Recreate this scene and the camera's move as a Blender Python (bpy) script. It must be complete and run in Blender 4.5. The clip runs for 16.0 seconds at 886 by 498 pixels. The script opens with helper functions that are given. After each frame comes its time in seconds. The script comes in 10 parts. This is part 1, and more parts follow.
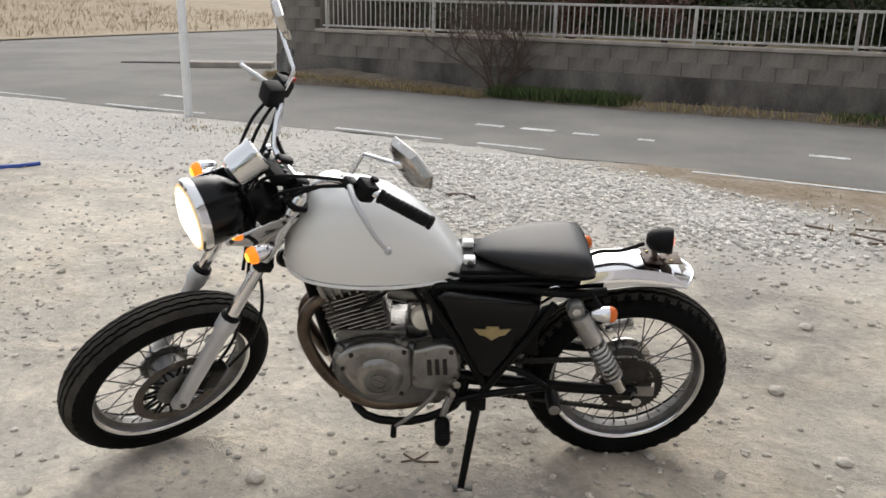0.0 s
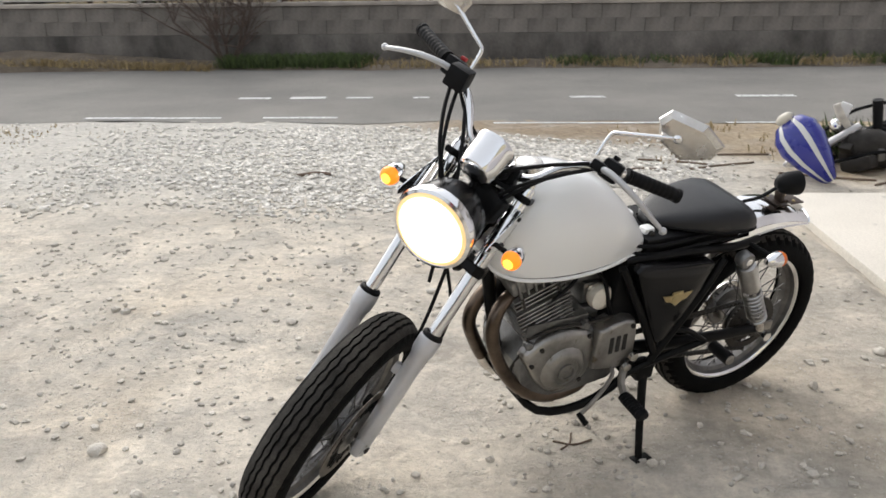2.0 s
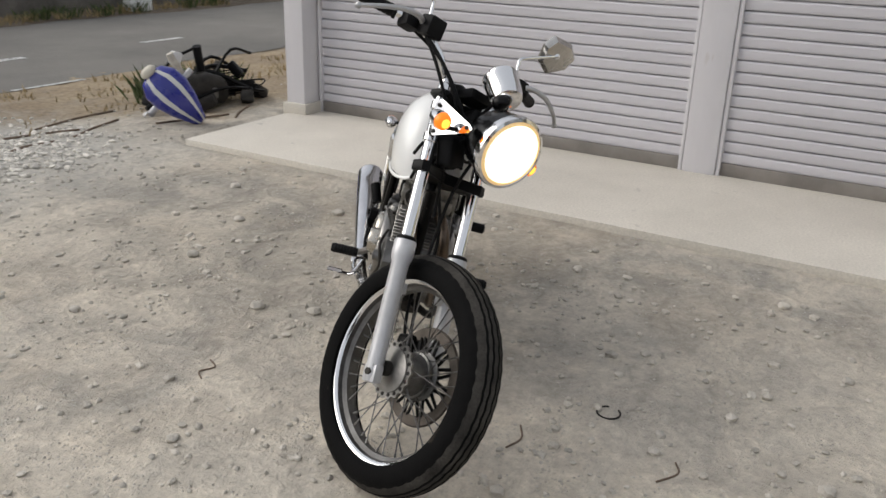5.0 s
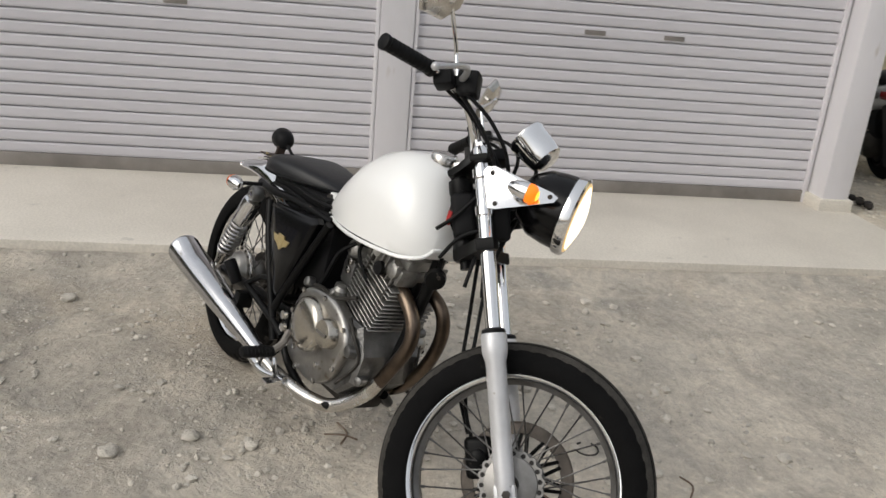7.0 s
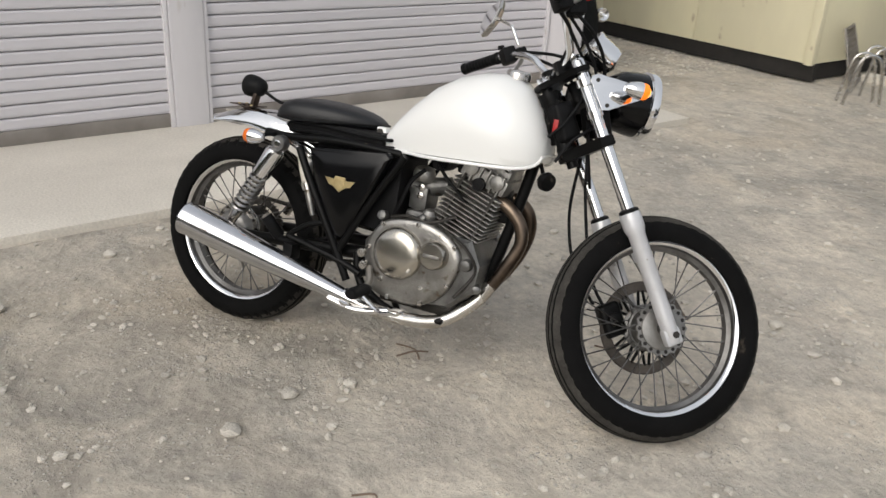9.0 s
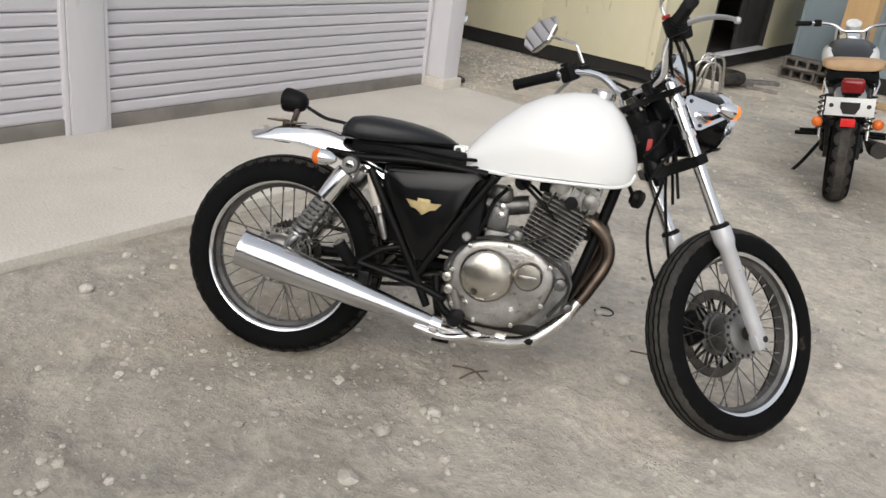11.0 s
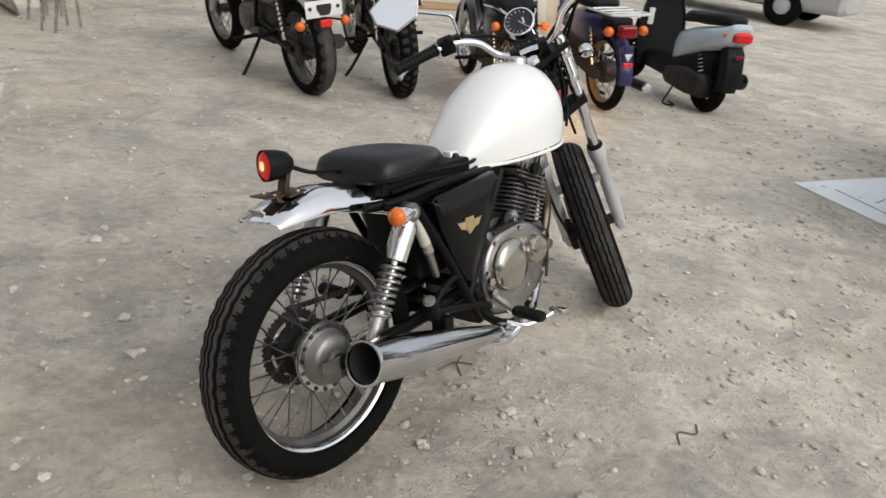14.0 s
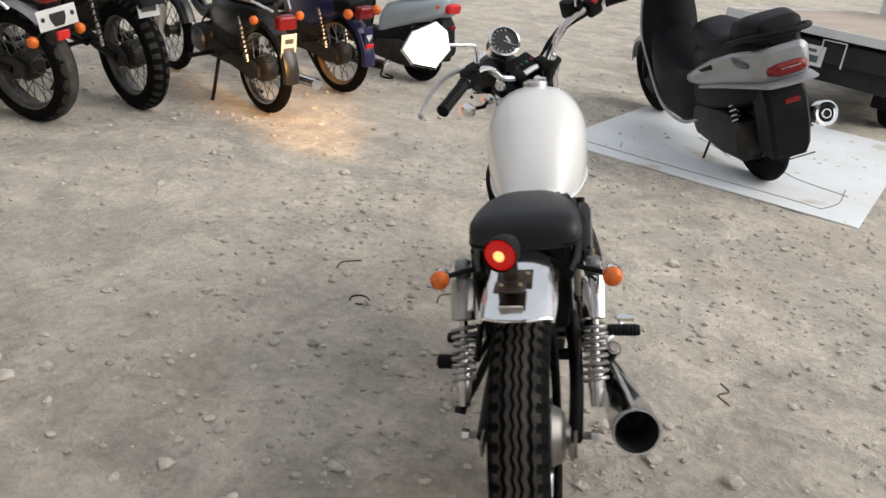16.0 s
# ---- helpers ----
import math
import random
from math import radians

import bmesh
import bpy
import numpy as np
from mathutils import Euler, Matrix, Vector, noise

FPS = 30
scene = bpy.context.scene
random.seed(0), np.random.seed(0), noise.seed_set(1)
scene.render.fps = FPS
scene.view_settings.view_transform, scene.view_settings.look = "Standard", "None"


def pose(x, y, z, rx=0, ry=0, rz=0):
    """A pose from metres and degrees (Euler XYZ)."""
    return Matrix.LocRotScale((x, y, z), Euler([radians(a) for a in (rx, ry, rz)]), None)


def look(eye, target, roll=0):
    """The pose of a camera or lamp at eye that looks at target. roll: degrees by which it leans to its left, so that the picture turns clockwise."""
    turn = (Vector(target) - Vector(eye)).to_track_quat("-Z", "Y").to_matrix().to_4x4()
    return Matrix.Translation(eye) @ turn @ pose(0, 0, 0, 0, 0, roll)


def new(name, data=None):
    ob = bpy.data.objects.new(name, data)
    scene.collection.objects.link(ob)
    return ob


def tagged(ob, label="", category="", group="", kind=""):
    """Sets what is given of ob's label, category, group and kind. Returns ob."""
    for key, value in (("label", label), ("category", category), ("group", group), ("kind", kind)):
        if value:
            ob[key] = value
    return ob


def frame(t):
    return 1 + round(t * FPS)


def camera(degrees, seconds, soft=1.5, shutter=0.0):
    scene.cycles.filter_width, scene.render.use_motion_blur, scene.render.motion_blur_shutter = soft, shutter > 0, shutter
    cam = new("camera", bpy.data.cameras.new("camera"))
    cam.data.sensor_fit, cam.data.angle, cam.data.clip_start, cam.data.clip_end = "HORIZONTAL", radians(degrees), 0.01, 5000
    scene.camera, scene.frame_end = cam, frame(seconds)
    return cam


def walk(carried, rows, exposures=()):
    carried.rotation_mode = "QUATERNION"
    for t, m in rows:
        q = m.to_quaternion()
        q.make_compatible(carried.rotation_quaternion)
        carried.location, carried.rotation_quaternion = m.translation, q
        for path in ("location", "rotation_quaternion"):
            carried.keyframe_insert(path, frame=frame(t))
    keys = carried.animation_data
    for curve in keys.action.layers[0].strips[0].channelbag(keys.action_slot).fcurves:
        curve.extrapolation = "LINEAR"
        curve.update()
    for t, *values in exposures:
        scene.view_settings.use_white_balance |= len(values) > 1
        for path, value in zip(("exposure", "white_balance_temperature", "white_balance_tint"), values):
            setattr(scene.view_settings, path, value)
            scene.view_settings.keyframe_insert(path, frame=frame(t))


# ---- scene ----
cam = camera(56.1, 16.0, shutter=0.25)
PATH = [
    (0, (1.791, 1.236, 1.407), (0.936, 2.947, 0.823), 1.2),
    (0.5, (1.538, 1.085, 1.407), (0.794, 2.838, 0.795), 1.6),
    (1, (1.203, 1.04, 1.389), (0.666, 2.862, 0.762), 2.0),
    (1.5, (0.817, 1.065, 1.404), (0.455, 2.939, 0.808), 1.1),
    (2, (0.404, 1.058, 1.415), (0.323, 2.943, 0.751), -0.7),
    (2.5, (0.036, 1.188, 1.398), (0.234, 3.054, 0.706), -1.6),
    (3, (-0.371, 1.232, 1.397), (0.258, 2.997, 0.696), -1.2),
    (3.5, (-0.761, 1.295, 1.415), (0.148, 2.924, 0.695), -0.3),
    (4, (-1.096, 1.48, 1.411), (-0.115, 3.048, 0.651), -1.8),
    (4.5, (-1.422, 1.601, 1.42), (-0.08, 2.875, 0.662), -1.8),
    (5, (-1.576, 1.89, 1.402), (0.042, 2.812, 0.672), 1.7),
    (5.2, (-1.612, 2.036, 1.422), (0.042, 2.869, 0.686), 2.2),
    (7.3, (-1.508, 3.540, 1.438), (0.319, 3.120, 0.740), 5.1),
    (7.5, (-1.5, 3.652, 1.434), (0.304, 3.17, 0.717), 5.0),
    (8, (-1.434, 4.039, 1.428), (0.297, 3.395, 0.659), 3.9),
    (8.2, (-1.411, 4.155, 1.420), (0.276, 3.427, 0.629), 3.6),
    (10.3, (-0.806, 5.165, 1.439), (0.296, 3.678, 0.690), 5.0),
    (10.5, (-0.742, 5.162, 1.427), (0.357, 3.668, 0.678), 5.7),
    (11, (-0.531, 5.263, 1.403), (0.533, 3.76, 0.622), 7.6),
    (11.5, (-0.237, 5.426, 1.406), (0.538, 3.78, 0.576), 8.7),
    (12, (0.14, 5.498, 1.4), (0.719, 3.754, 0.609), 6.4),
    (12.5, (0.59, 5.561, 1.393), (0.849, 3.745, 0.597), 7.3),
    (13, (0.998, 5.533, 1.393), (0.802, 3.705, 0.606), 9.8),
    (13.5, (1.34, 5.417, 1.404), (0.913, 3.642, 0.588), 7.8),
    (14, (1.702, 5.324, 1.409), (0.957, 3.655, 0.596), 7.2),
    (14.5, (2.022, 5.093, 1.383), (1.095, 3.52, 0.568), 6.5),
    (15, (2.316, 4.842, 1.395), (1.079, 3.502, 0.575), 8.4),
    (15.5, (2.582, 4.613, 1.422), (1.137, 3.493, 0.611), 9.3),
    (16, (2.716, 4.29, 1.429), (1.194, 3.261, 0.638), 7.8),
]
walk(cam, [(t, look(e, a, r)) for t, e, a, r in PATH], exposures=((0.0, 0.80, 6500, 10), (0.5, 0.90, 6500, 10), (1.5, 0.98, 6500, 10), (2.5, 0.94, 6500, 10), (3.5, 0.72, 6500, 10), (5.0, 0.36, 6500, 10), (7.5, 0.42, 6600, 9), (8.2, 0.44, 6600, 9), (10.3, 0.50, 6450, 10), (12.0, 0.52, 6450, 10), (14.0, 0.53, 6450, 9), (16.0, 0.53, 6550, 10)))

# ---- world, sun, exposure ----
world = bpy.data.worlds.new("overcast_sky")
scene.world = world
world.use_nodes = True
wn = world.node_tree.nodes
wl = world.node_tree.links
sky = wn.new("ShaderNodeTexSky")
sky.sky_type = "NISHITA"
sky.sun_disc = False
sky.sun_elevation = radians(38)
sky.sun_rotation = radians(-25)
sky.air_density = 1.0
sky.dust_density = 4.0
sky.ozone_density = 1.0
hazy = wn.new("ShaderNodeHueSaturation")
hazy.inputs["Saturation"].default_value = 0.35
wl.new(sky.outputs["Color"], hazy.inputs["Color"])
# an overcast sheet over it, brightest overhead
way = wn.new("ShaderNodeTexCoord")
part_z = wn.new("ShaderNodeSeparateXYZ")
wl.new(way.outputs["Generated"], part_z.inputs[0])
rise = wn.new("ShaderNodeMapRange")
rise.inputs["From Min"].default_value, rise.inputs["From Max"].default_value = 0.0, 1.0
rise.inputs["To Min"].default_value, rise.inputs["To Max"].default_value = 2.5, 3.85
wl.new(part_z.outputs["Z"], rise.inputs["Value"])
sheet_c = wn.new("ShaderNodeCombineColor")
for ch in ("Red", "Green", "Blue"):
    wl.new(rise.outputs["Result"], sheet_c.inputs[ch])
cloud = wn.new("ShaderNodeMixRGB")
cloud.inputs["Fac"].default_value = 0.6
wl.new(hazy.outputs["Color"], cloud.inputs["Color1"])
cool = wn.new("ShaderNodeMixRGB")
cool.blend_type = "MULTIPLY"
cool.inputs["Fac"].default_value = 1.0
cool.inputs["Color2"].default_value = (0.965, 1.0, 1.06, 1)
wl.new(sheet_c.outputs["Color"], cool.inputs["Color1"])
wl.new(cool.outputs["Color"], cloud.inputs["Color2"])
wl.new(cloud.outputs["Color"], wn["Background"].inputs["Color"])
wn["Background"].inputs["Strength"].default_value = 0.15

sun = new("sun", bpy.data.lights.new("sun", "SUN"))
sun.data.energy = 0.7
sun.data.angle = radians(50)
sun.data.color = (1.0, 0.95, 0.88)
sun.matrix_world = look((-3.2, 6.9, 6.0), (0, 0, 0))


# ---- mesh helpers ----
def thing(name, m, label, category, group="", kind=""):
    ob = new(name)
    ob.empty_display_size = 0.2
    ob.matrix_world = m
    return tagged(ob, label, category, group, kind)


def finish(bm, mat, sharp=38):
    me = bpy.data.meshes.new("mesh")
    bmesh.ops.recalc_face_normals(bm, faces=bm.faces[:])
    bm.to_mesh(me)
    bm.free()
    me.materials.append(mat)
    me.shade_smooth()
    me.set_sharp_from_angle(angle=radians(sharp))
    return me


def part(name, bm, mat, parent=None, label="", sharp=38):
    ob = new(name, finish(bm, mat, sharp))
    ob.parent = parent
    if label:
        ob["label"] = label
    return ob


def solo(name, bm, mat, label, category, group="", kind="", sharp=38):
    return tagged(part(name, bm, mat, None, "", sharp), label, category, group, kind)


def B():
    return bmesh.new()


def V(*a):
    return Vector(a)


def smooth_path(pts, steps=5):
    """Catmull-Rom through the points."""
    p = [Vector(q) for q in pts]
    if len(p) < 3:
        return p
    e = [2 * p[0] - p[1]] + p + [2 * p[-1] - p[-2]]
    out = []
    for i in range(1, len(e) - 2):
        for k in range(steps):
            t = k / steps
            a, b, c, d = e[i - 1:i + 3]
            out.append(0.5 * (2 * b + (c - a) * t + (2 * a - 5 * b + 4 * c - d) * t * t + (3 * b - a - 3 * c + d) * t ** 3))
    return out + [p[-1]]


def rounded_loop(o, steps=4):
    """A closed outline drawn smooth through its corners."""
    n = len(o)
    out = []
    for i in range(n):
        a, b, c, d = (np.array(o[(i + k) % n], float) for k in (-1, 0, 1, 2))
        for k in range(steps):
            t = k / steps
            p = 0.5 * (2 * b + (c - a) * t + (2 * a - 5 * b + 4 * c - d) * t * t + (3 * b - a - 3 * c + d) * t ** 3)
            out.append((float(p[0]), float(p[1])))
    return out


def tube(bm, pts, r, n=10, steps=5, caps=True, M=None):
    """A round bar along a smooth path; r is one radius or one for each given point."""
    path = smooth_path(pts, steps) if steps > 1 else [Vector(q) for q in pts]
    if isinstance(r, (list, tuple)):
        rs = np.interp(np.linspace(0, len(pts) - 1, len(path)), range(len(pts)), r)
    else:
        rs = [r] * len(path)
    if M is not None:
        path = [M @ q for q in path]
    t0 = (path[1] - path[0]).normalized()
    u = t0.orthogonal().normalized()
    rings = []
    for i, q in enumerate(path):
        t = (path[min(i + 1, len(path) - 1)] - path[max(i - 1, 0)]).normalized()
        u = (u - t * u.dot(t)).normalized()
        w = t.cross(u)
        rings.append([bm.verts.new(q + (u * math.cos(a) + w * math.sin(a)) * rs[i]) for a in [2 * math.pi * k / n for k in range(n)]])
    skin(bm, rings, caps)
    return bm


def skin(bm, rings, caps=True, closed=True):
    for a, b in zip(rings, rings[1:]):
        m = len(a)
        for k in range(m if closed else m - 1):
            bm.faces.new((a[k], a[(k + 1) % m], b[(k + 1) % m], b[k]))
    if caps and closed:
        bm.faces.new(rings[0][::-1])
        bm.faces.new(rings[-1])


def loft(bm, rings, caps=True, closed=True, M=None):
    vs = [[bm.verts.new(M @ Vector(p) if M is not None else Vector(p)) for p in ring] for ring in rings]
    skin(bm, vs, caps, closed)
    return bm


def lathe(bm, prof, M=None, n=32, a0=0.0, a1=2 * math.pi):
    """Turns the profile of (radius, height) about z."""
    M = M or Matrix()
    full = abs(a1 - a0) > 6.28
    k = n if full else n + 1
    rings = []
    for r, h in prof:
        if r < 1e-6:
            rings.append([bm.verts.new(M @ V(0, 0, h))] * k)
        else:
            rings.append([bm.verts.new(M @ V(r * math.cos(a0 + (a1 - a0) * i / n), r * math.sin(a0 + (a1 - a0) * i / n), h)) for i in range(k)])
    for a, b in zip(rings, rings[1:]):
        for i in range(n):
            j = (i + 1) % k
            f = []
            for v in (a[i], a[j], b[j], b[i]):
                if v not in f:
                    f.append(v)
            if len(f) > 2:
                bm.faces.new(f)
    return bm


def box(bm, c, size, bevel=0.0, M=None, seg=2):
    m = (M if M is not None else Matrix()) @ Matrix.Translation(c) @ Matrix.Diagonal((*size, 1))
    r = bmesh.ops.create_cube(bm, size=1, matrix=m)
    if bevel:
        es = {e for v in r["verts"] for e in v.link_edges}
        bmesh.ops.bevel(bm, geom=list(es), offset=bevel, segments=seg, affect="EDGES", profile=0.6)
    return bm


def plate(bm, outline, t, M=None, bevel=0.0):
    """A flat plate: outline in x and y, of thickness t about z = 0."""
    M = M or Matrix()
    a = [bm.verts.new(M @ V(x, y, -t / 2)) for x, y in outline]
    b = [bm.verts.new(M @ V(x, y, t / 2)) for x, y in outline]
    fs = [bm.faces.new(a[::-1]), bm.faces.new(b)]
    n = len(a)
    for i in range(n):
        fs.append(bm.faces.new((a[i], a[(i + 1) % n], b[(i + 1) % n], b[i])))
    if bevel:
        es = {e for f in fs[:2] for e in f.edges}
        bmesh.ops.bevel(bm, geom=list(es), offset=bevel, segments=2, affect="EDGES", profile=0.6)
    return bm


def ball(bm, c, r, n=16, M=None, scale=(1, 1, 1)):
    m = (M if M is not None else Matrix()) @ Matrix.Translation(c) @ Matrix.Diagonal((*scale, 1))
    bmesh.ops.create_uvsphere(bm, u_segments=n, v_segments=max(6, n // 2), radius=r, matrix=m)
    return bm


def frame_to(origin, z, x=(1, 0, 0)):
    """A matrix with its z axis along z, at origin."""
    z = Vector(z).normalized()
    x = Vector(x)
    x = x - z * x.dot(z)
    if x.length < 1e-4:
        x = z.orthogonal()
    x.normalize()
    y = z.cross(x)
    return Matrix((( x.x, y.x, z.x, origin[0]), (x.y, y.y, z.y, origin[1]), (x.z, y.z, z.z, origin[2]), (0, 0, 0, 1)))


def bar(bm, a, b, r, n=8):
    return tube(bm, [a, b], r, n, 1)


def mesh_from(name, verts, faces, mat, smooth=True):
    me = bpy.data.meshes.new(name)
    me.from_pydata([tuple(map(float, v)) for v in verts], [], faces)
    me.materials.append(mat)
    if smooth:
        me.shade_smooth()
    return me


# ---- materials ----
def surface(name, a, b=None, scale=6.0, rough=0.6, rough2=None, metal=0.0, bump=0.0, bump_scale=60.0, coat=0.0, speck=None, speck_amount=0.0,
            speck_scale=40.0, spec=0.5, random=0.0, detail=8.0, stretch=(1, 1, 1), noise2=None):
    """A surface with broad stains, fine grain and, if wanted, specks of dirt or wear."""
    m = bpy.data.materials.new(name)
    m.use_nodes = True
    n, l = m.node_tree.nodes, m.node_tree.links
    bs = n["Principled BSDF"]
    co = n.new("ShaderNodeTexCoord")
    mp = n.new("ShaderNodeMapping")
    mp.inputs["Scale"].default_value = stretch
    l.new(co.outputs["Object"], mp.inputs["Vector"])
    b = b or tuple(min(1, c * 0.75) for c in a)
    n1 = n.new("ShaderNodeTexNoise")
    n1.inputs["Scale"].default_value = scale
    n1.inputs["Detail"].default_value = detail
    n1.inputs["Roughness"].default_value = 0.62
    l.new(mp.outputs["Vector"], n1.inputs["Vector"])
    rp = n.new("ShaderNodeValToRGB")
    rp.color_ramp.elements[0].position, rp.color_ramp.elements[1].position = 0.35, 0.68
    rp.color_ramp.elements[0].color = (*b, 1)
    rp.color_ramp.elements[1].color = (*a, 1)
    l.new(n1.outputs["Fac"], rp.inputs["Fac"])
    out = rp.outputs["Color"]
    n2 = n.new("ShaderNodeTexNoise")
    n2.inputs["Scale"].default_value = bump_scale
    n2.inputs["Detail"].default_value = 6.0
    l.new(mp.outputs["Vector"], n2.inputs["Vector"])
    if noise2:
        mx = n.new("ShaderNodeMixRGB")
        mx.blend_type = "MULTIPLY"
        mx.inputs["Fac"].default_value = noise2
        l.new(out, mx.inputs["Color1"])
        gr = n.new("ShaderNodeMapRange")
        gr.inputs["From Min"].default_value, gr.inputs["From Max"].default_value = 0.3, 0.7
        gr.inputs["To Min"].default_value, gr.inputs["To Max"].default_value = 0.45, 1.25
        l.new(n2.outputs["Fac"], gr.inputs["Value"])
        l.new(gr.outputs["Result"], mx.inputs["Color2"])
        out = mx.outputs["Color"]
    if speck:
        n3 = n.new("ShaderNodeTexNoise")
        n3.inputs["Scale"].default_value = speck_scale
        n3.inputs["Detail"].default_value = 4.0
        l.new(mp.outputs["Vector"], n3.inputs["Vector"])
        cut = n.new("ShaderNodeMapRange")
        cut.inputs["From Min"].default_value, cut.inputs["From Max"].default_value = 0.68 - speck_amount * 0.3, 0.76 - speck_amount * 0.3
        l.new(n3.outputs["Fac"], cut.inputs["Value"])
        mx = n.new("ShaderNodeMixRGB")
        l.new(cut.outputs["Result"], mx.inputs["Fac"])
        l.new(out, mx.inputs["Color1"])
        mx.inputs["Color2"].default_value = (*speck, 1)
        out = mx.outputs["Color"]
    if random:
        oi = n.new("ShaderNodeObjectInfo")
        hs = n.new("ShaderNodeHueSaturation")
        mr = n.new("ShaderNodeMapRange")
        mr.inputs["To Min"].default_value, mr.inputs["To Max"].default_value = 1 - random, 1 + random
        l.new(oi.outputs["Random"], mr.inputs["Value"])
        l.new(mr.outputs["Result"], hs.inputs["Value"])
        l.new(out, hs.inputs["Color"])
        out = hs.outputs["Color"]
    l.new(out, bs.inputs["Base Color"])
    bs.inputs["Metallic"].default_value = metal
    bs.inputs["Specular IOR Level"].default_value = spec
    rr = n.new("ShaderNodeMapRange")
    rr.inputs["To Min"].default_value, rr.inputs["To Max"].default_value = rough, rough2 if rough2 is not None else min(1, rough + 0.12)
    l.new(n1.outputs["Fac"], rr.inputs["Value"])
    l.new(rr.outputs["Result"], bs.inputs["Roughness"])
    if coat:
        bs.inputs["Coat Weight"].default_value = coat
        bs.inputs["Coat Roughness"].default_value = 0.08
    if bump:
        bp = n.new("ShaderNodeBump")
        bp.inputs["Strength"].default_value = min(1.0, bump)
        bp.inputs["Distance"].default_value = 0.01 if bump <= 1 else 0.01 * bump
        l.new(n2.outputs["Fac"], bp.inputs["Height"])
        l.new(bp.outputs["Normal"], bs.inputs["Normal"])
    return m


def glowing(name, color, strength, rough=0.25, base=None):
    m = surface(name, base or color, rough=rough, scale=20)
    bs = m.node_tree.nodes["Principled BSDF"]
    bs.inputs["Emission Color"].default_value = (*color, 1)
    bs.inputs["Emission Strength"].default_value = strength
    return m


def by_island(m, amount):
    """Lets every loose piece of a joined mesh take its own shade."""
    n, l = m.node_tree.nodes, m.node_tree.links
    bs = n["Principled BSDF"]
    src = bs.inputs["Base Color"].links[0].from_socket
    g = n.new("ShaderNodeNewGeometry")
    mr = n.new("ShaderNodeMapRange")
    mr.inputs["To Min"].default_value, mr.inputs["To Max"].default_value = 1 - amount, 1 + amount
    hs = n.new("ShaderNodeHueSaturation")
    l.new(g.outputs["Random Per Island"], mr.inputs["Value"])
    l.new(mr.outputs["Result"], hs.inputs["Value"])
    l.new(src, hs.inputs["Color"])
    l.new(hs.outputs["Color"], bs.inputs["Base Color"])
    return m




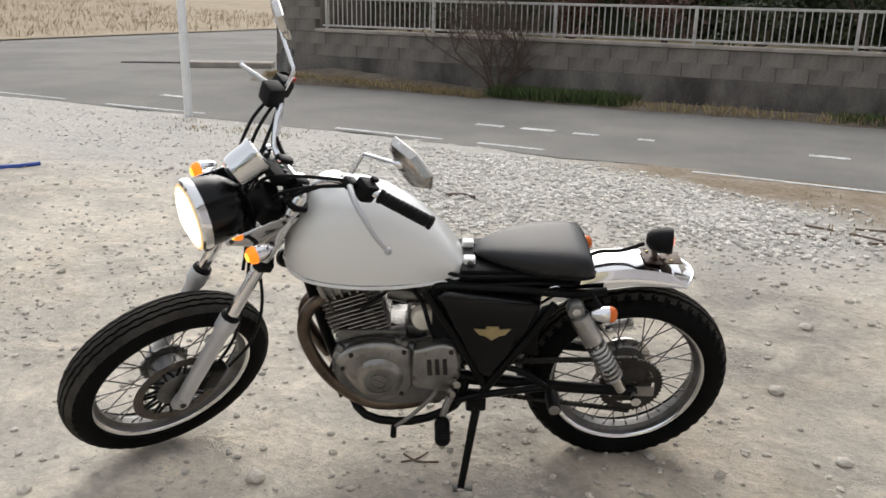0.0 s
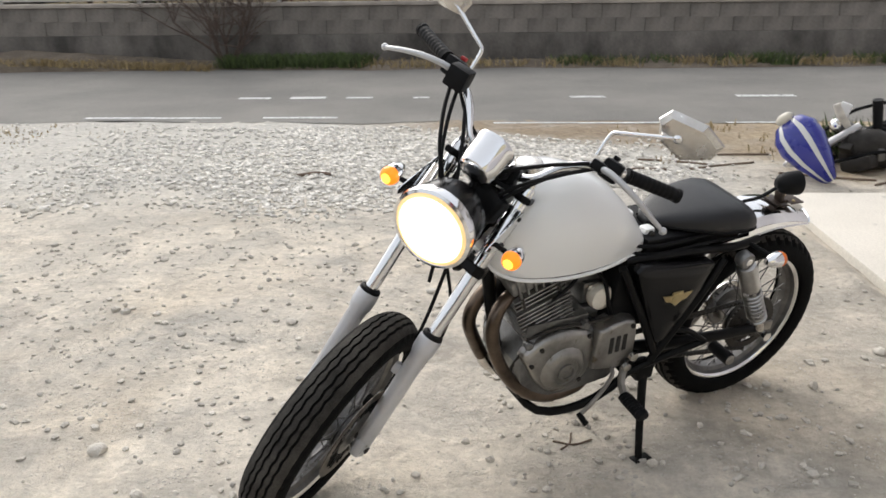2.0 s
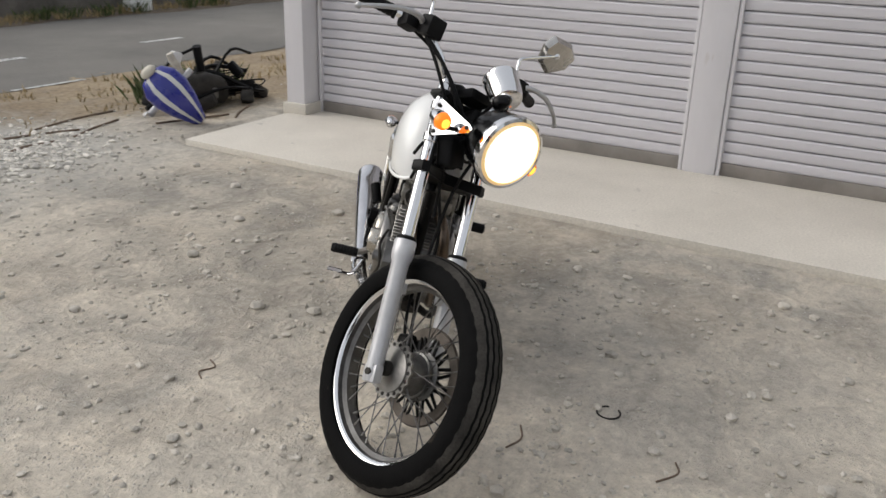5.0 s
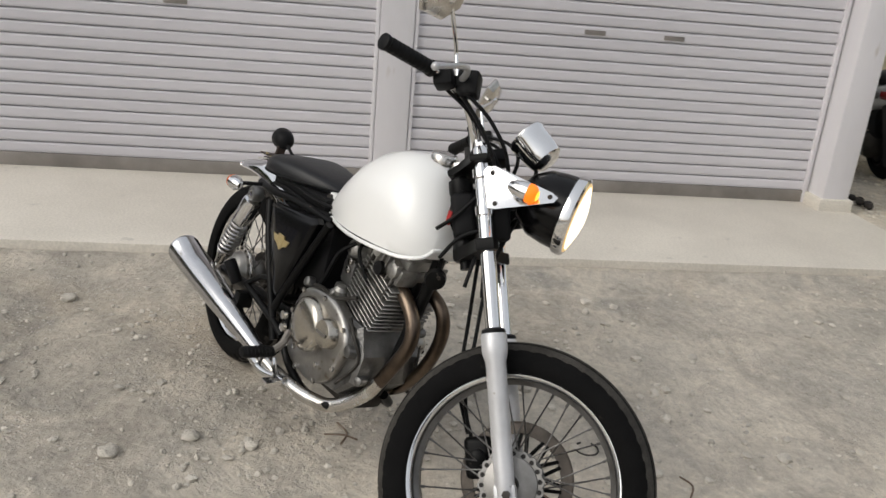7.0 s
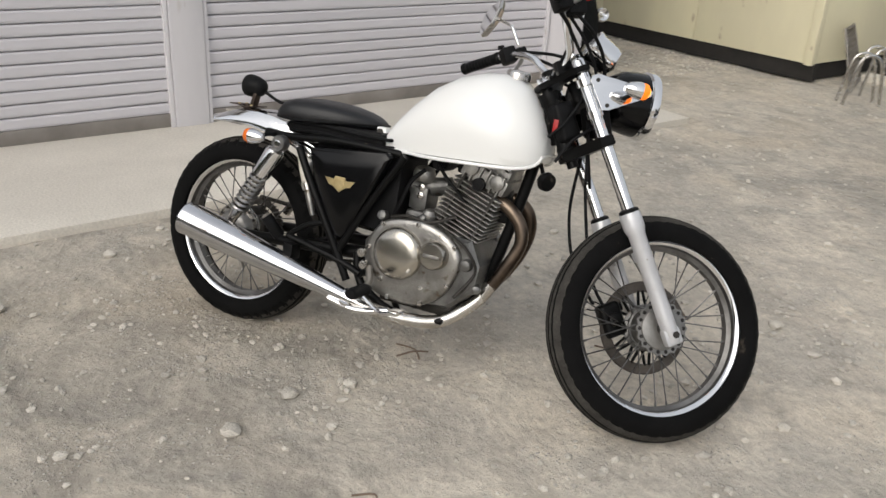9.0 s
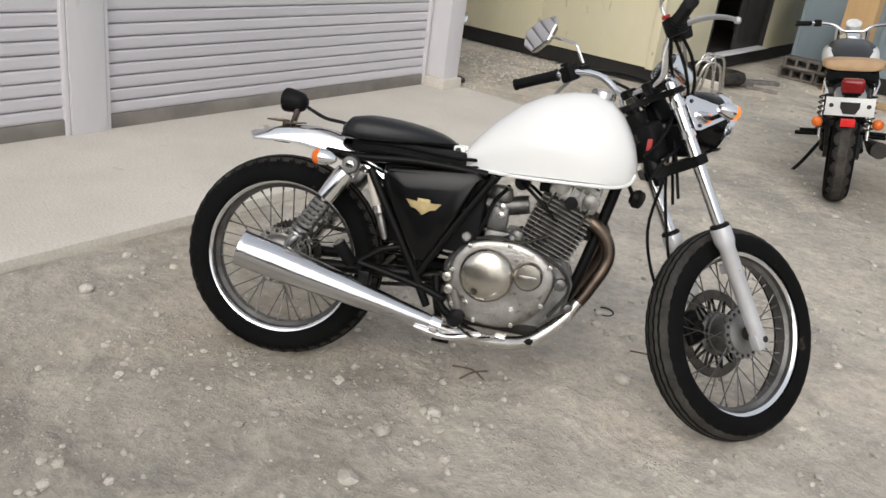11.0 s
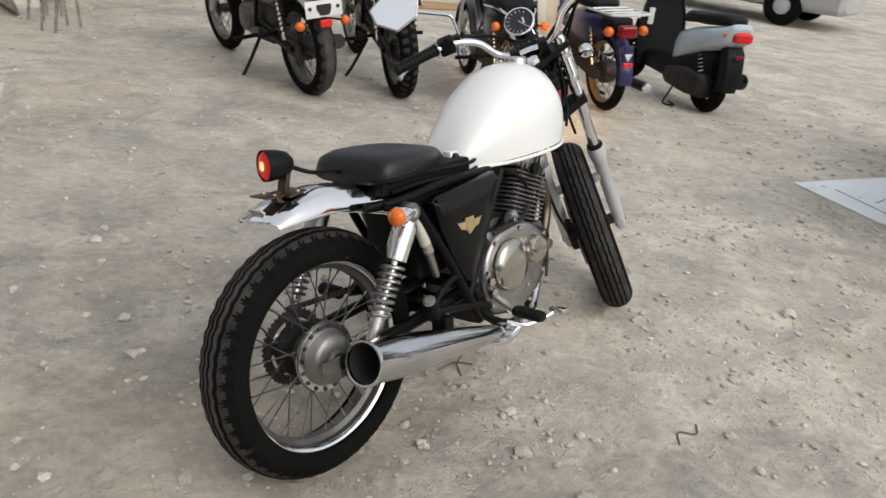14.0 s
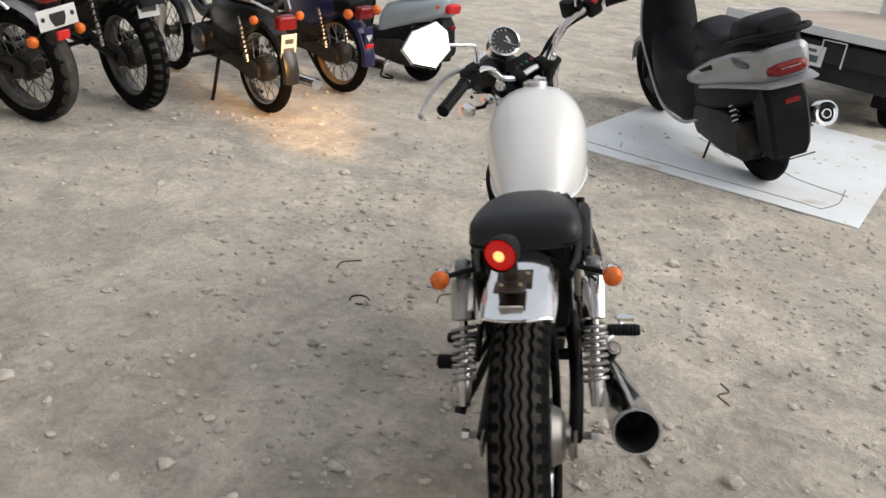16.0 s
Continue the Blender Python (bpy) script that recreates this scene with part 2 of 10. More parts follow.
def yard_dirt():
    """Packed dirt: broad pale and darker patches, streaks, crumbs and small set stones."""
    m = bpy.data.materials.new("packed_dirt")
    m.use_nodes = True
    n, l = m.node_tree.nodes, m.node_tree.links
    bs = n["Principled BSDF"]
    co = n.new("ShaderNodeTexCoord")

    def tex(scale, detail, rough=0.6, stretch=None, distort=0.0):
        t = n.new("ShaderNodeTexNoise")
        t.inputs["Scale"].default_value, t.inputs["Detail"].default_value, t.inputs["Roughness"].default_value = scale, detail, rough
        t.inputs["Distortion"].default_value = distort
        src = co.outputs["Object"]
        if stretch:
            mp = n.new("ShaderNodeMapping")
            mp.inputs["Scale"].default_value = stretch
            mp.inputs["Rotation"].default_value = (0, 0, 0.5)
            l.new(src, mp.inputs["Vector"])
            src = mp.outputs["Vector"]
        l.new(src, t.inputs["Vector"])
        return t.outputs["Fac"]

    def ranged(v, a, b, c, d):
        r = n.new("ShaderNodeMapRange")
        for k, x in zip(("From Min", "From Max", "To Min", "To Max"), (a, b, c, d)):
            r.inputs[k].default_value = x
        l.new(v, r.inputs["Value"])
        return r.outputs["Result"]

    def mixed(f, a, b, how="MIX"):
        x = n.new("ShaderNodeMixRGB")
        x.blend_type = how
        for k, v in (("Fac", f), ("Color1", a), ("Color2", b)):
            if isinstance(v, (int, float)):
                x.inputs[k].default_value = v
            elif isinstance(v, tuple):
                x.inputs[k].default_value = (*v, 1)
            else:
                l.new(v, x.inputs[k])
        return x.outputs["Color"]

    broad, mid, fine, streak = tex(0.55, 4), tex(2.6, 9, 0.65, None, 0.6), tex(26, 8, 0.7), tex(3.0, 7, 0.65, (0.85, 1.2, 1), 0.8)
    col = mixed(ranged(broad, 0.38, 0.62, 0, 1), (0.39, 0.37, 0.335), (0.60, 0.555, 0.485))
    col = mixed(ranged(mid, 0.42, 0.62, 0, 0.9), col, (0.69, 0.63, 0.54))
    col = mixed(ranged(streak, 0.50, 0.66, 0, 0.6), col, (0.36, 0.33, 0.29))
    # ground darkens eastward: soil tone, and garage shade put into the colour
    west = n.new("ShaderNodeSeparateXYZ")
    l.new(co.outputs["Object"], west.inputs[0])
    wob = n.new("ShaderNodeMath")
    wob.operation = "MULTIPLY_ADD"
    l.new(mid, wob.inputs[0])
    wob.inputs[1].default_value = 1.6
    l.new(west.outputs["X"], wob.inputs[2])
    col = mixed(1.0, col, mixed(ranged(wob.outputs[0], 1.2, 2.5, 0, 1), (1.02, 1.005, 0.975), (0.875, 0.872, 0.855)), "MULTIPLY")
    # a ragged darker stretch under and behind the motorcycle
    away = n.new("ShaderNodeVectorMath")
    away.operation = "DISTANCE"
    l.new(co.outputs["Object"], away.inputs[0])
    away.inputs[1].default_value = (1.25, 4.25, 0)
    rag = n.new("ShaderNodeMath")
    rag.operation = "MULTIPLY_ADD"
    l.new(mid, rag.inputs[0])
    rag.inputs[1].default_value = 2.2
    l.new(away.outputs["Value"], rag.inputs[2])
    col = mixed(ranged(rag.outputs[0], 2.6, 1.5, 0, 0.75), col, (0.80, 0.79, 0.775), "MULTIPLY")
    ochre = tex(0.9, 6, 0.6, None, 0.8)
    col = mixed(ranged(ochre, 0.50, 0.68, 0, 0.35), col, (0.58, 0.485, 0.36))
    clod = tex(7.0, 5, 0.55, None, 0.3)
    grit = tex(75, 6, 0.75)
    col = mixed(0.85, col, ranged(fine, 0.3, 0.7, 0.74, 1.18), "MULTIPLY")
    col = mixed(0.35, col, ranged(grit, 0.3, 0.7, 0.78, 1.24), "MULTIPLY")
    col = mixed(0.5, col, ranged(clod, 0.35, 0.65, 0.86, 1.14), "MULTIPLY")
    vo = n.new("ShaderNodeTexVoronoi")
    vo.inputs["Scale"].default_value = 62
    l.new(co.outputs["Object"], vo.inputs["Vector"])
    spot = ranged(vo.outputs["Distance"], 0.30, 0.16, 0, 1)
    some = ranged(tex(3.3, 5), 0.47, 0.60, 0, 1)
    both = n.new("ShaderNodeMath")
    both.operation = "MULTIPLY"
    l.new(spot, both.inputs[0])
    l.new(some, both.inputs[1])
    tint = n.new("ShaderNodeSeparateColor")
    l.new(vo.outputs["Color"], tint.inputs["Color"])
    col = mixed(both.outputs[0], col, mixed(tint.outputs["Red"], (0.38, 0.355, 0.32), (0.60, 0.565, 0.505)))
    # brown soil where the yard meets the lane, and stone dust along the gravel
    xyz = n.new("ShaderNodeSeparateXYZ")
    l.new(co.outputs["Object"], xyz.inputs[0])

    def times(*fs):
        out = fs[0]
        for f in fs[1:]:
            t = n.new("ShaderNodeMath")
            t.operation = "MULTIPLY"
            l.new(out, t.inputs[0])
            l.new(f, t.inputs[1])
            out = t.outputs[0]
        return out

    # stone dust darkened under the gravel: shade of the gaps put into colour
    col = mixed(times(ranged(xyz.outputs["Y"], 5.5, 6.4, 0, 1), ranged(xyz.outputs["X"], 2.6, 1.7, 0, 0.75)), col, mixed(ranged(fine, 0.35, 0.65, 0, 1), (0.40, 0.385, 0.35), (0.62, 0.60, 0.55)))
    skew = n.new("ShaderNodeMath")
    skew.operation = "MULTIPLY_ADD"
    l.new(xyz.outputs["X"], skew.inputs[0])
    skew.inputs[1].default_value = 0.4
    l.new(xyz.outputs["Y"], skew.inputs[2])
    col = mixed(times(ranged(skew.outputs[0], 7.85, 8.25, 0, 1), ranged(xyz.outputs["X"], -0.9, 0.3, 0, 1), ranged(mid, 0.35, 0.55, 0.6, 1)), col, mixed(ranged(fine, 0.35, 0.65, 0, 1), (0.20, 0.155, 0.11), (0.34, 0.27, 0.19)))
    col = mixed(times(ranged(xyz.outputs["X"], 1.9, 2.9, 0, 1), ranged(xyz.outputs["Y"], 6.2, 6.6, 0, 1), ranged(streak, 0.45, 0.6, 0.3, 1)), col, mixed(ranged(fine, 0.35, 0.65, 0, 1), (0.30, 0.235, 0.16), (0.50, 0.41, 0.28)))
    l.new(col, bs.inputs["Base Color"])
    bs.inputs["Roughness"].default_value = 0.92
    bs.inputs["Specular IOR Level"].default_value = 0.2
    h = n.new("ShaderNodeMath")
    h.operation = "MULTIPLY_ADD"
    l.new(both.outputs[0], h.inputs[0])
    h.inputs[1].default_value = 0.55
    l.new(ranged(fine, 0.2, 0.8, 0, 0.8), h.inputs[2])
    h2 = n.new("ShaderNodeMath")
    h2.operation = "MULTIPLY_ADD"
    l.new(mid, h2.inputs[0])
    h2.inputs[1].default_value = 2.6
    l.new(h.outputs[0], h2.inputs[2])
    h3 = n.new("ShaderNodeMath")
    h3.operation = "MULTIPLY_ADD"
    l.new(ranged(clod, 0.40, 0.70, 0, 1), h3.inputs[0])
    h3.inputs[1].default_value = 0.9
    l.new(h2.outputs[0], h3.inputs[2])
    h4 = n.new("ShaderNodeMath")
    h4.operation = "MULTIPLY_ADD"
    l.new(grit, h4.inputs[0])
    h4.inputs[1].default_value = 0.10
    l.new(h3.outputs[0], h4.inputs[2])
    bp = n.new("ShaderNodeBump")
    bp.inputs["Strength"].default_value = 0.8
    bp.inputs["Distance"].default_value = 0.012
    l.new(h4.outputs[0], bp.inputs["Height"])
    l.new(bp.outputs["Normal"], bs.inputs["Normal"])
    return m


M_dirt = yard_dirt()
M_stone = by_island(surface("grey_stone", (0.63, 0.588, 0.52), (0.47, 0.437, 0.378), scale=25, rough=0.9, bump=0.6, bump_scale=150), 0.20)
M_gravel = by_island(surface("pale_gravel", (0.80, 0.765, 0.70), (0.58, 0.55, 0.495), scale=25, rough=0.85, bump=0.5, bump_scale=150), 0.32)
M_asphalt = surface("asphalt", (0.265, 0.25, 0.226), (0.17, 0.162, 0.149), scale=0.45, rough=0.85, bump=0.6, bump_scale=130, speck=(0.23, 0.22, 0.21), speck_amount=0.1,
                    speck_scale=120, noise2=0.5)
M_roadpaint = surface("worn_road_paint", (0.72, 0.72, 0.70), (0.46, 0.46, 0.45), scale=9, rough=0.7, bump=0.4, bump_scale=90, speck=(0.16, 0.155, 0.15), speck_amount=0.35, speck_scale=35)
M_concrete = surface("concrete_slab", (0.735, 0.69, 0.61), (0.60, 0.562, 0.495), scale=0.9, rough=0.85, bump=0.35, bump_scale=90, speck=(0.50, 0.47, 0.42), speck_amount=-0.02, speck_scale=9, noise2=0.25)
M_oldcon = surface("stained_concrete", (0.23, 0.208, 0.183), (0.055, 0.050, 0.044), scale=1.4, rough=0.9, bump=0.6, bump_scale=50, noise2=0.35, stretch=(1, 1, 0.5))
M_block = surface("weathered_block", (0.27, 0.243, 0.212), (0.085, 0.077, 0.068), scale=1.5, rough=0.9, bump=0.7, bump_scale=70, random=0.10, noise2=0.3, stretch=(1, 1, 0.45))
M_coping = surface("pale_coping", (0.42, 0.37, 0.32), (0.27, 0.24, 0.21), scale=3, rough=0.85, bump=0.4, bump_scale=60)
M_fence = surface("grey_fence_paint", (0.52, 0.50, 0.47), (0.37, 0.355, 0.33), scale=9, rough=0.5, metal=0.3)
M_slat = surface("shutter_steel", (0.64, 0.622, 0.65), (0.535, 0.52, 0.545), scale=1.2, rough=0.42, bump=0.06, bump_scale=40, random=0.03, stretch=(1, 0.25, 3))
M_slatrail = surface("shutter_rail", (0.31, 0.285, 0.26), (0.19, 0.172, 0.158), scale=3, rough=0.5, metal=0.3)
M_pillar = surface("painted_pillar", (0.74, 0.725, 0.745), (0.62, 0.605, 0.625), scale=1.5, rough=0.45, bump=0.05, bump_scale=30, speck=(0.42, 0.37, 0.32), speck_amount=-0.02, speck_scale=6, stretch=(1, 1, 0.3))
M_soil = surface("brown_soil", (0.22, 0.18, 0.135), (0.12, 0.095, 0.07), scale=3, rough=0.95, bump=1.0, bump_scale=35, noise2=0.5)
M_lawn = surface("dry_lawn", (0.48, 0.38, 0.22), (0.33, 0.26, 0.15), scale=1.2, rough=0.95, bump=1.0, bump_scale=45, noise2=0.5)
M_field = surface("stubble_field", (0.42, 0.342, 0.235), (0.335, 0.268, 0.18), scale=0.8, rough=0.95, bump=1.0, bump_scale=25, noise2=0.5)
M_drygrass = by_island(surface("dry_grass", (0.40, 0.31, 0.16), (0.27, 0.20, 0.10), scale=15, rough=0.85), 0.35)
M_stubble = by_island(surface("pale_stubble", (0.43, 0.345, 0.225), (0.34, 0.268, 0.17), scale=15, rough=0.9), 0.2)
M_weed = by_island(surface("green_weed", (0.085, 0.115, 0.035), (0.05, 0.075, 0.02), scale=20, rough=0.7), 0.5)
M_leaf_dark = by_island(surface("dark_evergreen_leaf", (0.045, 0.06, 0.022), (0.025, 0.035, 0.014), scale=8, rough=0.6), 0.5)
M_leaf_yellow = by_island(surface("yellow_green_leaf", (0.20, 0.19, 0.055), (0.12, 0.12, 0.035), scale=8, rough=0.65), 0.45)
M_leaf_red = by_island(surface("russet_leaf", (0.13, 0.06, 0.045), (0.075, 0.04, 0.03), scale=8, rough=0.7), 0.45)
M_bark = surface("grey_brown_bark", (0.13, 0.095, 0.075), (0.075, 0.055, 0.045), scale=14, rough=0.95, bump=0.8, bump_scale=70)
M_twig = surface("dry_twig_bark", (0.24, 0.18, 0.13), (0.14, 0.10, 0.075), scale=20, rough=0.9)
M_whitepole = surface("white_painted_steel", (0.80, 0.80, 0.79), (0.70, 0.70, 0.68), scale=5, rough=0.4)
M_cream = surface("cream_panel", (0.79, 0.735, 0.515), (0.69, 0.64, 0.46), scale=1.3, rough=0.5, bump=0.08, bump_scale=25, speck=(0.33, 0.24, 0.15), speck_amount=-0.03, speck_scale=10, stretch=(1, 1, 0.4))
M_bluewall = surface("blue_grey_panel", (0.29, 0.35, 0.385), (0.23, 0.285, 0.315), scale=1.5, rough=0.5, bump=0.08, bump_scale=25, stretch=(1, 1, 0.35))
M_darkbase = surface("dark_steel_base", (0.025, 0.022, 0.02), (0.012, 0.011, 0.01), scale=6, rough=0.8)
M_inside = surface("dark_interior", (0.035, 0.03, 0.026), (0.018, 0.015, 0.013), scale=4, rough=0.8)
M_plywood = surface("plywood", (0.55, 0.36, 0.18), (0.44, 0.28, 0.13), scale=2.5, rough=0.65, bump=0.1, bump_scale=30, stretch=(1, 1, 0.12))
M_timber = surface("pale_timber", (0.48, 0.33, 0.19), (0.36, 0.24, 0.13), scale=4, rough=0.75, bump=0.2, bump_scale=40, stretch=(0.15, 1, 1))
M_mat = surface("white_chequered_sheet", (0.89, 0.935, 0.955), (0.78, 0.795, 0.79), scale=1.6, rough=0.45, bump=0.15, bump_scale=70, speck=(0.64, 0.60, 0.53), speck_amount=0.22, speck_scale=2.2)
M_scuff = surface("grey_scuff", (0.33, 0.31, 0.28), scale=10, rough=0.8)
M_metaljunk = surface("dull_metal", (0.35, 0.33, 0.30), (0.20, 0.18, 0.16), scale=12, rough=0.5, metal=0.7)

# the hero's finishes
M_tank = surface("pearl_white_paint", (0.87, 0.87, 0.85), (0.85, 0.85, 0.83), scale=2, rough=0.25, coat=0.7)
M_black = surface("black_paint", (0.004, 0.004, 0.005), (0.003, 0.003, 0.003), scale=9, rough=0.14, spec=0.25)
M_frameblack = surface("black_frame_enamel", (0.006, 0.006, 0.006), (0.004, 0.004, 0.004), scale=20, rough=0.30, spec=0.13, speck=(0.07, 0.06, 0.05), speck_amount=-0.02, speck_scale=50)
M_plastic = surface("black_plastic", (0.008, 0.008, 0.009), (0.005, 0.005, 0.005), scale=25, rough=0.45, spec=0.13, bump=0.1, bump_scale=300)
M_rubber = surface("black_tyre_rubber", (0.007, 0.007, 0.007), (0.004, 0.004, 0.004), scale=8, rough=0.75, spec=0.08, bump=0.2, bump_scale=200, speck=(0.06, 0.05, 0.04), speck_amount=-0.03, speck_scale=18)
M_dustrubber = surface("dusty_tread_rubber", (0.062, 0.057, 0.051), (0.022, 0.0205, 0.0185), scale=9, rough=0.85, spec=0.12, bump=0.3, bump_scale=200, speck=(0.07, 0.064, 0.055), speck_amount=0.10, speck_scale=110)
M_dustgrey = surface("dust_greyed_rubber", (0.072, 0.067, 0.060), (0.033, 0.031, 0.028), scale=14, rough=0.9, spec=0.1, bump=0.3, bump_scale=220, noise2=0.4)
M_crown = surface("dust_worn_crown", (0.105, 0.096, 0.084), (0.042, 0.038, 0.034), scale=10, rough=0.9, spec=0.1, bump=0.3, bump_scale=200, noise2=0.4, stretch=(1, 1, 1))
M_chrome = surface("chrome", (0.86, 0.86, 0.87), (0.80, 0.80, 0.80), scale=6, rough=0.06, rough2=0.14, metal=1.0)
# muffler: darker reflections put into grey streaks of its colour, plus rust specks
M_pipechrome = surface("grey_toned_muffler_chrome", (0.74, 0.745, 0.765), (0.50, 0.50, 0.515), scale=4, rough=0.09, rough2=0.2, metal=1.0, speck=(0.30, 0.25, 0.20), speck_amount=-0.03, speck_scale=30, stretch=(0.35, 1, 1))
M_leg = surface("silver_fork_paint", (0.62, 0.62, 0.635), (0.50, 0.50, 0.505), scale=7, rough=0.34, metal=0.35, bump=0.05, bump_scale=120, speck=(0.30, 0.27, 0.23), speck_amount=-0.03, speck_scale=50)
M_oldchrome = surface("aged_chrome", (0.70, 0.69, 0.67), (0.52, 0.49, 0.45), scale=14, rough=0.16, rough2=0.35, metal=1.0, speck=(0.22, 0.15, 0.10), speck_amount=-0.05, speck_scale=40)
M_alu = surface("painted_alloy", (0.56, 0.56, 0.57), (0.48, 0.48, 0.48), scale=7, rough=0.38, metal=0.55, bump=0.05, bump_scale=120)
M_case = surface("grey_engine_alloy", (0.46, 0.444, 0.42), (0.20, 0.192, 0.178), scale=7, rough=0.25, metal=0.9, bump=0.15, bump_scale=140, speck=(0.15, 0.12, 0.09), speck_amount=0.22, speck_scale=30)
M_cast = surface("dirty_cast_alloy", (0.27, 0.266, 0.258), (0.10, 0.098, 0.094), scale=9, rough=0.32, metal=0.8, bump=0.2, bump_scale=120, speck=(0.08, 0.065, 0.05), speck_amount=0.05, speck_scale=25)
M_polish = surface("polished_alloy_cover", (0.58, 0.545, 0.48), (0.40, 0.375, 0.33), scale=5, rough=0.15, metal=0.95)
M_fin = surface("alloy_fins", (0.50, 0.49, 0.465), (0.17, 0.163, 0.152), scale=14, rough=0.4, metal=0.8)
M_darkmetal = surface("dark_oily_metal", (0.055, 0.05, 0.045), (0.025, 0.023, 0.02), scale=14, rough=0.5, metal=0.6)
M_spoke = surface("dull_spoke_steel", (0.22, 0.215, 0.21), (0.10, 0.095, 0.09), scale=18, rough=0.35, metal=0.85)
# rim wells: their shade is put into a darker copy of the rim metal
M_rimwell = surface("shaded_rim_well", (0.22, 0.215, 0.21), (0.11, 0.106, 0.10), scale=12, rough=0.4, metal=0.8)
M_drum = surface("weathered_drum_alloy", (0.36, 0.35, 0.335), (0.20, 0.192, 0.18), scale=9, rough=0.36, metal=0.85, bump=0.08, bump_scale=120)
M_rimold = surface("dull_rim_steel", (0.30, 0.29, 0.28), (0.16, 0.15, 0.14), scale=9, rough=0.35, metal=0.8)
M_rust = surface("rusty_header_steel", (0.10, 0.075, 0.06), (0.045, 0.035, 0.03), scale=10, rough=0.4, metal=0.8)
M_header = surface("stained_header_chrome", (0.19, 0.145, 0.11), (0.055, 0.042, 0.033), scale=6, rough=0.2, rough2=0.4, metal=0.95)
M_seat = surface("dusty_black_vinyl", (0.010, 0.011, 0.013), (0.006, 0.006, 0.007), scale=5, rough=0.36, spec=0.42, bump=0.12, bump_scale=260, speck=(0.10, 0.088, 0.076), speck_amount=0.30, speck_scale=4)
M_disc = surface("brake_disc_steel", (0.15, 0.13, 0.112), (0.065, 0.056, 0.048), scale=14, rough=0.42, metal=0.8)
M_steel = surface("dull_plated_steel", (0.52, 0.515, 0.50), (0.34, 0.33, 0.32), scale=12, rough=0.2, rough2=0.4, metal=1.0)
M_gold = surface("brass_badge", (0.52, 0.42, 0.22), (0.40, 0.31, 0.15), scale=30, rough=0.4, metal=0.6)
M_mirror = surface("mirror_glass", (0.92, 0.92, 0.92), (0.92, 0.92, 0.92), rough=0.02, rough2=0.03, metal=1.0)
M_amber = surface("amber_lens", (0.80, 0.18, 0.02), (0.72, 0.14, 0.015), scale=60, rough=0.2)
M_amber_on = glowing("lit_amber_lens", (1.0, 0.20, 0.008), 0.75, base=(0.75, 0.17, 0.01))
M_red_on = glowing("lit_red_lens", (1.0, 0.012, 0.006), 0.25, base=(0.09, 0.002, 0.002))
M_redbulb = glowing("tail_bulb", (1.0, 0.22, 0.07), 2.6)
M_redlens = surface("red_lens", (0.24, 0.007, 0.009), (0.17, 0.005, 0.006), scale=40, rough=0.15)
M_greenlens = surface("dark_green_lens", (0.02, 0.14, 0.07), scale=30, rough=0.2)
M_head_on = glowing("lit_headlight", (1.0, 0.90, 0.68), 1.5, base=(0.9, 0.85, 0.7))
hn = M_head_on.node_tree.nodes
hs_ = hn.new("ShaderNodeTexNoise")
hs_.inputs["Scale"].default_value = 38
hm_ = hn.new("ShaderNodeMapRange")
hm_.inputs["From Min"].default_value, hm_.inputs["From Max"].default_value = 0.35, 0.65
hm_.inputs["To Min"].default_value, hm_.inputs["To Max"].default_value = 0.85, 1.5
M_head_on.node_tree.links.new(hs_.outputs["Fac"], hm_.inputs["Value"])
M_head_on.node_tree.links.new(hm_.outputs["Result"], hn["Principled BSDF"].inputs["Emission Strength"])
M_headring = glowing("headlight_warm_rim", (1.0, 0.62, 0.22), 0.4, base=(0.8, 0.65, 0.4))
M_dial = surface("black_dial", (0.03, 0.03, 0.035), (0.02, 0.02, 0.025), rough=0.35)
M_white = surface("white_print", (0.75, 0.75, 0.73), scale=20, rough=0.5)
M_creampart = surface("cream_carburettor_cover", (0.66, 0.62, 0.54), (0.45, 0.42, 0.36), scale=20, rough=0.5)
M_paleplastic = surface("pale_cracked_plastic", (0.86, 0.81, 0.71), (0.66, 0.61, 0.52), scale=25, rough=0.5, bump=0.3, bump_scale=90)
M_redplastic = surface("red_plastic", (0.45, 0.02, 0.02), scale=30, rough=0.4)
M_glass = bpy.data.materials.new("clear_glass")
M_glass.use_nodes = True
M_glass.node_tree.nodes["Principled BSDF"].inputs["Transmission Weight"].default_value = 1.0
M_glass.node_tree.nodes["Principled BSDF"].inputs["Roughness"].default_value = 0.03
M_glass.node_tree.nodes["Principled BSDF"].inputs["IOR"].default_value = 1.2

# ---- ground, road, slab ----
def axis_steps(lo, hi, fine, far):
    a = list(np.arange(lo, hi + 1e-6, fine))
    s, x, y = fine, lo, hi
    left, right = [], []
    while y < far:
        s *= 1.35
        x -= s
        y += s
        left.append(x)
        right.append(y)
    return np.array(left[::-1] + a + right)


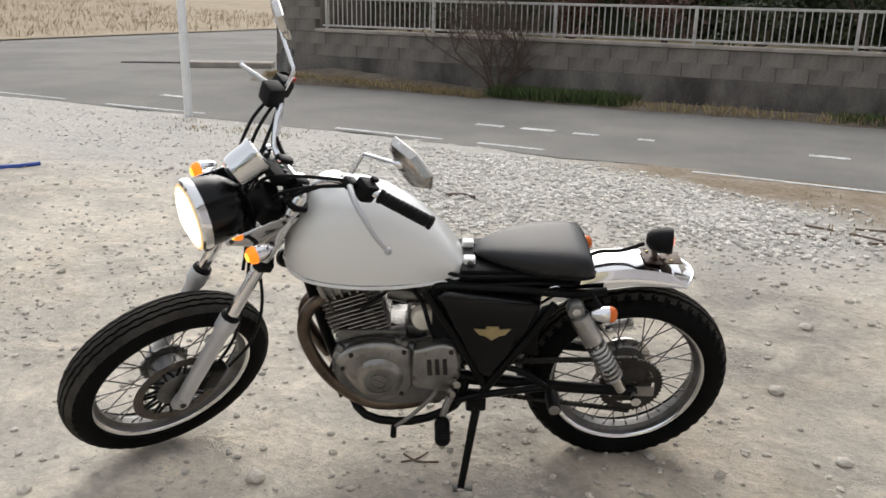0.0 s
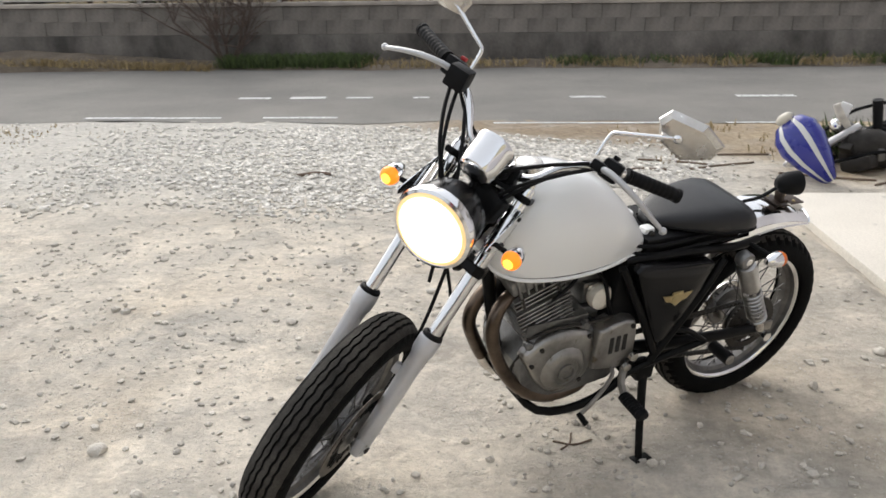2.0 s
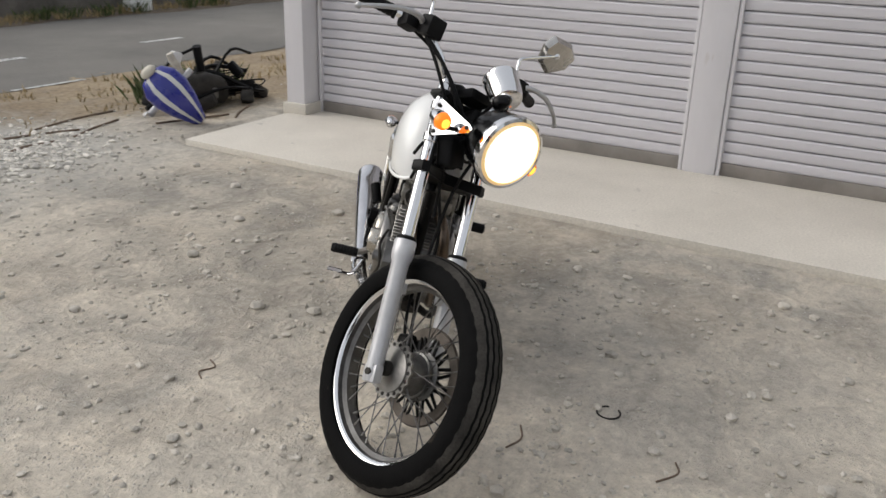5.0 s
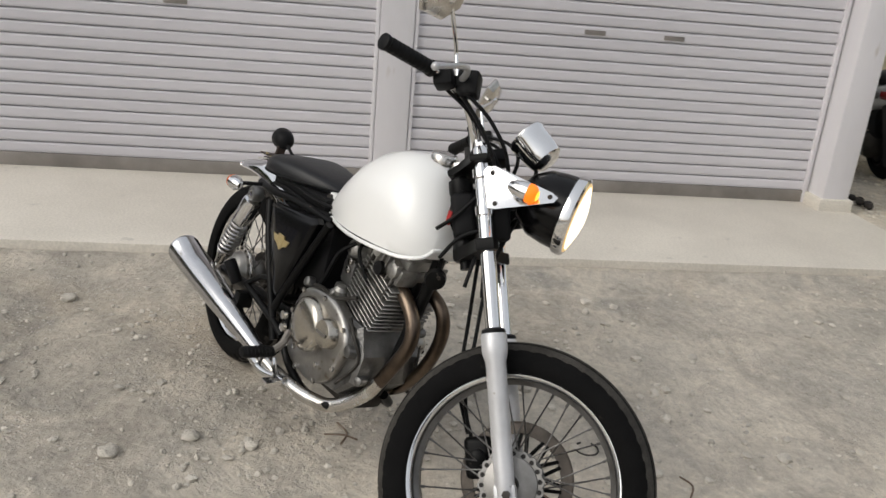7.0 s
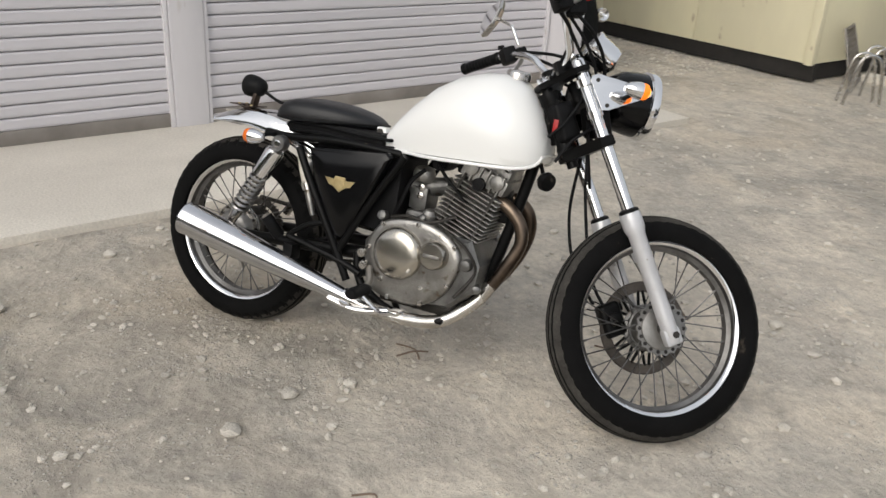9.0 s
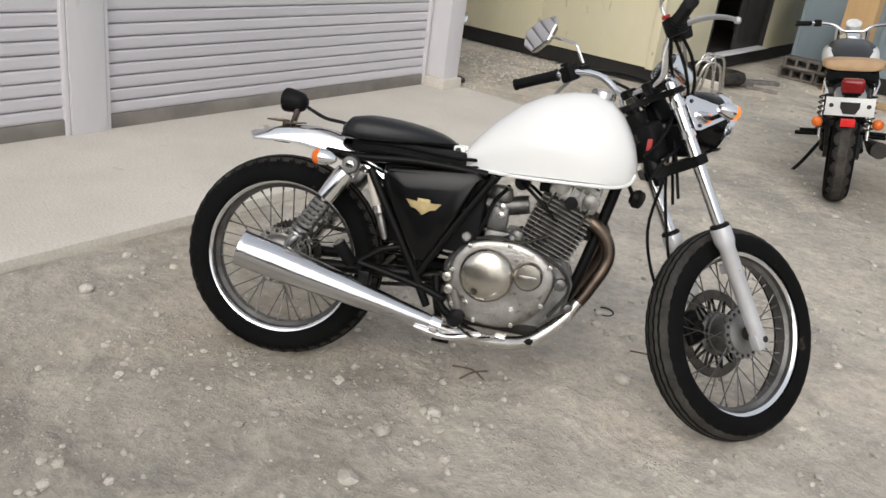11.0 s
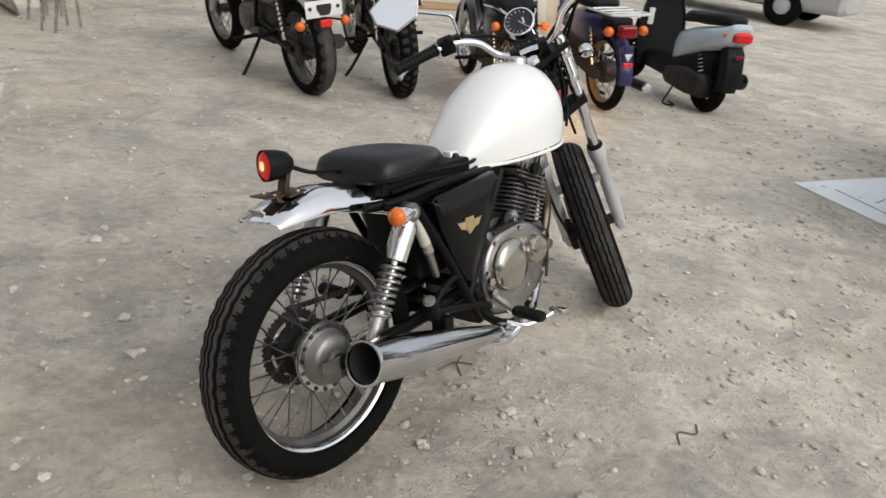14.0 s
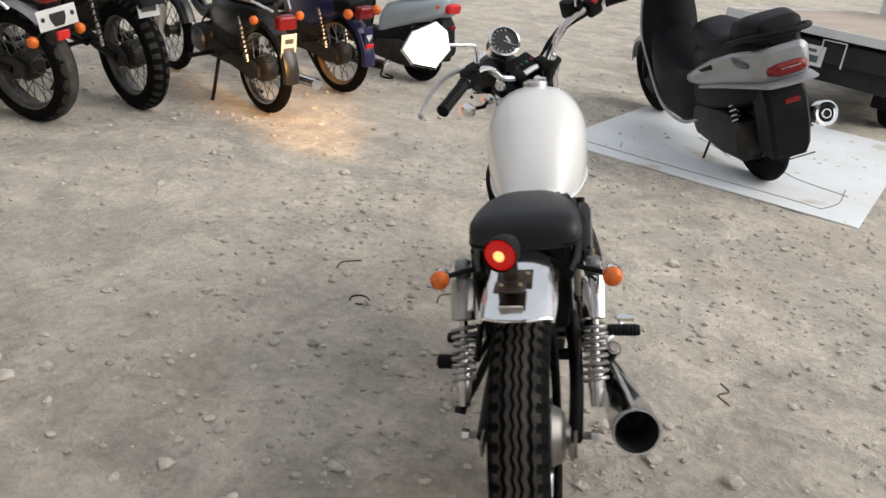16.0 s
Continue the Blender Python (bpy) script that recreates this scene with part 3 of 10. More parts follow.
def ground_height(x, y):
    h = 0.010 * noise.noise((x * 0.8, y * 0.8, 3.1)) + 0.006 * noise.noise((x * 3.1, y * 3.1, 1.7)) + 0.007 * noise.noise((x * 7, y * 7, 5.0))
    if 6.0 < y < 8.4 and -3.2 < x < 3.4:
        h += 0.03 * min(1, (y - 6.0) / 0.5) * min(1, (8.4 - y) / 0.5) * (0.6 + noise.noise((x * 1.3, y * 1.3, 8)))
    if y > 8.6:
        h -= min(0.04, (y - 8.6) * 0.25)
    if 2.15 < x < 9 and -0.1 < y < 6.1:
        h -= 0.012
    else:
        d = math.hypot(max(0, 2.2 - x), max(0, -y - 0.02, y - 6.05))
        if d < 0.30 and x < 3.9:
            h += (0.026 - h * 0.6) * (1 - d / 0.30) ** 1.5
    return h


xs, ys = axis_steps(-5.0, 4.6, 0.06, 420), axis_steps(-5.5, 9.0, 0.06, 420)
gv, gf = [], []
for j, y in enumerate(ys):
    for i, x in enumerate(xs):
        d = max(abs(x), abs(y - 2))
        gv.append((x, y, ground_height(x, y) if d < 14 else (-0.03 if abs(y) < 60 else 0.0)))
W = len(xs)
for j in range(len(ys) - 1):
    for i in range(W - 1):
        gf.append((j * W + i, j * W + i + 1, (j + 1) * W + i + 1, (j + 1) * W + i))
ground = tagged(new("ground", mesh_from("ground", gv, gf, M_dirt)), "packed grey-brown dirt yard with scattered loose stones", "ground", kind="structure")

bm = B()
road_x = [-160, -60, -19, -7.3, -7, -4, -2, 0, 2, 4, 8, 20, 60, 160]


def road_edge(x):
    return 8.52 + 0.05 * math.sin(x * 1.7) + 0.04 * math.sin(x * 4.1 + 1) + 0.012 * max(-9, min(9, -x))


fine_x = sorted(set(road_x + [round(v, 2) for v in np.arange(-9.3, 9.4, 0.2)]))
near = [bm.verts.new((x, road_edge(x), 0.004)) for x in fine_x]
mid_r = [bm.verts.new((x, 10.4, 0.014)) for x in fine_x]
far_r = [bm.verts.new((x, 12.62, 0.004)) for x in fine_x]
for a, b in ((near, mid_r), (mid_r, far_r)):
    for i in range(len(fine_x) - 1):
        bm.faces.new((a[i], a[i + 1], b[i + 1], b[i]))
i0, i1 = fine_x.index(-19), fine_x.index(-7.3)
last = [bm.verts.new((x, 60, 0.004)) for x in fine_x[i0:i1 + 1]]
for i in range(i1 - i0):
    bm.faces.new((far_r[i0 + i], far_r[i0 + i + 1], last[i + 1], last[i]))
solo("road", bm, M_asphalt, "worn grey asphalt lane with faded white markings", "road", kind="structure")


def paint(name, x0, x1, y, w, label):
    bm = B()
    for k in range(max(1, int((x1 - x0) / 0.5))):
        n = max(1, int((x1 - x0) / 0.5))
        a, b = x0 + (x1 - x0) * k / n, x0 + (x1 - x0) * (k + 1) / n
        box(bm, ((a + b) / 2, y + 0.01 * math.sin(a * 3), (0.0125 if y > 9.3 else 0.0065)), (b - a, w * (0.85 + 0.15 * math.sin(a * 7)), 0.003))
    return solo(name, bm, M_roadpaint, label, "road marking", kind="structure")


for a, b in ((-2.13, -1.79), (-1.58, -1.20), (-0.98, -0.70), (-0.27, -0.10), (1.38, 1.74), (3.1, 3.7), (5.2, 5.8), (-6.9, -6.4)):
    paint("road_dash", a, b, 9.86, 0.13, "worn white painted dash across the asphalt lane")
for a, b in ((-3.3, -2.0), (-1.6, -0.9), (-6.8, -5.2), (0.55, 2.05), (2.6, 3.3), (-9.0, -7.6)):
    paint("road_edge_line", a, b, 8.72 - 0.012 * a - (0.27 if a > 0 else 0), 0.07, "faded white edge line along the asphalt lane")

bm = B()
box(bm, (2.915, 3.0, -0.01), (1.40, 6.06, 0.085), 0.006)
solo("apron_slab", bm, M_concrete, "pale smooth concrete apron before the shutter doors", "concrete slab", kind="structure")


# ---- loose stones ----
ico = bmesh.new()
bmesh.ops.create_icosphere(ico, subdivisions=1, radius=1.0)
ICO_V = np.array([v.co[:] for v in ico.verts])
ICO_F = np.array([[v.index for v in f.verts] for f in ico.faces])
ico.free()


def scatter_stones(name, spots, mat, label, category):
    """spots: rows of x, y, size. One joined mesh of small uneven stones that lie on the ground."""
    rng = np.random.default_rng(7)
    vs, fs = [], []
    for k, (x, y, s) in enumerate(spots):
        v = ICO_V * (0.72 + 0.5 * rng.random((len(ICO_V), 1)))
        a = rng.random() * 6.28
        v = v * np.array([1.0, 0.65 + 0.3 * rng.random(), 0.42 + 0.3 * rng.random()]) * s
        c, q = math.cos(a), math.sin(a)
        v = v @ np.array([[c, q, 0], [-q, c, 0], [0, 0, 1]])
        v += np.array([x, y, ground_height(x, y) + s * 0.22])
        vs.append(v)
        fs.append(ICO_F + k * len(ICO_V))
    me = mesh_from(name, np.concatenate(vs), np.concatenate(fs).tolist(), mat, smooth=False)
    return tagged(new(name, me), label, category, kind="stuff")


rng = np.random.default_rng(11)
spots = []
for k in range(12000):
    x, y = rng.uniform(-4.8, 4.4), rng.uniform(-5.0, 7.2)
    if x > 2.16 and -0.1 < y < 6.1:
        continue
    if noise.noise((x * 0.7, y * 0.7, 2)) + rng.random() * 0.9 < 0.2:
        continue
    spots.append((x, y, 0.0035 + 0.016 * rng.random() ** 2.8))
for k in range(2200):
    x, y = rng.uniform(3.2, 7.5), rng.uniform(-2.2, -0.15)
    spots.append((x, y, 0.008 + 0.012 * rng.random()))
for k in range(420):
    x, y = rng.uniform(-3.5, 2.1), rng.uniform(0.2, 6.4)
    spots.append((x, y, 0.013 + 0.014 * rng.random() ** 2))
for k in range(5000):
    x, y = rng.uniform(-2.6, 1.6), rng.uniform(1.6, 6.6)
    if noise.noise((x * 1.9, y * 1.9, 4)) + 0.5 * rng.random() > 0.2:
        spots.append((x, y, 0.005 + 0.011 * rng.random() ** 2))
scatter_stones("loose_pebbles", spots, M_stone, "small grey pebbles strewn over the dirt yard", "pebbles")

spots = []
for k in range(30000):
    x, y = rng.uniform(-2.8, 2.3), rng.uniform(5.3, 8.3)
    edge = 5.85 + 0.3 * noise.noise((x * 0.9, 3, 1)) + 0.33 * max(0, x)
    far = 8.1 + 0.2 * noise.noise((x * 0.8, 9, 4)) - 0.4 * max(0, x + 0.2)
    p = min(1, max(0, (y - edge + 0.3) / 0.6)) * min(1, max(0, (far - y + 0.25) / 0.4)) * min(1, max(0, (2.2 - x) / 0.8)) * min(1, max(0.1, (x + 2.8) / 2.0))
    p *= min(1, max(0.25, 0.75 + 1.3 * noise.noise((x * 1.6, y * 1.6, 6))))
    if rng.random() < p:
        spots.append((x, y, 0.009 + 0.019 * rng.random() ** 1.7))
for k in range(900):
    spots.append((rng.uniform(-9, -2), rng.uniform(6.6, 8.5), 0.008 + 0.012 * rng.random()))
scatter_stones("crushed_gravel", spots, M_gravel, "pale crushed gravel heaped along the lane's edge", "gravel")


def stone(x, y, s, flat=0.55):
    bm = B()
    bmesh.ops.create_icosphere(bm, subdivisions=2, radius=s)
    for v in bm.verts:
        n = noise.noise(v.co * (1.6 / s) + V(x * 7, y * 7, 0))
        v.co *= 1 + 0.35 * n
        v.co.z *= flat
    for v in bm.verts:
        v.co += V(x, y, ground_height(x, y) + s * flat * 0.55)
    return solo("stone", bm, M_stone, "rounded grey stone lying loose on the dirt", "stone", "loose stones")


for x, y, s in ((0.326, 2.944, 0.030), (0.632, 3.552, 0.022), (0.678, 3.734, 0.026), (0.558, 1.894, 0.024), (1.243, 1.911, 0.020), (-0.355, 4.16, 0.024), (0.60, 3.95, 0.030),
                (0.85, 4.55, 0.028), (1.65, 4.35, 0.030), (1.9, 3.9, 0.026), (0.2, 4.5, 0.022), (-0.75, 3.2, 0.030), (-0.95, 2.5, 0.026), (1.75, 2.2, 0.026), (-0.4, 1.5, 0.03),
                (0.15, 2.05, 0.027), (1.3, 4.7, 0.026), (-0.2, 3.55, 0.02), (1.05, 2.55, 0.02), (1.7, 5.1, 0.03), (-1.6, 3.1, 0.025), (-1.2, 1.2, 0.03)):
    stone(x, y, s)


def twig(pts, r=0.004, label="thin dry brown twig on the dirt", name="twig"):
    bm = B()
    tube(bm, [(x, y, ground_height(x, y) + r * 0.8) for x, y in pts], r, 6, 4)
    return solo(name, bm, M_twig, label, "twig", "dry twigs")


twig([(0.20, 3.80), (0.17, 3.75), (0.12, 3.77), (0.09, 3.73)], 0.003)
twig([(0.76, 3.30), (0.70, 3.27), (0.64, 3.29)], 0.0032)
twig([(0.70, 3.34), (0.69, 3.28), (0.66, 3.24)], 0.003)
twig([(-0.80, 6.44), (-0.69, 6.49), (-0.58, 6.47)], 0.012)
twig([(1.40, 6.66), (1.54, 6.70), (1.70, 6.66)], 0.010)
twig([(0.35, 2.30), (0.42, 2.26), (0.47, 2.28)], 0.003)
twig([(0.28, 2.72), (0.34, 2.70), (0.40, 2.73)], 0.003)
bm = B()
tube(bm, [(0.611 + 0.036 * math.cos(a), 2.529 + 0.036 * math.sin(a), 0.006) for a in np.linspace(0.3, 5.6, 12)], 0.003, 6, 2)
solo("wire_ring", bm, M_darkmetal, "open rusty wire ring lying on the dirt", "wire ring")
bm = B()
tube(bm, [(-4.34, 5.40, 0.015), (-4.30, 5.52, 0.02), (-4.27, 5.63, 0.012), (-4.21, 5.78, 0.014)], 0.016, 6, 4)
solo("blue_cord", bm, surface("blue_cord_plastic", (0.03, 0.09, 0.40), scale=20, rough=0.5), "short piece of blue cord dropped on the dirt", "cord")


# ---- garage with two roller shutters ----
def shutter(y0, y1, number):
    d = thing("door_%d" % number, Matrix.Translation((3.47, 0, 0)), "closed light grey steel roller shutter with narrow ribbed slats", "roller shutter", "roller shutters", "structure")
    L = y1 - y0
    bm = B()
    prof = [(-0.012, 0.0), (0.008, 0.001), (0.012, 0.004), (0.0125, 0.010), (0.0145, 0.014), (0.0145, 0.050), (0.0125, 0.054), (0.012, 0.058), (0.009, 0.0605), (-0.012, 0.0612), (-0.012, 0.0672)]
    rings = [[(-a, y, h) for a, h in prof] + [(0.02, y, 0.0672), (0.02, y, 0.0)] for y in (-L / 2, L / 2)]
    loft(bm, rings)
    me = finish(bm, M_slat, 25)
    for k in range(37):
        s = new("slat", me)
        s.parent = d
        s.matrix_basis = Matrix.Translation((0, (y0 + y1) / 2, 0.110 + k * 0.0680))
    bm = B()
    box(bm, (0.0, (y0 + y1) / 2, 0.071), (0.045, L, 0.078), 0.004)
    part("bottom_rail", bm, M_slatrail, d, "dull brown-grey bottom rail")
    for y in (y0 + 0.004, y1 - 0.004):
        bm = B()
        box(bm, (-0.018, y, 1.33), (0.042, 0.022, 2.6), 0.003)
        part("guide_rail", bm, M_pillar, d)
    for y, z in (((y0 + y1) / 2 - 0.25, 1.02), ((y0 + y1) / 2 + 0.25, 1.02)):
        bm = B()
        box(bm, (-0.016, y, z), (0.008, 0.13, 0.028), 0.003)
        part("finger_pull", bm, M_slatrail, d)
    return d


shutter(0.21, 2.87, 1)
shutter(3.09, 5.86, 2)
garage = thing("garage", Matrix(), "low steel garage with pale grey frame and two shutter doors", "garage", kind="structure")


def pillar(y0, y1, x0, foot):
    bm = B()
    box(bm, ((x0 + 3.62) / 2, (y0 + y1) / 2, 1.40), (3.62 - x0, y1 - y0, 2.74), 0.012)
    p = part("pillar", bm, M_pillar, garage)
    if foot:
        bm = B()
        box(bm, ((x0 + 3.62) / 2, (y0 + y1) / 2, 0.06), (3.62 - x0 + 0.05, y1 - y0 + 0.05, 0.10), 0.012)
        part("pillar_foot", bm, M_concrete, p, "rough concrete foot")


pillar(2.88, 3.08, 3.42, False)
pillar(0.005, 0.19, 3.27, True)
pillar(5.88, 6.05, 3.27, True)
bm = B()
box(bm, (3.45, 3.03, 2.95), (0.36, 6.3, 0.42), 0.01)
part("lintel", bm, M_pillar, garage)
for y in (0.04, 6.01):
    bm = B()
    box(bm, (6.1, y, 1.38), (5.0, 0.06, 2.72))
    part("wall", bm, M_pillar, garage)
bm = B()
box(bm, (8.6, 3.03, 1.38), (0.06, 6.2, 2.72))
part("wall", bm, M_pillar, garage)
bm = B()
box(bm, (5.9, 3.03, 3.19), (5.9, 6.8, 0.08), 0.01)
part("roof", bm, M_slatrail, garage)

# ---- block wall, bank and fence across the lane ----
WY = 12.78
bm = B()
box(bm, (6.4, WY + 0.12, 0.17), (27.2, 0.24, 0.50), 0.012)
solo("wall_base", bm, M_oldcon, "dark stained cast concrete footing of the boundary wall", "wall", kind="structure")
wallb = thing("wall_north", Matrix.Translation((0, WY + 0.10, 0)), "weathered dark grey concrete block boundary wall", "wall", kind="structure")
bm = B()
box(bm, (0, 0, 0), (0.391, 0.15, 0.1915), 0.003, seg=1)
block_me = finish(bm, M_block)
bm = B()
box(bm, (6.4, 0.01, 0.56), (27.2, 0.12, 0.32))
part("mortar", bm, M_oldcon, wallb)
for row, z in enumerate((0.515, 0.700)):
    x = -7.0 + 0.2 * row
    while x < 20:
        b = new("block", block_me)
        b.parent = wallb
        b.matrix_basis = Matrix.Translation((x, 0.0 + 0.004 * math.sin(x * 9), z - 0.0)) @ Matrix.Diagonal((1, 1, 0.99, 1))
        x += 0.395
for col in range(2):
    for row in range(5):
        b = new("block", block_me)
        b.parent = wallb
        b.matrix_basis = Matrix.Translation((-7.0 + col * 0.395 + (0.1 if row % 2 else 0), 0.003, 0.895 + row * 0.193))
b = thing("wall_side", Matrix.Translation((-7.22, WY, 0)), "dark block wall running back from the corner", "wall", kind="structure")
bm = B()
box(bm, (0.05, 6.1, 0.9), (0.16, 12.0, 1.9), 0.01)
part("wall", bm, M_oldcon, b)
bm = B()
box(bm, (6.8, WY + 0.10, 0.823), (26.4, 0.20, 0.05), 0.008)
solo("coping", bm, M_coping, "pale weathered coping strip along the wall's top", "coping", kind="structure")

fence = thing("fence", Matrix.Translation((0, WY + 0.10, 0.848)), "grey aluminium railing with thin upright bars on the wall", "fence", kind="structure")
for z, h in ((0.05, 0.03), (0.47, 0.035)):
    bm = B()
    box(bm, (6.85, 0, z), (26.3, 0.035, h), 0.004)
    part("rail", bm, M_fence, fence)
bm = B()
box(bm, (0, 0, 0.26), (0.014, 0.014, 0.41))
bal = finish(bm, M_fence)
x = -6.18
bars = B()
while x < 19.5:
    if x < 13:
        o = new("baluster", bal)
        o.parent = fence
        o.matrix_basis = Matrix.Translation((x, 0, 0))
    else:
        box(bars, (x, 0, 0.26), (0.014, 0.014, 0.41))
    x += 0.088
tagged(part("balusters", bars, M_fence, fence), kind="stuff")
bm = B()
box(bm, (0, 0.0, 0.24), (0.045, 0.045, 0.50), 0.004)
post = finish(bm, M_fence)
for k in range(14):
    o = new("post", post)
    o.parent = fence
    o.matrix_basis = Matrix.Translation((-6.22 + k * 1.95, 0.0, 0))

bm = B()
rows_b = []
for x in np.arange(-7.3, 19.0, 0.3):
    top = 0.17 * max(0, min(1, (-3.2 - x) / 2.6)) * min(1, max(0.15, (x + 7.4) / 1.2)) + 0.07
    rows_b.append([(x, 12.12 + 0.08 * math.sin(x * 2.1), -0.03), (x, 12.30 + 0.1 * math.sin(x * 1.3), top * 0.4 + 0.02 * math.sin(x * 5)), (x, 12.55, top * 0.85 + 0.02 * math.sin(x * 7)), (x, WY + 0.1, top)])
loft(bm, rows_b, caps=False, closed=False)
solo("verge", bm, M_soil, "brown soil verge banked against the boundary wall", "verge", kind="structure")

bm = B()
box(bm, (6.4, WY + 10.1, 0.36), (27.2, 19.8, 0.72))
solo("garden_ground", bm, M_lawn, "dry tan lawn of the garden behind the railing", "ground", kind="structure")
bm = B()
field = []
for y in np.arange(9.0, 260, 6.0):
    field.append([(x, y, 0.02 + 0.03 * max(0, -21 - x) + 0.012 * max(0, y - 14) * min(1, max(0, (-19.3 - x) / 20))) for x in (-19.3, -20.5, -24, -30, -40, -60, -100, -220)])
loft(bm, field, caps=False, closed=False)
solo("field_ground", bm, M_field, "tan stubble field beyond the side lane", "field", kind="structure")
bm = B()
box(bm, (0, 0, 0.05), (1.7, 0.5, 0.11), 0.015, pose(-9.25, 13.95, 0, 0, 0, 31))
solo("culvert_slab", bm, M_coping, "pale concrete slab over the roadside ditch", "concrete slab", kind="structure")
# no hollow is cut: the ditch's shade is put into a near-black strip
bm = B()
box(bm, (0, 0, 0.012), (2.6, 0.22, 0.02), 0.005, pose(-10.4, 14.1, 0, 0, 0, 31))
solo("ditch_strip", bm, M_darkbase, "flat near-black strip drawn for the roadside ditch's dark hollow", "ditch", kind="structure")

bm = B()
lathe(bm, [(0.0, 0), (0.048, 0), (0.048, 4.2), (0.0, 4.22)], Matrix.Translation((-5.2, 8.55, -0.02)), 16)
solo("marker_pole", bm, M_whitepole, "white painted steel pole standing at the yard's edge", "pole")


# ---- plants ----
def leaves(name, spots, mat, label, category, size=0.05, slim=0.45, kind="stuff", up=0.3, seed=3):
    """Many small folded leaves at the given places, one mesh."""
    rng = np.random.default_rng(seed)
    vs, fs = [], []
    for k, (x, y, z) in enumerate(spots):
        s = size * (0.6 + 0.8 * rng.random())
        d = Vector(rng.normal(size=3))
        d.z = abs(d.z) * up + d.z * (1 - up)
        d.normalize()
        w = d.cross(Vector(rng.normal(size=3))).normalized() * s * slim
        c = V(x, y, z)
        n = d.cross(w).normalized() * s * 0.15
        k4 = len(vs)
        vs += [c, c + d * s * 0.5 + w + n, c + d * s, c + d * s * 0.5 - w + n]
        fs += [(k4, k4 + 1, k4 + 2), (k4, k4 + 2, k4 + 3)]
    return tagged(new(name, mesh_from(name, vs, fs, mat, False)), label, category, kind=kind)


def clump(rng, c, r, n, squash=0.8):
    out = []
    for k in range(n):
        d = Vector(rng.normal(size=3)).normalized() * (0.35 + 0.65 * rng.random() ** 0.4)
        q = V(c[0] + d.x * r, c[1] + d.y * r, c[2] + d.z * r * squash)
        if noise.noise(q * (1.8 / r)) > -0.28:
            out.append(q)
    return out


def bush(x, y, z, r, h, mat, label, seed, n=1500, size=0.06):
    rng = np.random.default_rng(seed)
    g = thing("bush", Matrix.Translation((0, 0, 0)), label, "bush", "garden bushes")
    bm = B()
    for k in range(6):
        a = rng.random() * 6.28
        tube(bm, [(x, y, z), (x + 0.3 * r * math.cos(a), y + 0.3 * r * math.sin(a), z + 0.4 * h), (x + 0.7 * r * math.cos(a), y + 0.7 * r * math.sin(a), z + 0.8 * h)], [0.03, 0.02, 0.008], 6, 3)
    part("stem", bm, M_bark, g)
    pts = []
    for k in range(7):
        a = rng.random() * 6.28
        d = r * 0.6 * rng.random()
        pts += clump(rng, (x + d * math.cos(a), y + d * math.sin(a), z + h * (0.3 + 0.5 * rng.random())), r * (0.4 + 0.25 * rng.random()), n // 7)
    o = leaves("foliage", pts, mat, "", "", size, seed=seed)
    o.parent = g
    return g


def grass_tuft(rng, x, y, z, n, h, spread):
    vs = []
    for k in range(n):
        a, b = rng.random() * 6.28, spread * rng.random()
        lean = rng.random() * 0.7
        px, py = x + b * math.cos(a), y + b * math.sin(a)
        hh = h * (0.5 + 0.7 * rng.random())
        vs.append((px, py, z, a + rng.normal() * 0.6, hh, lean))
    return vs


def blades(name, tufts, mat, label, category):
    vs, fs = [], []
    for x, y, z, a, h, lean in tufts:
        c, s = math.cos(a), math.sin(a)
        w = 0.006 + 0.02 * h
        k = len(vs)
        vs += [(x - s * w, y + c * w, z), (x + s * w, y - c * w, z), (x + c * h * lean * 0.4 + s * w * 0.6, y + s * h * lean * 0.4 - c * w * 0.6, z + h * 0.6), (x + c * h * lean, y + s * h * lean, z + h)]
        fs += [(k, k + 1, k + 2), (k, k + 2, k + 3)]
    return tagged(new(name, mesh_from(name, vs, fs, mat, False)), label, category, kind="stuff")


rng = np.random.default_rng(5)
gr, dr = [], []
for k in range(150):
    x = rng.uniform(-3.1, -1.1) if k < 120 else rng.uniform(3.6, 9)
    gr += grass_tuft(rng, x, 12.28 + 0.35 * rng.random(), 0.03, 26, 0.16, 0.16)
for k in range(40):
    gr += grass_tuft(rng, rng.uniform(1.5, 3.0), 12.35 + 0.3 * rng.random(), 0.03, 14, 0.12, 0.14)
for k in range(170):
    x = rng.uniform(-1.2, 9)
    dr += grass_tuft(rng, x, 12.2 + 0.4 * rng.random(), 0.03, 10, 0.11, 0.15)
for k in range(300):
    x = rng.uniform(-7.0, -3.2)
    dr += grass_tuft(rng, x, 12.2 + 0.4 * rng.random(), 0.09 * max(0, min(1, (-3.2 - x) / 2.6)), 10, 0.09, 0.18)
for k in range(60):
    dr += grass_tuft(rng, rng.uniform(1.6, 6.5), rng.uniform(6.9, 8.3), 0.0, 12, 0.06, 0.2)
for k in range(34):
    dr += grass_tuft(rng, rng.normal(-3.9, 0.7), rng.normal(8.0, 0.22), 0.0, 8, 0.032, 0.22)
for k in range(16):
    gr += grass_tuft(rng, rng.uniform(2.9, 3.8), rng.uniform(6.8, 7.3), 0.0, 22, 0.24, 0.14)
blades("green_weeds", gr, M_weed, "low green weeds at the foot of the wall", "weeds")
blades("dry_weeds", dr, M_drygrass, "dry tan grass along the verge", "dry grass")
fl = []
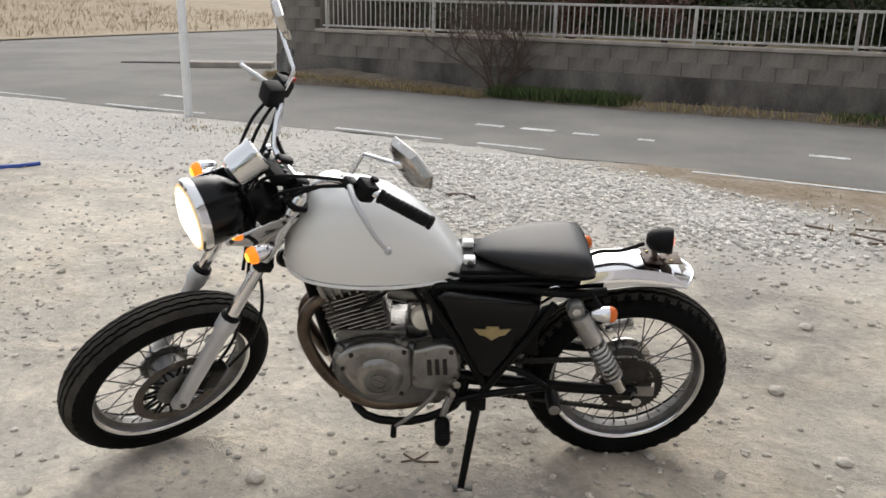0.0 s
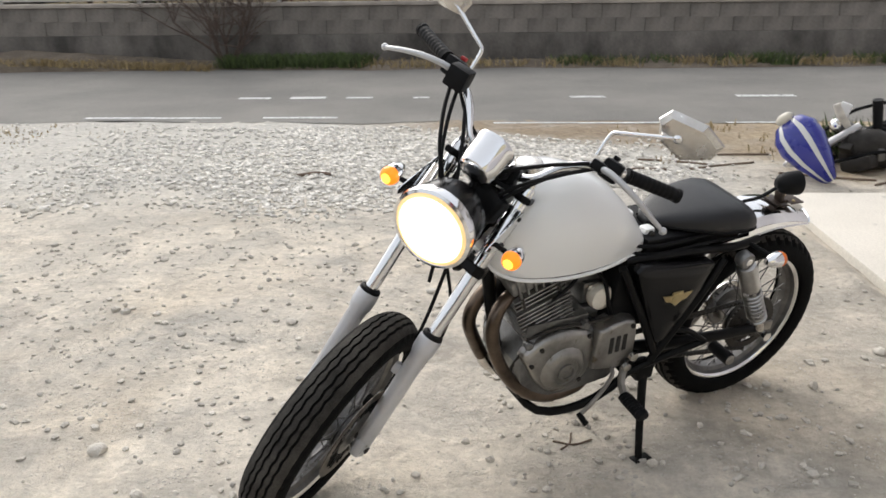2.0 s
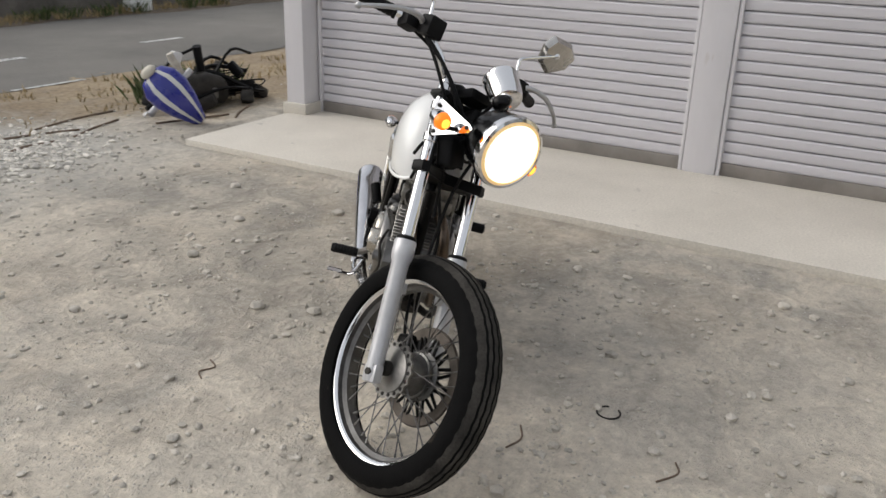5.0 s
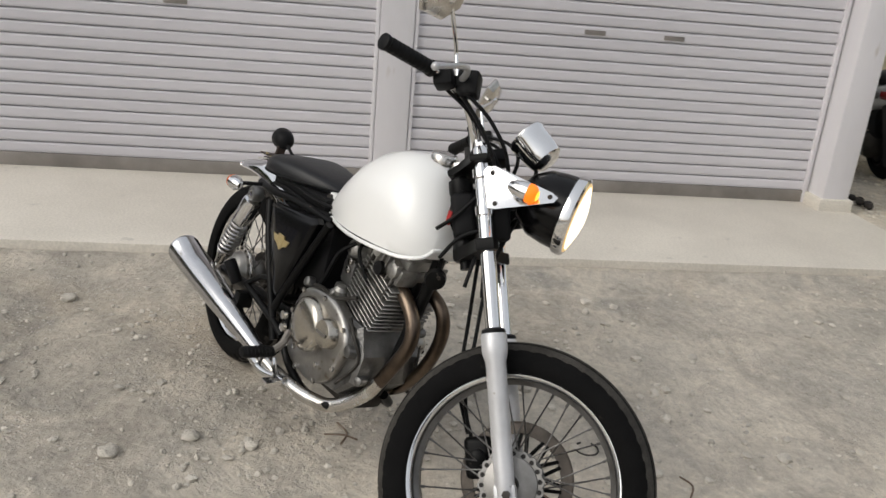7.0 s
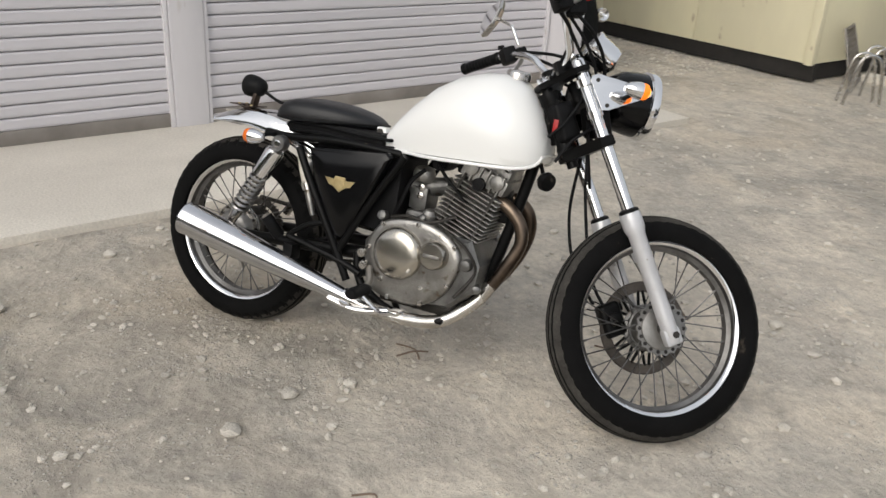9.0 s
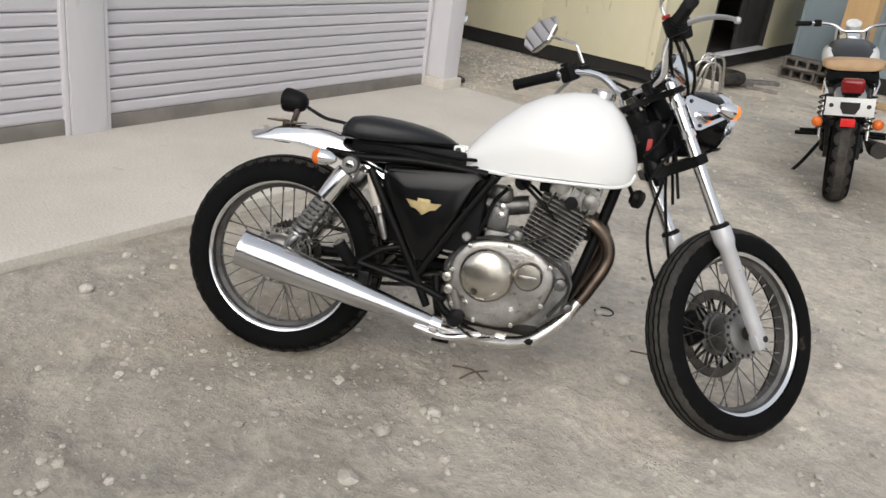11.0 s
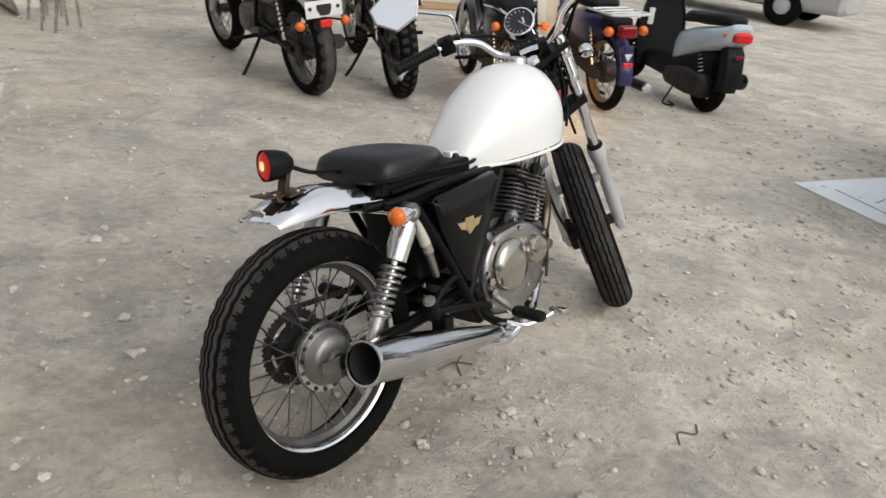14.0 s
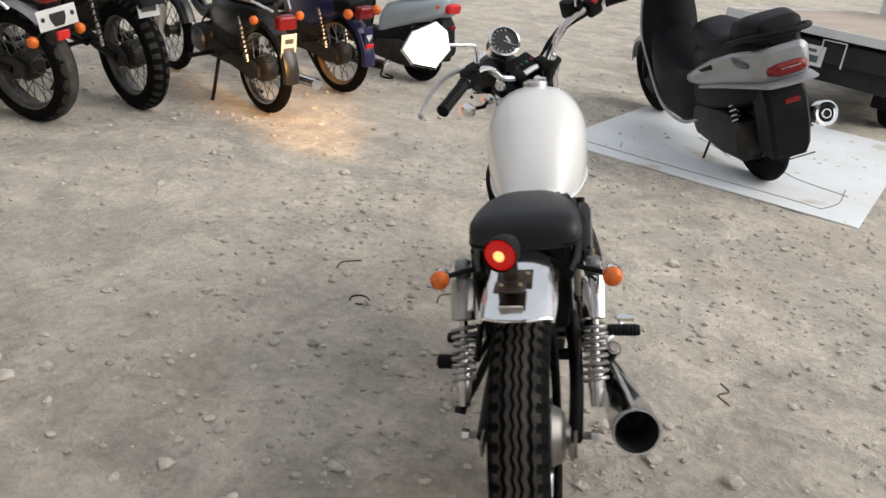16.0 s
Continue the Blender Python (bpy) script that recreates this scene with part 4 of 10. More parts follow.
for k in range(2600):
    x, y = rng.uniform(-45, -19.6), rng.uniform(9.5, 36)
    fl += grass_tuft(rng, x, y, 0.02 + 0.03 * max(0, -21 - x) + 0.012 * max(0, y - 14) * min(1, max(0, (-19.3 - x) / 20)), 3, 0.22, 0.3)
blades("field_stubble", fl, M_stubble, "dry tan rice stubble in the field", "stubble")

k = 0
for x, y, r, h, mat, lab in ((-4.6, 13.9, 0.55, 0.45, M_leaf_dark, "low rounded dark green garden bush"), (-2.6, 14.4, 0.7, 0.95, M_leaf_red, "russet garden shrub with thin twigs"),
                             (-1.2, 14.9, 0.9, 1.3, M_leaf_red, "russet garden shrub with thin twigs"), (0.3, 14.3, 0.7, 0.8, M_leaf_dark, "dense dark green garden bush"),
                             (1.7, 15.4, 1.0, 1.5, M_leaf_dark, "dense dark green garden bush"), (2.6, 14.2, 0.7, 0.9, M_leaf_yellow, "yellow-green leafy garden shrub"),
                             (3.7, 15.1, 0.9, 1.3, M_leaf_yellow, "yellow-green leafy garden shrub"), (5.0, 14.3, 0.7, 0.8, M_leaf_dark, "dense dark green garden bush"),
                             (6.6, 15.4, 1.1, 1.4, M_leaf_dark, "dense dark green garden bush"), (8.4, 14.6, 0.8, 0.9, M_leaf_yellow, "yellow-green leafy garden shrub"), (-6.2, 15.6, 0.9, 1.0, M_leaf_dark, "low rounded dark green garden bush")):
    bush(x, y, 0.72, r, h, mat, lab, 20 + k)
    k += 1
hp = []
rng = np.random.default_rng(9)
for k in range(120):
    hp += clump(rng, (-6 + k * 0.21, 16.4 + 1.2 * rng.random(), 1.0 + 2.2 * rng.random()), 0.85, 190)
leaves("far_hedge", hp, M_leaf_dark, "tall dark hedge closing the garden", "hedge", 0.17)


# added backing that stops bright sky showing through the hedge
hc = B()
bmesh.ops.create_grid(hc, x_segments=60, y_segments=8, size=1.0, matrix=Matrix.Translation((7.0, 18.4, 2.3)) @ Matrix.Rotation(math.pi / 2, 4, "X") @ Matrix.Diagonal((13.5, 1.9, 1, 1)))
for v in hc.verts:
    v.co.y += 0.5 * noise.noise(v.co * 1.1)
    v.co.z += 0.35 * noise.noise(v.co * 0.7 + V(9, 0, 0)) if v.co.z > 1.2 else 0
bmesh.ops.solidify(hc, geom=hc.faces[:], thickness=0.3)
solo("hedge_core", hc, M_leaf_dark, "dark leaf-coloured backing sheet added behind the garden hedge", "hedge", kind="structure")


def branch(bm, p, d, length, r, depth, rng):
    pts = [p]
    q = p.copy()
    for k in range(3):
        d = (d + Vector(rng.normal(size=3)) * 0.16 + V(0, 0, 0.05)).normalized()
        q = q + d * length / 3
        pts.append(q.copy())
    tube(bm, pts, [r, r * 0.85, r * 0.7, r * 0.55], 5 if depth < 2 else 4, 2, False)
    if depth < 4:
        for k in range(3 if depth else 5):
            a = pts[1 + int(rng.integers(0, 3))]
            nd = (d + Vector(rng.normal(size=3)) * 0.6).normalized()
            nd.z = abs(nd.z) * 0.7 + 0.15
            branch(bm, a, nd.normalized(), length * 0.68, r * 0.52, depth + 1, rng)


shrub = thing("bare_shrub", Matrix(), "leafless brown shrub with many thin twigs by the wall", "shrub")
rng = np.random.default_rng(33)
for k in range(8):
    a = k * 0.785 + rng.random()
    bm = B()
    branch(bm, V(-3.0 + 0.05 * math.cos(a), 12.5 + 0.05 * math.sin(a), 0.05), V(0.6 * math.cos(a), 0.4 * math.sin(a), 1.0).normalized(), 0.84, 0.021, 0, rng)
    part("branch", bm, M_bark, shrub)


# ---- the white motorcycle ----
HERO = Matrix.Translation((1.214, 3.667, 0.0)) @ pose(0, 0, 0, 0, 0, -151.85) @ pose(0, 0, 0, -12.78, 0, 0)
hero = thing("motorcycle", HERO, "white and black single-cylinder motorcycle with lit lamps on its side stand", "motorcycle")
RAKE, STEER = radians(30.0), radians(39.2)
FORK = Matrix.Translation((1.177, -0.009, 0.576)) @ Matrix.Rotation(-RAKE, 4, "Y") @ Matrix.Rotation(STEER, 4, "Z")


def wheel(parent, name, M, R, rimr, halfw, tread, tyre_label, spokes=36, hub_r=0.045, hub_w=0.05, hubmat=None, rimmat=None, single=True):
    """A spoked wheel about the y axis of M: rim, tyre, hub and spokes."""
    A = M @ Matrix.Rotation(math.pi / 2, 4, "X")
    bm = B()
    fr, w = rimr, halfw * (0.54 if single else 0.62)
    lathe(bm, [(fr, -w), (fr + 0.004, -w - 0.003), (fr + 0.002, -w - 0.007), (fr - 0.012, -w - 0.004), (fr - 0.016, -w * 0.6), (fr - 0.027, -w * 0.35), (fr - 0.027, w * 0.35), (fr - 0.016, w * 0.6),
               (fr - 0.012, w + 0.004), (fr + 0.002, w + 0.007), (fr + 0.004, w + 0.003), (fr, w), (fr, -w)], A, 64)
    rim = part(name, bm, rimmat or (M_rimwell if single else M_rimold), parent, "bright steel rim of a wire-spoked wheel")
    if single:
        for sy in (1, -1):
            bm = B()
            lathe(bm, [(fr - 0.0145, sy * (w + 0.002)), (fr - 0.011, sy * (w + 0.0065)), (fr - 0.006, sy * (w + 0.0095)), (fr - 0.001, sy * (w + 0.0105)), (fr + 0.003, sy * (w + 0.0095)), (fr + 0.005, sy * (w + 0.004))], A, 72)
            part("rim_edge", bm, M_chrome, rim, "bright rim edge")
    # tyre with a ribbed, zigzag tread
    n, m = (288, 79) if single else (132, 25)
    groove = set()
    sec_h = R - fr
    rings = []
    bm = B()
    for i in range(n):
        th = 2 * math.pi * i / n
        ring = []
        for j in range(m):
            a = math.pi * (-0.22 + 1.44 * j / (m - 1))
            y = -halfw * math.cos(a)
            rr = fr - 0.004 + (sec_h + 0.004) * max(0.0, (math.sin(a) + 0.48) / 1.48)
            if math.sin(a) > 0.45:
                u = y / halfw
                tri = abs(i % 6 - 3) / 1.5 - 1
                flat = rr
                if tread == "rib":
                    y += 0.030 * tri * halfw * (1 if abs(u) > 0.32 else -1) * max(0.0, 1 - abs(u) ** 3)
                    if abs(abs(u) - 0.47) < 0.027 or abs(abs(u) - 0.17) < 0.029:
                        rr -= 0.0050
                    elif abs(u) > 0.70 and i % 6 < 2:
                        rr -= 0.0022
                elif tread == "zigzag":
                    y += 0.045 * tri * halfw * max(0.0, 1 - abs(u) ** 3)
                    if abs(abs(u) - 0.44) < 0.055 or abs(abs(u) - 0.13) < 0.029 or (abs(u) > 0.56 and i % 6 < 2):
                        rr -= 0.006 if abs(u) < 0.56 else 0.008
                elif tread == "block":
                    if (i + (2 if u > 0 else 0)) % 4 < 1 or abs(u) < 0.07:
                        rr -= 0.008
                else:
                    if abs(abs(u) - 0.35) < 0.06:
                        rr -= 0.003
                if flat - rr > 0.004:
                    groove.add((i, j))
            ring.append(bm.verts.new(A @ V(rr * math.cos(th), rr * math.sin(th), y)))
        rings.append(ring)
    for i in range(n):
        a, b = rings[i], rings[(i + 1) % n]
        for j in range(m - 1):
            bm.faces.new((a[j], a[j + 1], b[j + 1], b[j]))
    tyre = part("tyre", bm, M_rubber, rim, tyre_label, 50)
    if tread != "road":
        # the tread band is dusty, the sidewalls stay black
        tyre.data.materials.append(M_dustgrey if tread == "rib" else M_dustrubber)
        tyre.data.materials.append(M_crown)
        for f in tyre.data.polygons:
            j = f.index % (m - 1)
            i = f.index // (m - 1)
            mid_u = abs(math.cos(math.pi * (-0.22 + 1.44 * (j + 0.5) / (m - 1))))
            worn = sum(((i + a) % n, j + b) in groove for a in (0, 1) for b in (0, 1)) < 2
            f.material_index = 1 if worn and mid_u < (0.80 if tread == "rib" else 0.78) and 0.1 < (j + 0.5) / (m - 1) < 0.9 else 0
            if f.material_index == 1 and tread == "zigzag" and mid_u < 0.42:
                f.material_index = 2
    bm = B()
    lathe(bm, [(0, -hub_w - 0.012), (0.012, -hub_w - 0.012), (hub_r, -hub_w), (hub_r, -hub_w + 0.006), (hub_r * 0.6, -hub_w + 0.014), (hub_r * 0.6, hub_w - 0.014), (hub_r, hub_w - 0.006),
               (hub_r, hub_w), (0.012, hub_w + 0.012), (0, hub_w + 0.012)], A, 32)
    part("hub", bm, hubmat or (M_alu if single else M_darkmetal), rim)
    sp = B()
    me = None
    for k in range(spokes):
        side = 1 if k % 2 else -1
        a = 2 * math.pi * k / spokes
        off = 0.42 * (1 if (k // 2) % 2 else -1)
        p = V(hub_r * 0.92 * math.cos(a + off), hub_r * 0.92 * math.sin(a + off), side * (hub_w - 0.004))
        q = V((fr - 0.024) * math.cos(a), (fr - 0.024) * math.sin(a), side * 0.004)
        if single:
            L = (q - p).length
            if me is None:
                b2 = B()
                lathe(b2, [(0, 0), (0.0019, 0), (0.0019, 0.92), (0.0032, 0.925), (0.0032, 1.0), (0, 1.0)], Matrix(), 6)
                me = finish(b2, M_spoke)
            o = new("spoke", me)
            o.parent = rim
            o.matrix_basis = A @ frame_to(p, q - p) @ Matrix.Diagonal((1, 1, L, 1))
        else:
            tube(sp, [A @ p, A @ q], 0.0026, 4, 1, False)
    if not single:
        tagged(part("spokes", sp, M_spoke, rim), kind="stuff")
    else:
        sp.free()
    return rim, A


# rear wheel, chain and brake
rw, RA = wheel(hero, "rear_wheel", Matrix.Translation((0.006, 0.002, 0.312)), 0.3145, 0.241, 0.064, "zigzag", "fat black tyre with dusty zigzag tread", hub_r=0.07, hub_w=0.040, hubmat=M_case)
bm = B()
DR = frame_to((0, 0, 0.315), (0, -1, 0))
lathe(bm, [(0, 0.094), (0.022, 0.094), (0.026, 0.084), (0.052, 0.080), (0.062, 0.072), (0.066, 0.060), (0.070, 0.055), (0.070, 0.02), (0.0, 0.02)], DR, 44)
drum = part("drum_brake", bm, M_drum, rw, "round cast alloy drum brake")
bm = B()
lathe(bm, [(0.064, 0.050), (0.086, 0.050), (0.089, 0.046), (0.089, 0.040), (0.064, 0.036)], DR, 44)
part("hub_flange", bm, M_oldchrome, rw)
for k in range(16):
    a = 2 * math.pi * (k + 0.5) / 16
    bm = B()
    lathe(bm, [(0, 0.049), (0.0052, 0.049), (0.0052, 0.0525), (0, 0.053)], DR @ Matrix.Translation((0.079 * math.cos(a), 0.079 * math.sin(a), 0)), 8)
    part("spoke_head", bm, M_darkmetal, rw)
bm = B()
tube(bm, [DR @ V(0.03, -0.045, 0.086), DR @ V(0.055, -0.085, 0.09), DR @ V(0.07, -0.115, 0.092)], [0.010, 0.008, 0.006], 8, 2)
part("brake_arm", bm, M_metaljunk, drum)
bm = B()
n = 44
prof = [((0.100 if k % 2 else 0.093) * math.cos(math.pi * k / n), (0.100 if k % 2 else 0.093) * math.sin(math.pi * k / n)) for k in range(2 * n)]
SM = Matrix.Translation((0, 0.075, 0.315)) @ Matrix.Rotation(math.pi / 2, 4, "X")
for z in (-0.003, 0.003):
    outer = [bm.verts.new(SM @ V(x, y, z)) for x, y in prof]
    inner = [bm.verts.new(SM @ V(x * 0.74 / max(0.93, math.hypot(x, y) * 10), y * 0.74 / max(0.93, math.hypot(x, y) * 10), z)) for x, y in prof]
    for k in range(2 * n):
        bm.faces.new((outer[k], outer[(k + 1) % (2 * n)], inner[(k + 1) % (2 * n)], inner[k]))
    if z < 0:
        first = (outer, inner)
for a, b in ((first[0], outer), (first[1], inner)):
    for k in range(2 * n):
        bm.faces.new((a[k], a[(k + 1) % (2 * n)], b[(k + 1) % (2 * n)], b[k]))
spk = part("sprocket", bm, M_darkmetal, rw, "dark oily toothed sprocket ring")
for k in range(5):
    a = 2 * math.pi * k / 5 + 0.3
    bm = B()
    box(bm, (0.062 * math.cos(a), 0.062 * math.sin(a), 0), (0.034, 0.020, 0.007), 0.002, SM @ Matrix.Rotation(0.0, 4, "Z"))
    part("sprocket_arm", bm, M_darkmetal, spk)
bm = B()
lathe(bm, [(0, 0.088), (0.020, 0.088), (0.024, 0.080), (0.060, 0.074), (0.069, 0.066), (0.071, 0.03), (0, 0.03)], frame_to((0, 0, 0.315), (0, 1, 0)), 36)
part("hub_cover", bm, M_darkmetal, rw, "dark greasy hub cover")
link_bm = B()
box(link_bm, (0, 0, 0), (0.017, 0.016, 0.012), 0.003, seg=1)
link_me = finish(link_bm, M_darkmetal)
chain = B()
tube(chain, [(0.0, 0.075, 0.415), (0.25, 0.075, 0.412), (0.52, 0.075, 0.392)], 0.004, 6, 1)
chain_ob = part("chain", chain, M_darkmetal, hero, "oily drive chain")
for k in range(34):
    for z0, z1 in ((0.415, 0.392), (0.216, 0.292)):
        t = k / 33
        o = new("chain_link", link_me)
        o.parent = chain_ob
        o.matrix_basis = Matrix.Translation((0.52 * t, 0.075, z0 + (z1 - z0) * t))
bm = B()
for s in (1, -1):
    tube(bm, [(0.52, s * 0.09, 0.355), (0.25, s * 0.105, 0.335), (-0.01, s * 0.105, 0.315)], [0.022, 0.018, 0.017], 10, 3)
bar(bm, (0.52, -0.1, 0.355), (0.52, 0.1, 0.355), 0.022)
bar(bm, (0.33, -0.1, 0.343), (0.33, 0.1, 0.343), 0.016)
part("swingarm", bm, M_frameblack, hero)
bm = B()
for s in (1, -1):
    box(bm, (-0.015, s * 0.105, 0.315), (0.10, 0.008, 0.034), 0.003)
bar(bm, (0, -0.145, 0.315), (0, 0.14, 0.315), 0.009)
part("rear_axle", bm, M_metaljunk, hero)
for s in (1, -1):
    bm = B()
    lathe(bm, [(0, -0.008), (0.016, -0.008), (0.013, 0.008), (0, 0.008)], Matrix.Translation((0, s * 0.148, 0.315)) @ Matrix.Rotation(math.pi / 2, 4, "X"), 6)
    part("axle_nut", bm, M_chrome, hero)

# shocks
for s in (1, -1):
    a, b = V(0.05, s * 0.155, 0.36), V(0.212, s * 0.155, 0.643)
    L = (b - a).length
    A = frame_to(a, b - a)
    bm = B()
    lathe(bm, [(0, 0), (0.014, 0), (0.016, 0.03), (0.019, 0.05), (0.019, 0.09), (0.010, 0.095), (0.010, L), (0, L)], A, 20)
    sh = part("shock_absorber", bm, M_oldchrome, hero, "chrome rear shock with exposed coil spring")
    bm = B()
    lathe(bm, [(0.012, L - 0.125), (0.029, L - 0.122), (0.030, L - 0.04), (0.027, L - 0.025), (0.012, L - 0.02)], A, 28)
    part("shroud", bm, M_chrome if s < 0 else M_steel, sh)
    bm = B()
    turns = 8.0
    tube(bm, [A @ V(0.0255 * math.cos(t * turns * 6.283), 0.0255 * math.sin(t * turns * 6.283), 0.055 + t * (L - 0.19)) for t in np.linspace(0, 1, 112)], 0.0048, 7, 1)
    part("coil_spring", bm, M_steel, sh)
    bm = B()
    lathe(bm, [(0.008, -0.017), (0.022, -0.017), (0.025, -0.012), (0.025, 0.012), (0.022, 0.017), (0.008, 0.017), (0.008, -0.017)], frame_to(b, (0, 1, 0)), 22)
    part("eye", bm, M_cast, sh)
    bm = B()
    lathe(bm, [(0, -0.02), (0.011, -0.02), (0.012, 0.02), (0, 0.022)], frame_to(b, (0, s, 0)), 6)
    part("bolt", bm, M_chrome, sh)

# frame tubes
bm = B()
tube(bm, [(0.955, 0, 0.82), (0.80, 0, 0.74), (0.60, 0, 0.68), (0.5, 0, 0.66)], 0.022, 10, 3)
fr = part("frame", bm, M_frameblack, hero, "black tubular steel frame")


def frame_tube(pts, r=0.0125, name="frame_tube"):
    bm = B()
    tube(bm, pts, r, 10, 3)
    return part(name, bm, M_frameblack, fr)


frame_tube([(0.99, 0, 0.80), (0.965, 0, 0.66), (0.935, 0, 0.52), (0.90, 0, 0.38), (0.86, 0, 0.28)], 0.017, "down_tube")
for s in (1, -1):
    frame_tube([(0.60, s * 0.10, 0.675), (0.40, s * 0.115, 0.680), (0.22, s * 0.115, 0.665), (0.12, s * 0.10, 0.665)])
    frame_tube([(0.625, s * 0.125, 0.675), (0.526, s * 0.13, 0.508), (0.47, s * 0.135, 0.40), (0.444, s * 0.135, 0.35)], 0.012)
    frame_tube([(0.265, s * 0.13, 0.64), (0.317, s * 0.138, 0.556), (0.385, s * 0.14, 0.448), (0.446, s * 0.138, 0.346), (0.488, s * 0.135, 0.27)], 0.0125)
    frame_tube([(0.53, s * 0.135, 0.30), (0.46, s * 0.14, 0.325), (0.27, s * 0.15, 0.365)], 0.011)
    frame_tube([(0.27, s * 0.15, 0.365), (0.34, s * 0.145, 0.415), (0.395, s * 0.14, 0.43)], 0.009)
    frame_tube([(0.86, s * 0.03, 0.27), (0.80, s * 0.10, 0.212), (0.66, s * 0.115, 0.202), (0.53, s * 0.12, 0.27), (0.50, s * 0.11, 0.36)], 0.013)
frame_tube([(0.53, -0.135, 0.30), (0.53, 0.135, 0.30)], 0.012)
frame_tube([(1.02, 0, 0.90), (0.985, 0, 0.80)], 0.03, "gusset")
A = FORK @ Matrix.Translation((0, 0, 0.2))
bm = B()
lathe(bm, [(0, 0), (0.030, 0), (0.030, 0.03), (0.026, 0.04), (0.026, 0.15), (0.030, 0.16), (0.030, 0.19), (0, 0.19)], A, 24)
part("head_tube", bm, M_frameblack, fr)

# side covers, airbox and electrics
for s in (1, -1):
    o = [(0.590, 0.665), (0.575, 0.678), (0.33, 0.655), (0.310, 0.643), (0.334, 0.565), (0.388, 0.462), (0.424, 0.408), (0.436, 0.396), (0.456, 0.396), (0.468, 0.408), (0.522, 0.52)]
    bm = B()
    rings = []
    for k, (sc, y) in enumerate(((1.0, 0.120), (1.0, 0.138), (0.965, 0.146), (0.88, 0.152), (0.5, 0.156))):
        rings.append([(0.452 + (x - 0.452) * sc, s * y, 0.556 + (z - 0.556) * sc) for x, z in o])
    loft(bm, rings)
    cover = part("side_cover", bm, M_black, hero, "glossy black triangular side cover", 30)
    bm = B()
    wing = [(-0.052, 0.012), (-0.018, 0.008), (-0.018, 0.019), (0.018, 0.019), (0.018, 0.008), (0.052, 0.012), (0.036, -0.009), (0.020, -0.011), (0.0, -0.028), (-0.020, -0.011), (-0.036, -0.009)]
    plate(bm, [(x * s * -1, y) for x, y in wing], 0.004, Matrix(((-s, 0, 0, 0.437), (0, 0, s, s * 0.158), (0, 1, 0, 0.563), (0, 0, 0, 1))), 0.001)
    bdg = part("badge", bm, M_gold, cover, "plain brass wing-shaped badge")
    bm = B()
    lathe(bm, [(0.0175, 0), (0.0175, 0.003), (0.0150, 0.0036), (0.0145, 0.0026), (0, 0.0026)], frame_to((0.437, s * 0.159, 0.561), (0, s, 0)), 24)
    part("medallion", bm, M_gold, bdg)
    bm = B()
    box(bm, (0.44, s * 0.146, 0.652), (0.24, 0.012, 0.012), 0.005, Matrix.Translation((0.44, 0, 0.652)) @ Matrix.Rotation(radians(-4), 4, "Y") @ Matrix.Translation((-0.44, 0, -0.652)))
    part("ridge", bm, M_black, cover)
bm = B()
box(bm, (0.45, 0, 0.55), (0.31, 0.19, 0.235), 0.02)
part("airbox", bm, M_plastic, hero)
bm = B()
box(bm, (0.36, 0, 0.700), (0.34, 0.19, 0.05), 0.012)
part("seat_tray", bm, M_plastic, hero)
for z, y in ((0.712, 0.103), (0.690, 0.108)):
    for s in (1, -1):
        bm = B()
        tube(bm, [(0.60, s * 0.07, z), (0.50, s * y, z - 0.004), (0.33, s * y, z + 0.003), (0.21, s * y * 0.95, z - 0.004)], 0.0055, 7, 3)
        part("wire_loom", bm, M_plastic, hero)
for s in (1, -1):
    bm = B()
    box(bm, (0.502, s * 0.048, 0.716), (0.034, 0.030, 0.050), 0.006)
    part("tank_mount", bm, M_tank, hero, "white welded tank lug")
    for z in (0.727, 0.706):
        bm = B()
        lathe(bm, [(0, 0), (0.010, 0), (0.009, 0.010), (0, 0.012)], frame_to((0.500, s * 0.064, z), (0, s, 0)), 6)
        part("bolt", bm, M_darkmetal, hero)
# brake-fluid-coloured strap parts behind the right cover
bm = B()
tube(bm, [(0.262, -0.12, 0.625), (0.283, -0.122, 0.575), (0.300, -0.122, 0.535)], [0.009, 0.014, 0.015], 12, 3)
res = part("brake_reservoir", bm, M_creampart, hero, "tan plastic brake reservoir")
bm = B()
tube(bm, [(0.300, -0.122, 0.537), (0.308, -0.122, 0.515)], [0.018, 0.018], 12, 1)
part("reservoir_collar", bm, M_oldchrome, res)
bm = B()
tube(bm, [(0.308, -0.122, 0.515), (0.322, -0.122, 0.475), (0.335, -0.122, 0.44)], [0.012, 0.012, 0.009], 12, 2)
part("reservoir_body", bm, M_case, res)

# engine
bm = B()
rings = []
for y, sc in ((-0.105, 0.93), (-0.095, 1.0), (0.09, 1.0), (0.10, 0.93)):
    o = [(0.52, 0.31), (0.56, 0.265), (0.70, 0.248), (0.82, 0.258), (0.885, 0.315), (0.895, 0.40), (0.86, 0.47), (0.70, 0.475), (0.56, 0.46), (0.515, 0.40)]
    rings.append([(0.70 + (x - 0.70) * sc, y, 0.35 + (z - 0.35) * sc) for x, z in o])
loft(bm, rings)
eng = part("engine", bm, M_cast, hero, "air-cooled single-cylinder engine in stained grey alloy", 25)
TILT = Matrix.Translation((0.785, 0, 0.460)) @ Matrix.Rotation(radians(20), 4, "Y")
bm = B()
box(bm, (0, 0, 0.09), (0.115, 0.115, 0.20), 0.02, TILT)
part("cylinder", bm, M_darkmetal, eng)
fin_bm = B()
box(fin_bm, (0, 0, 0), (0.176, 0.172, 0.0042), 0.0016, seg=1)
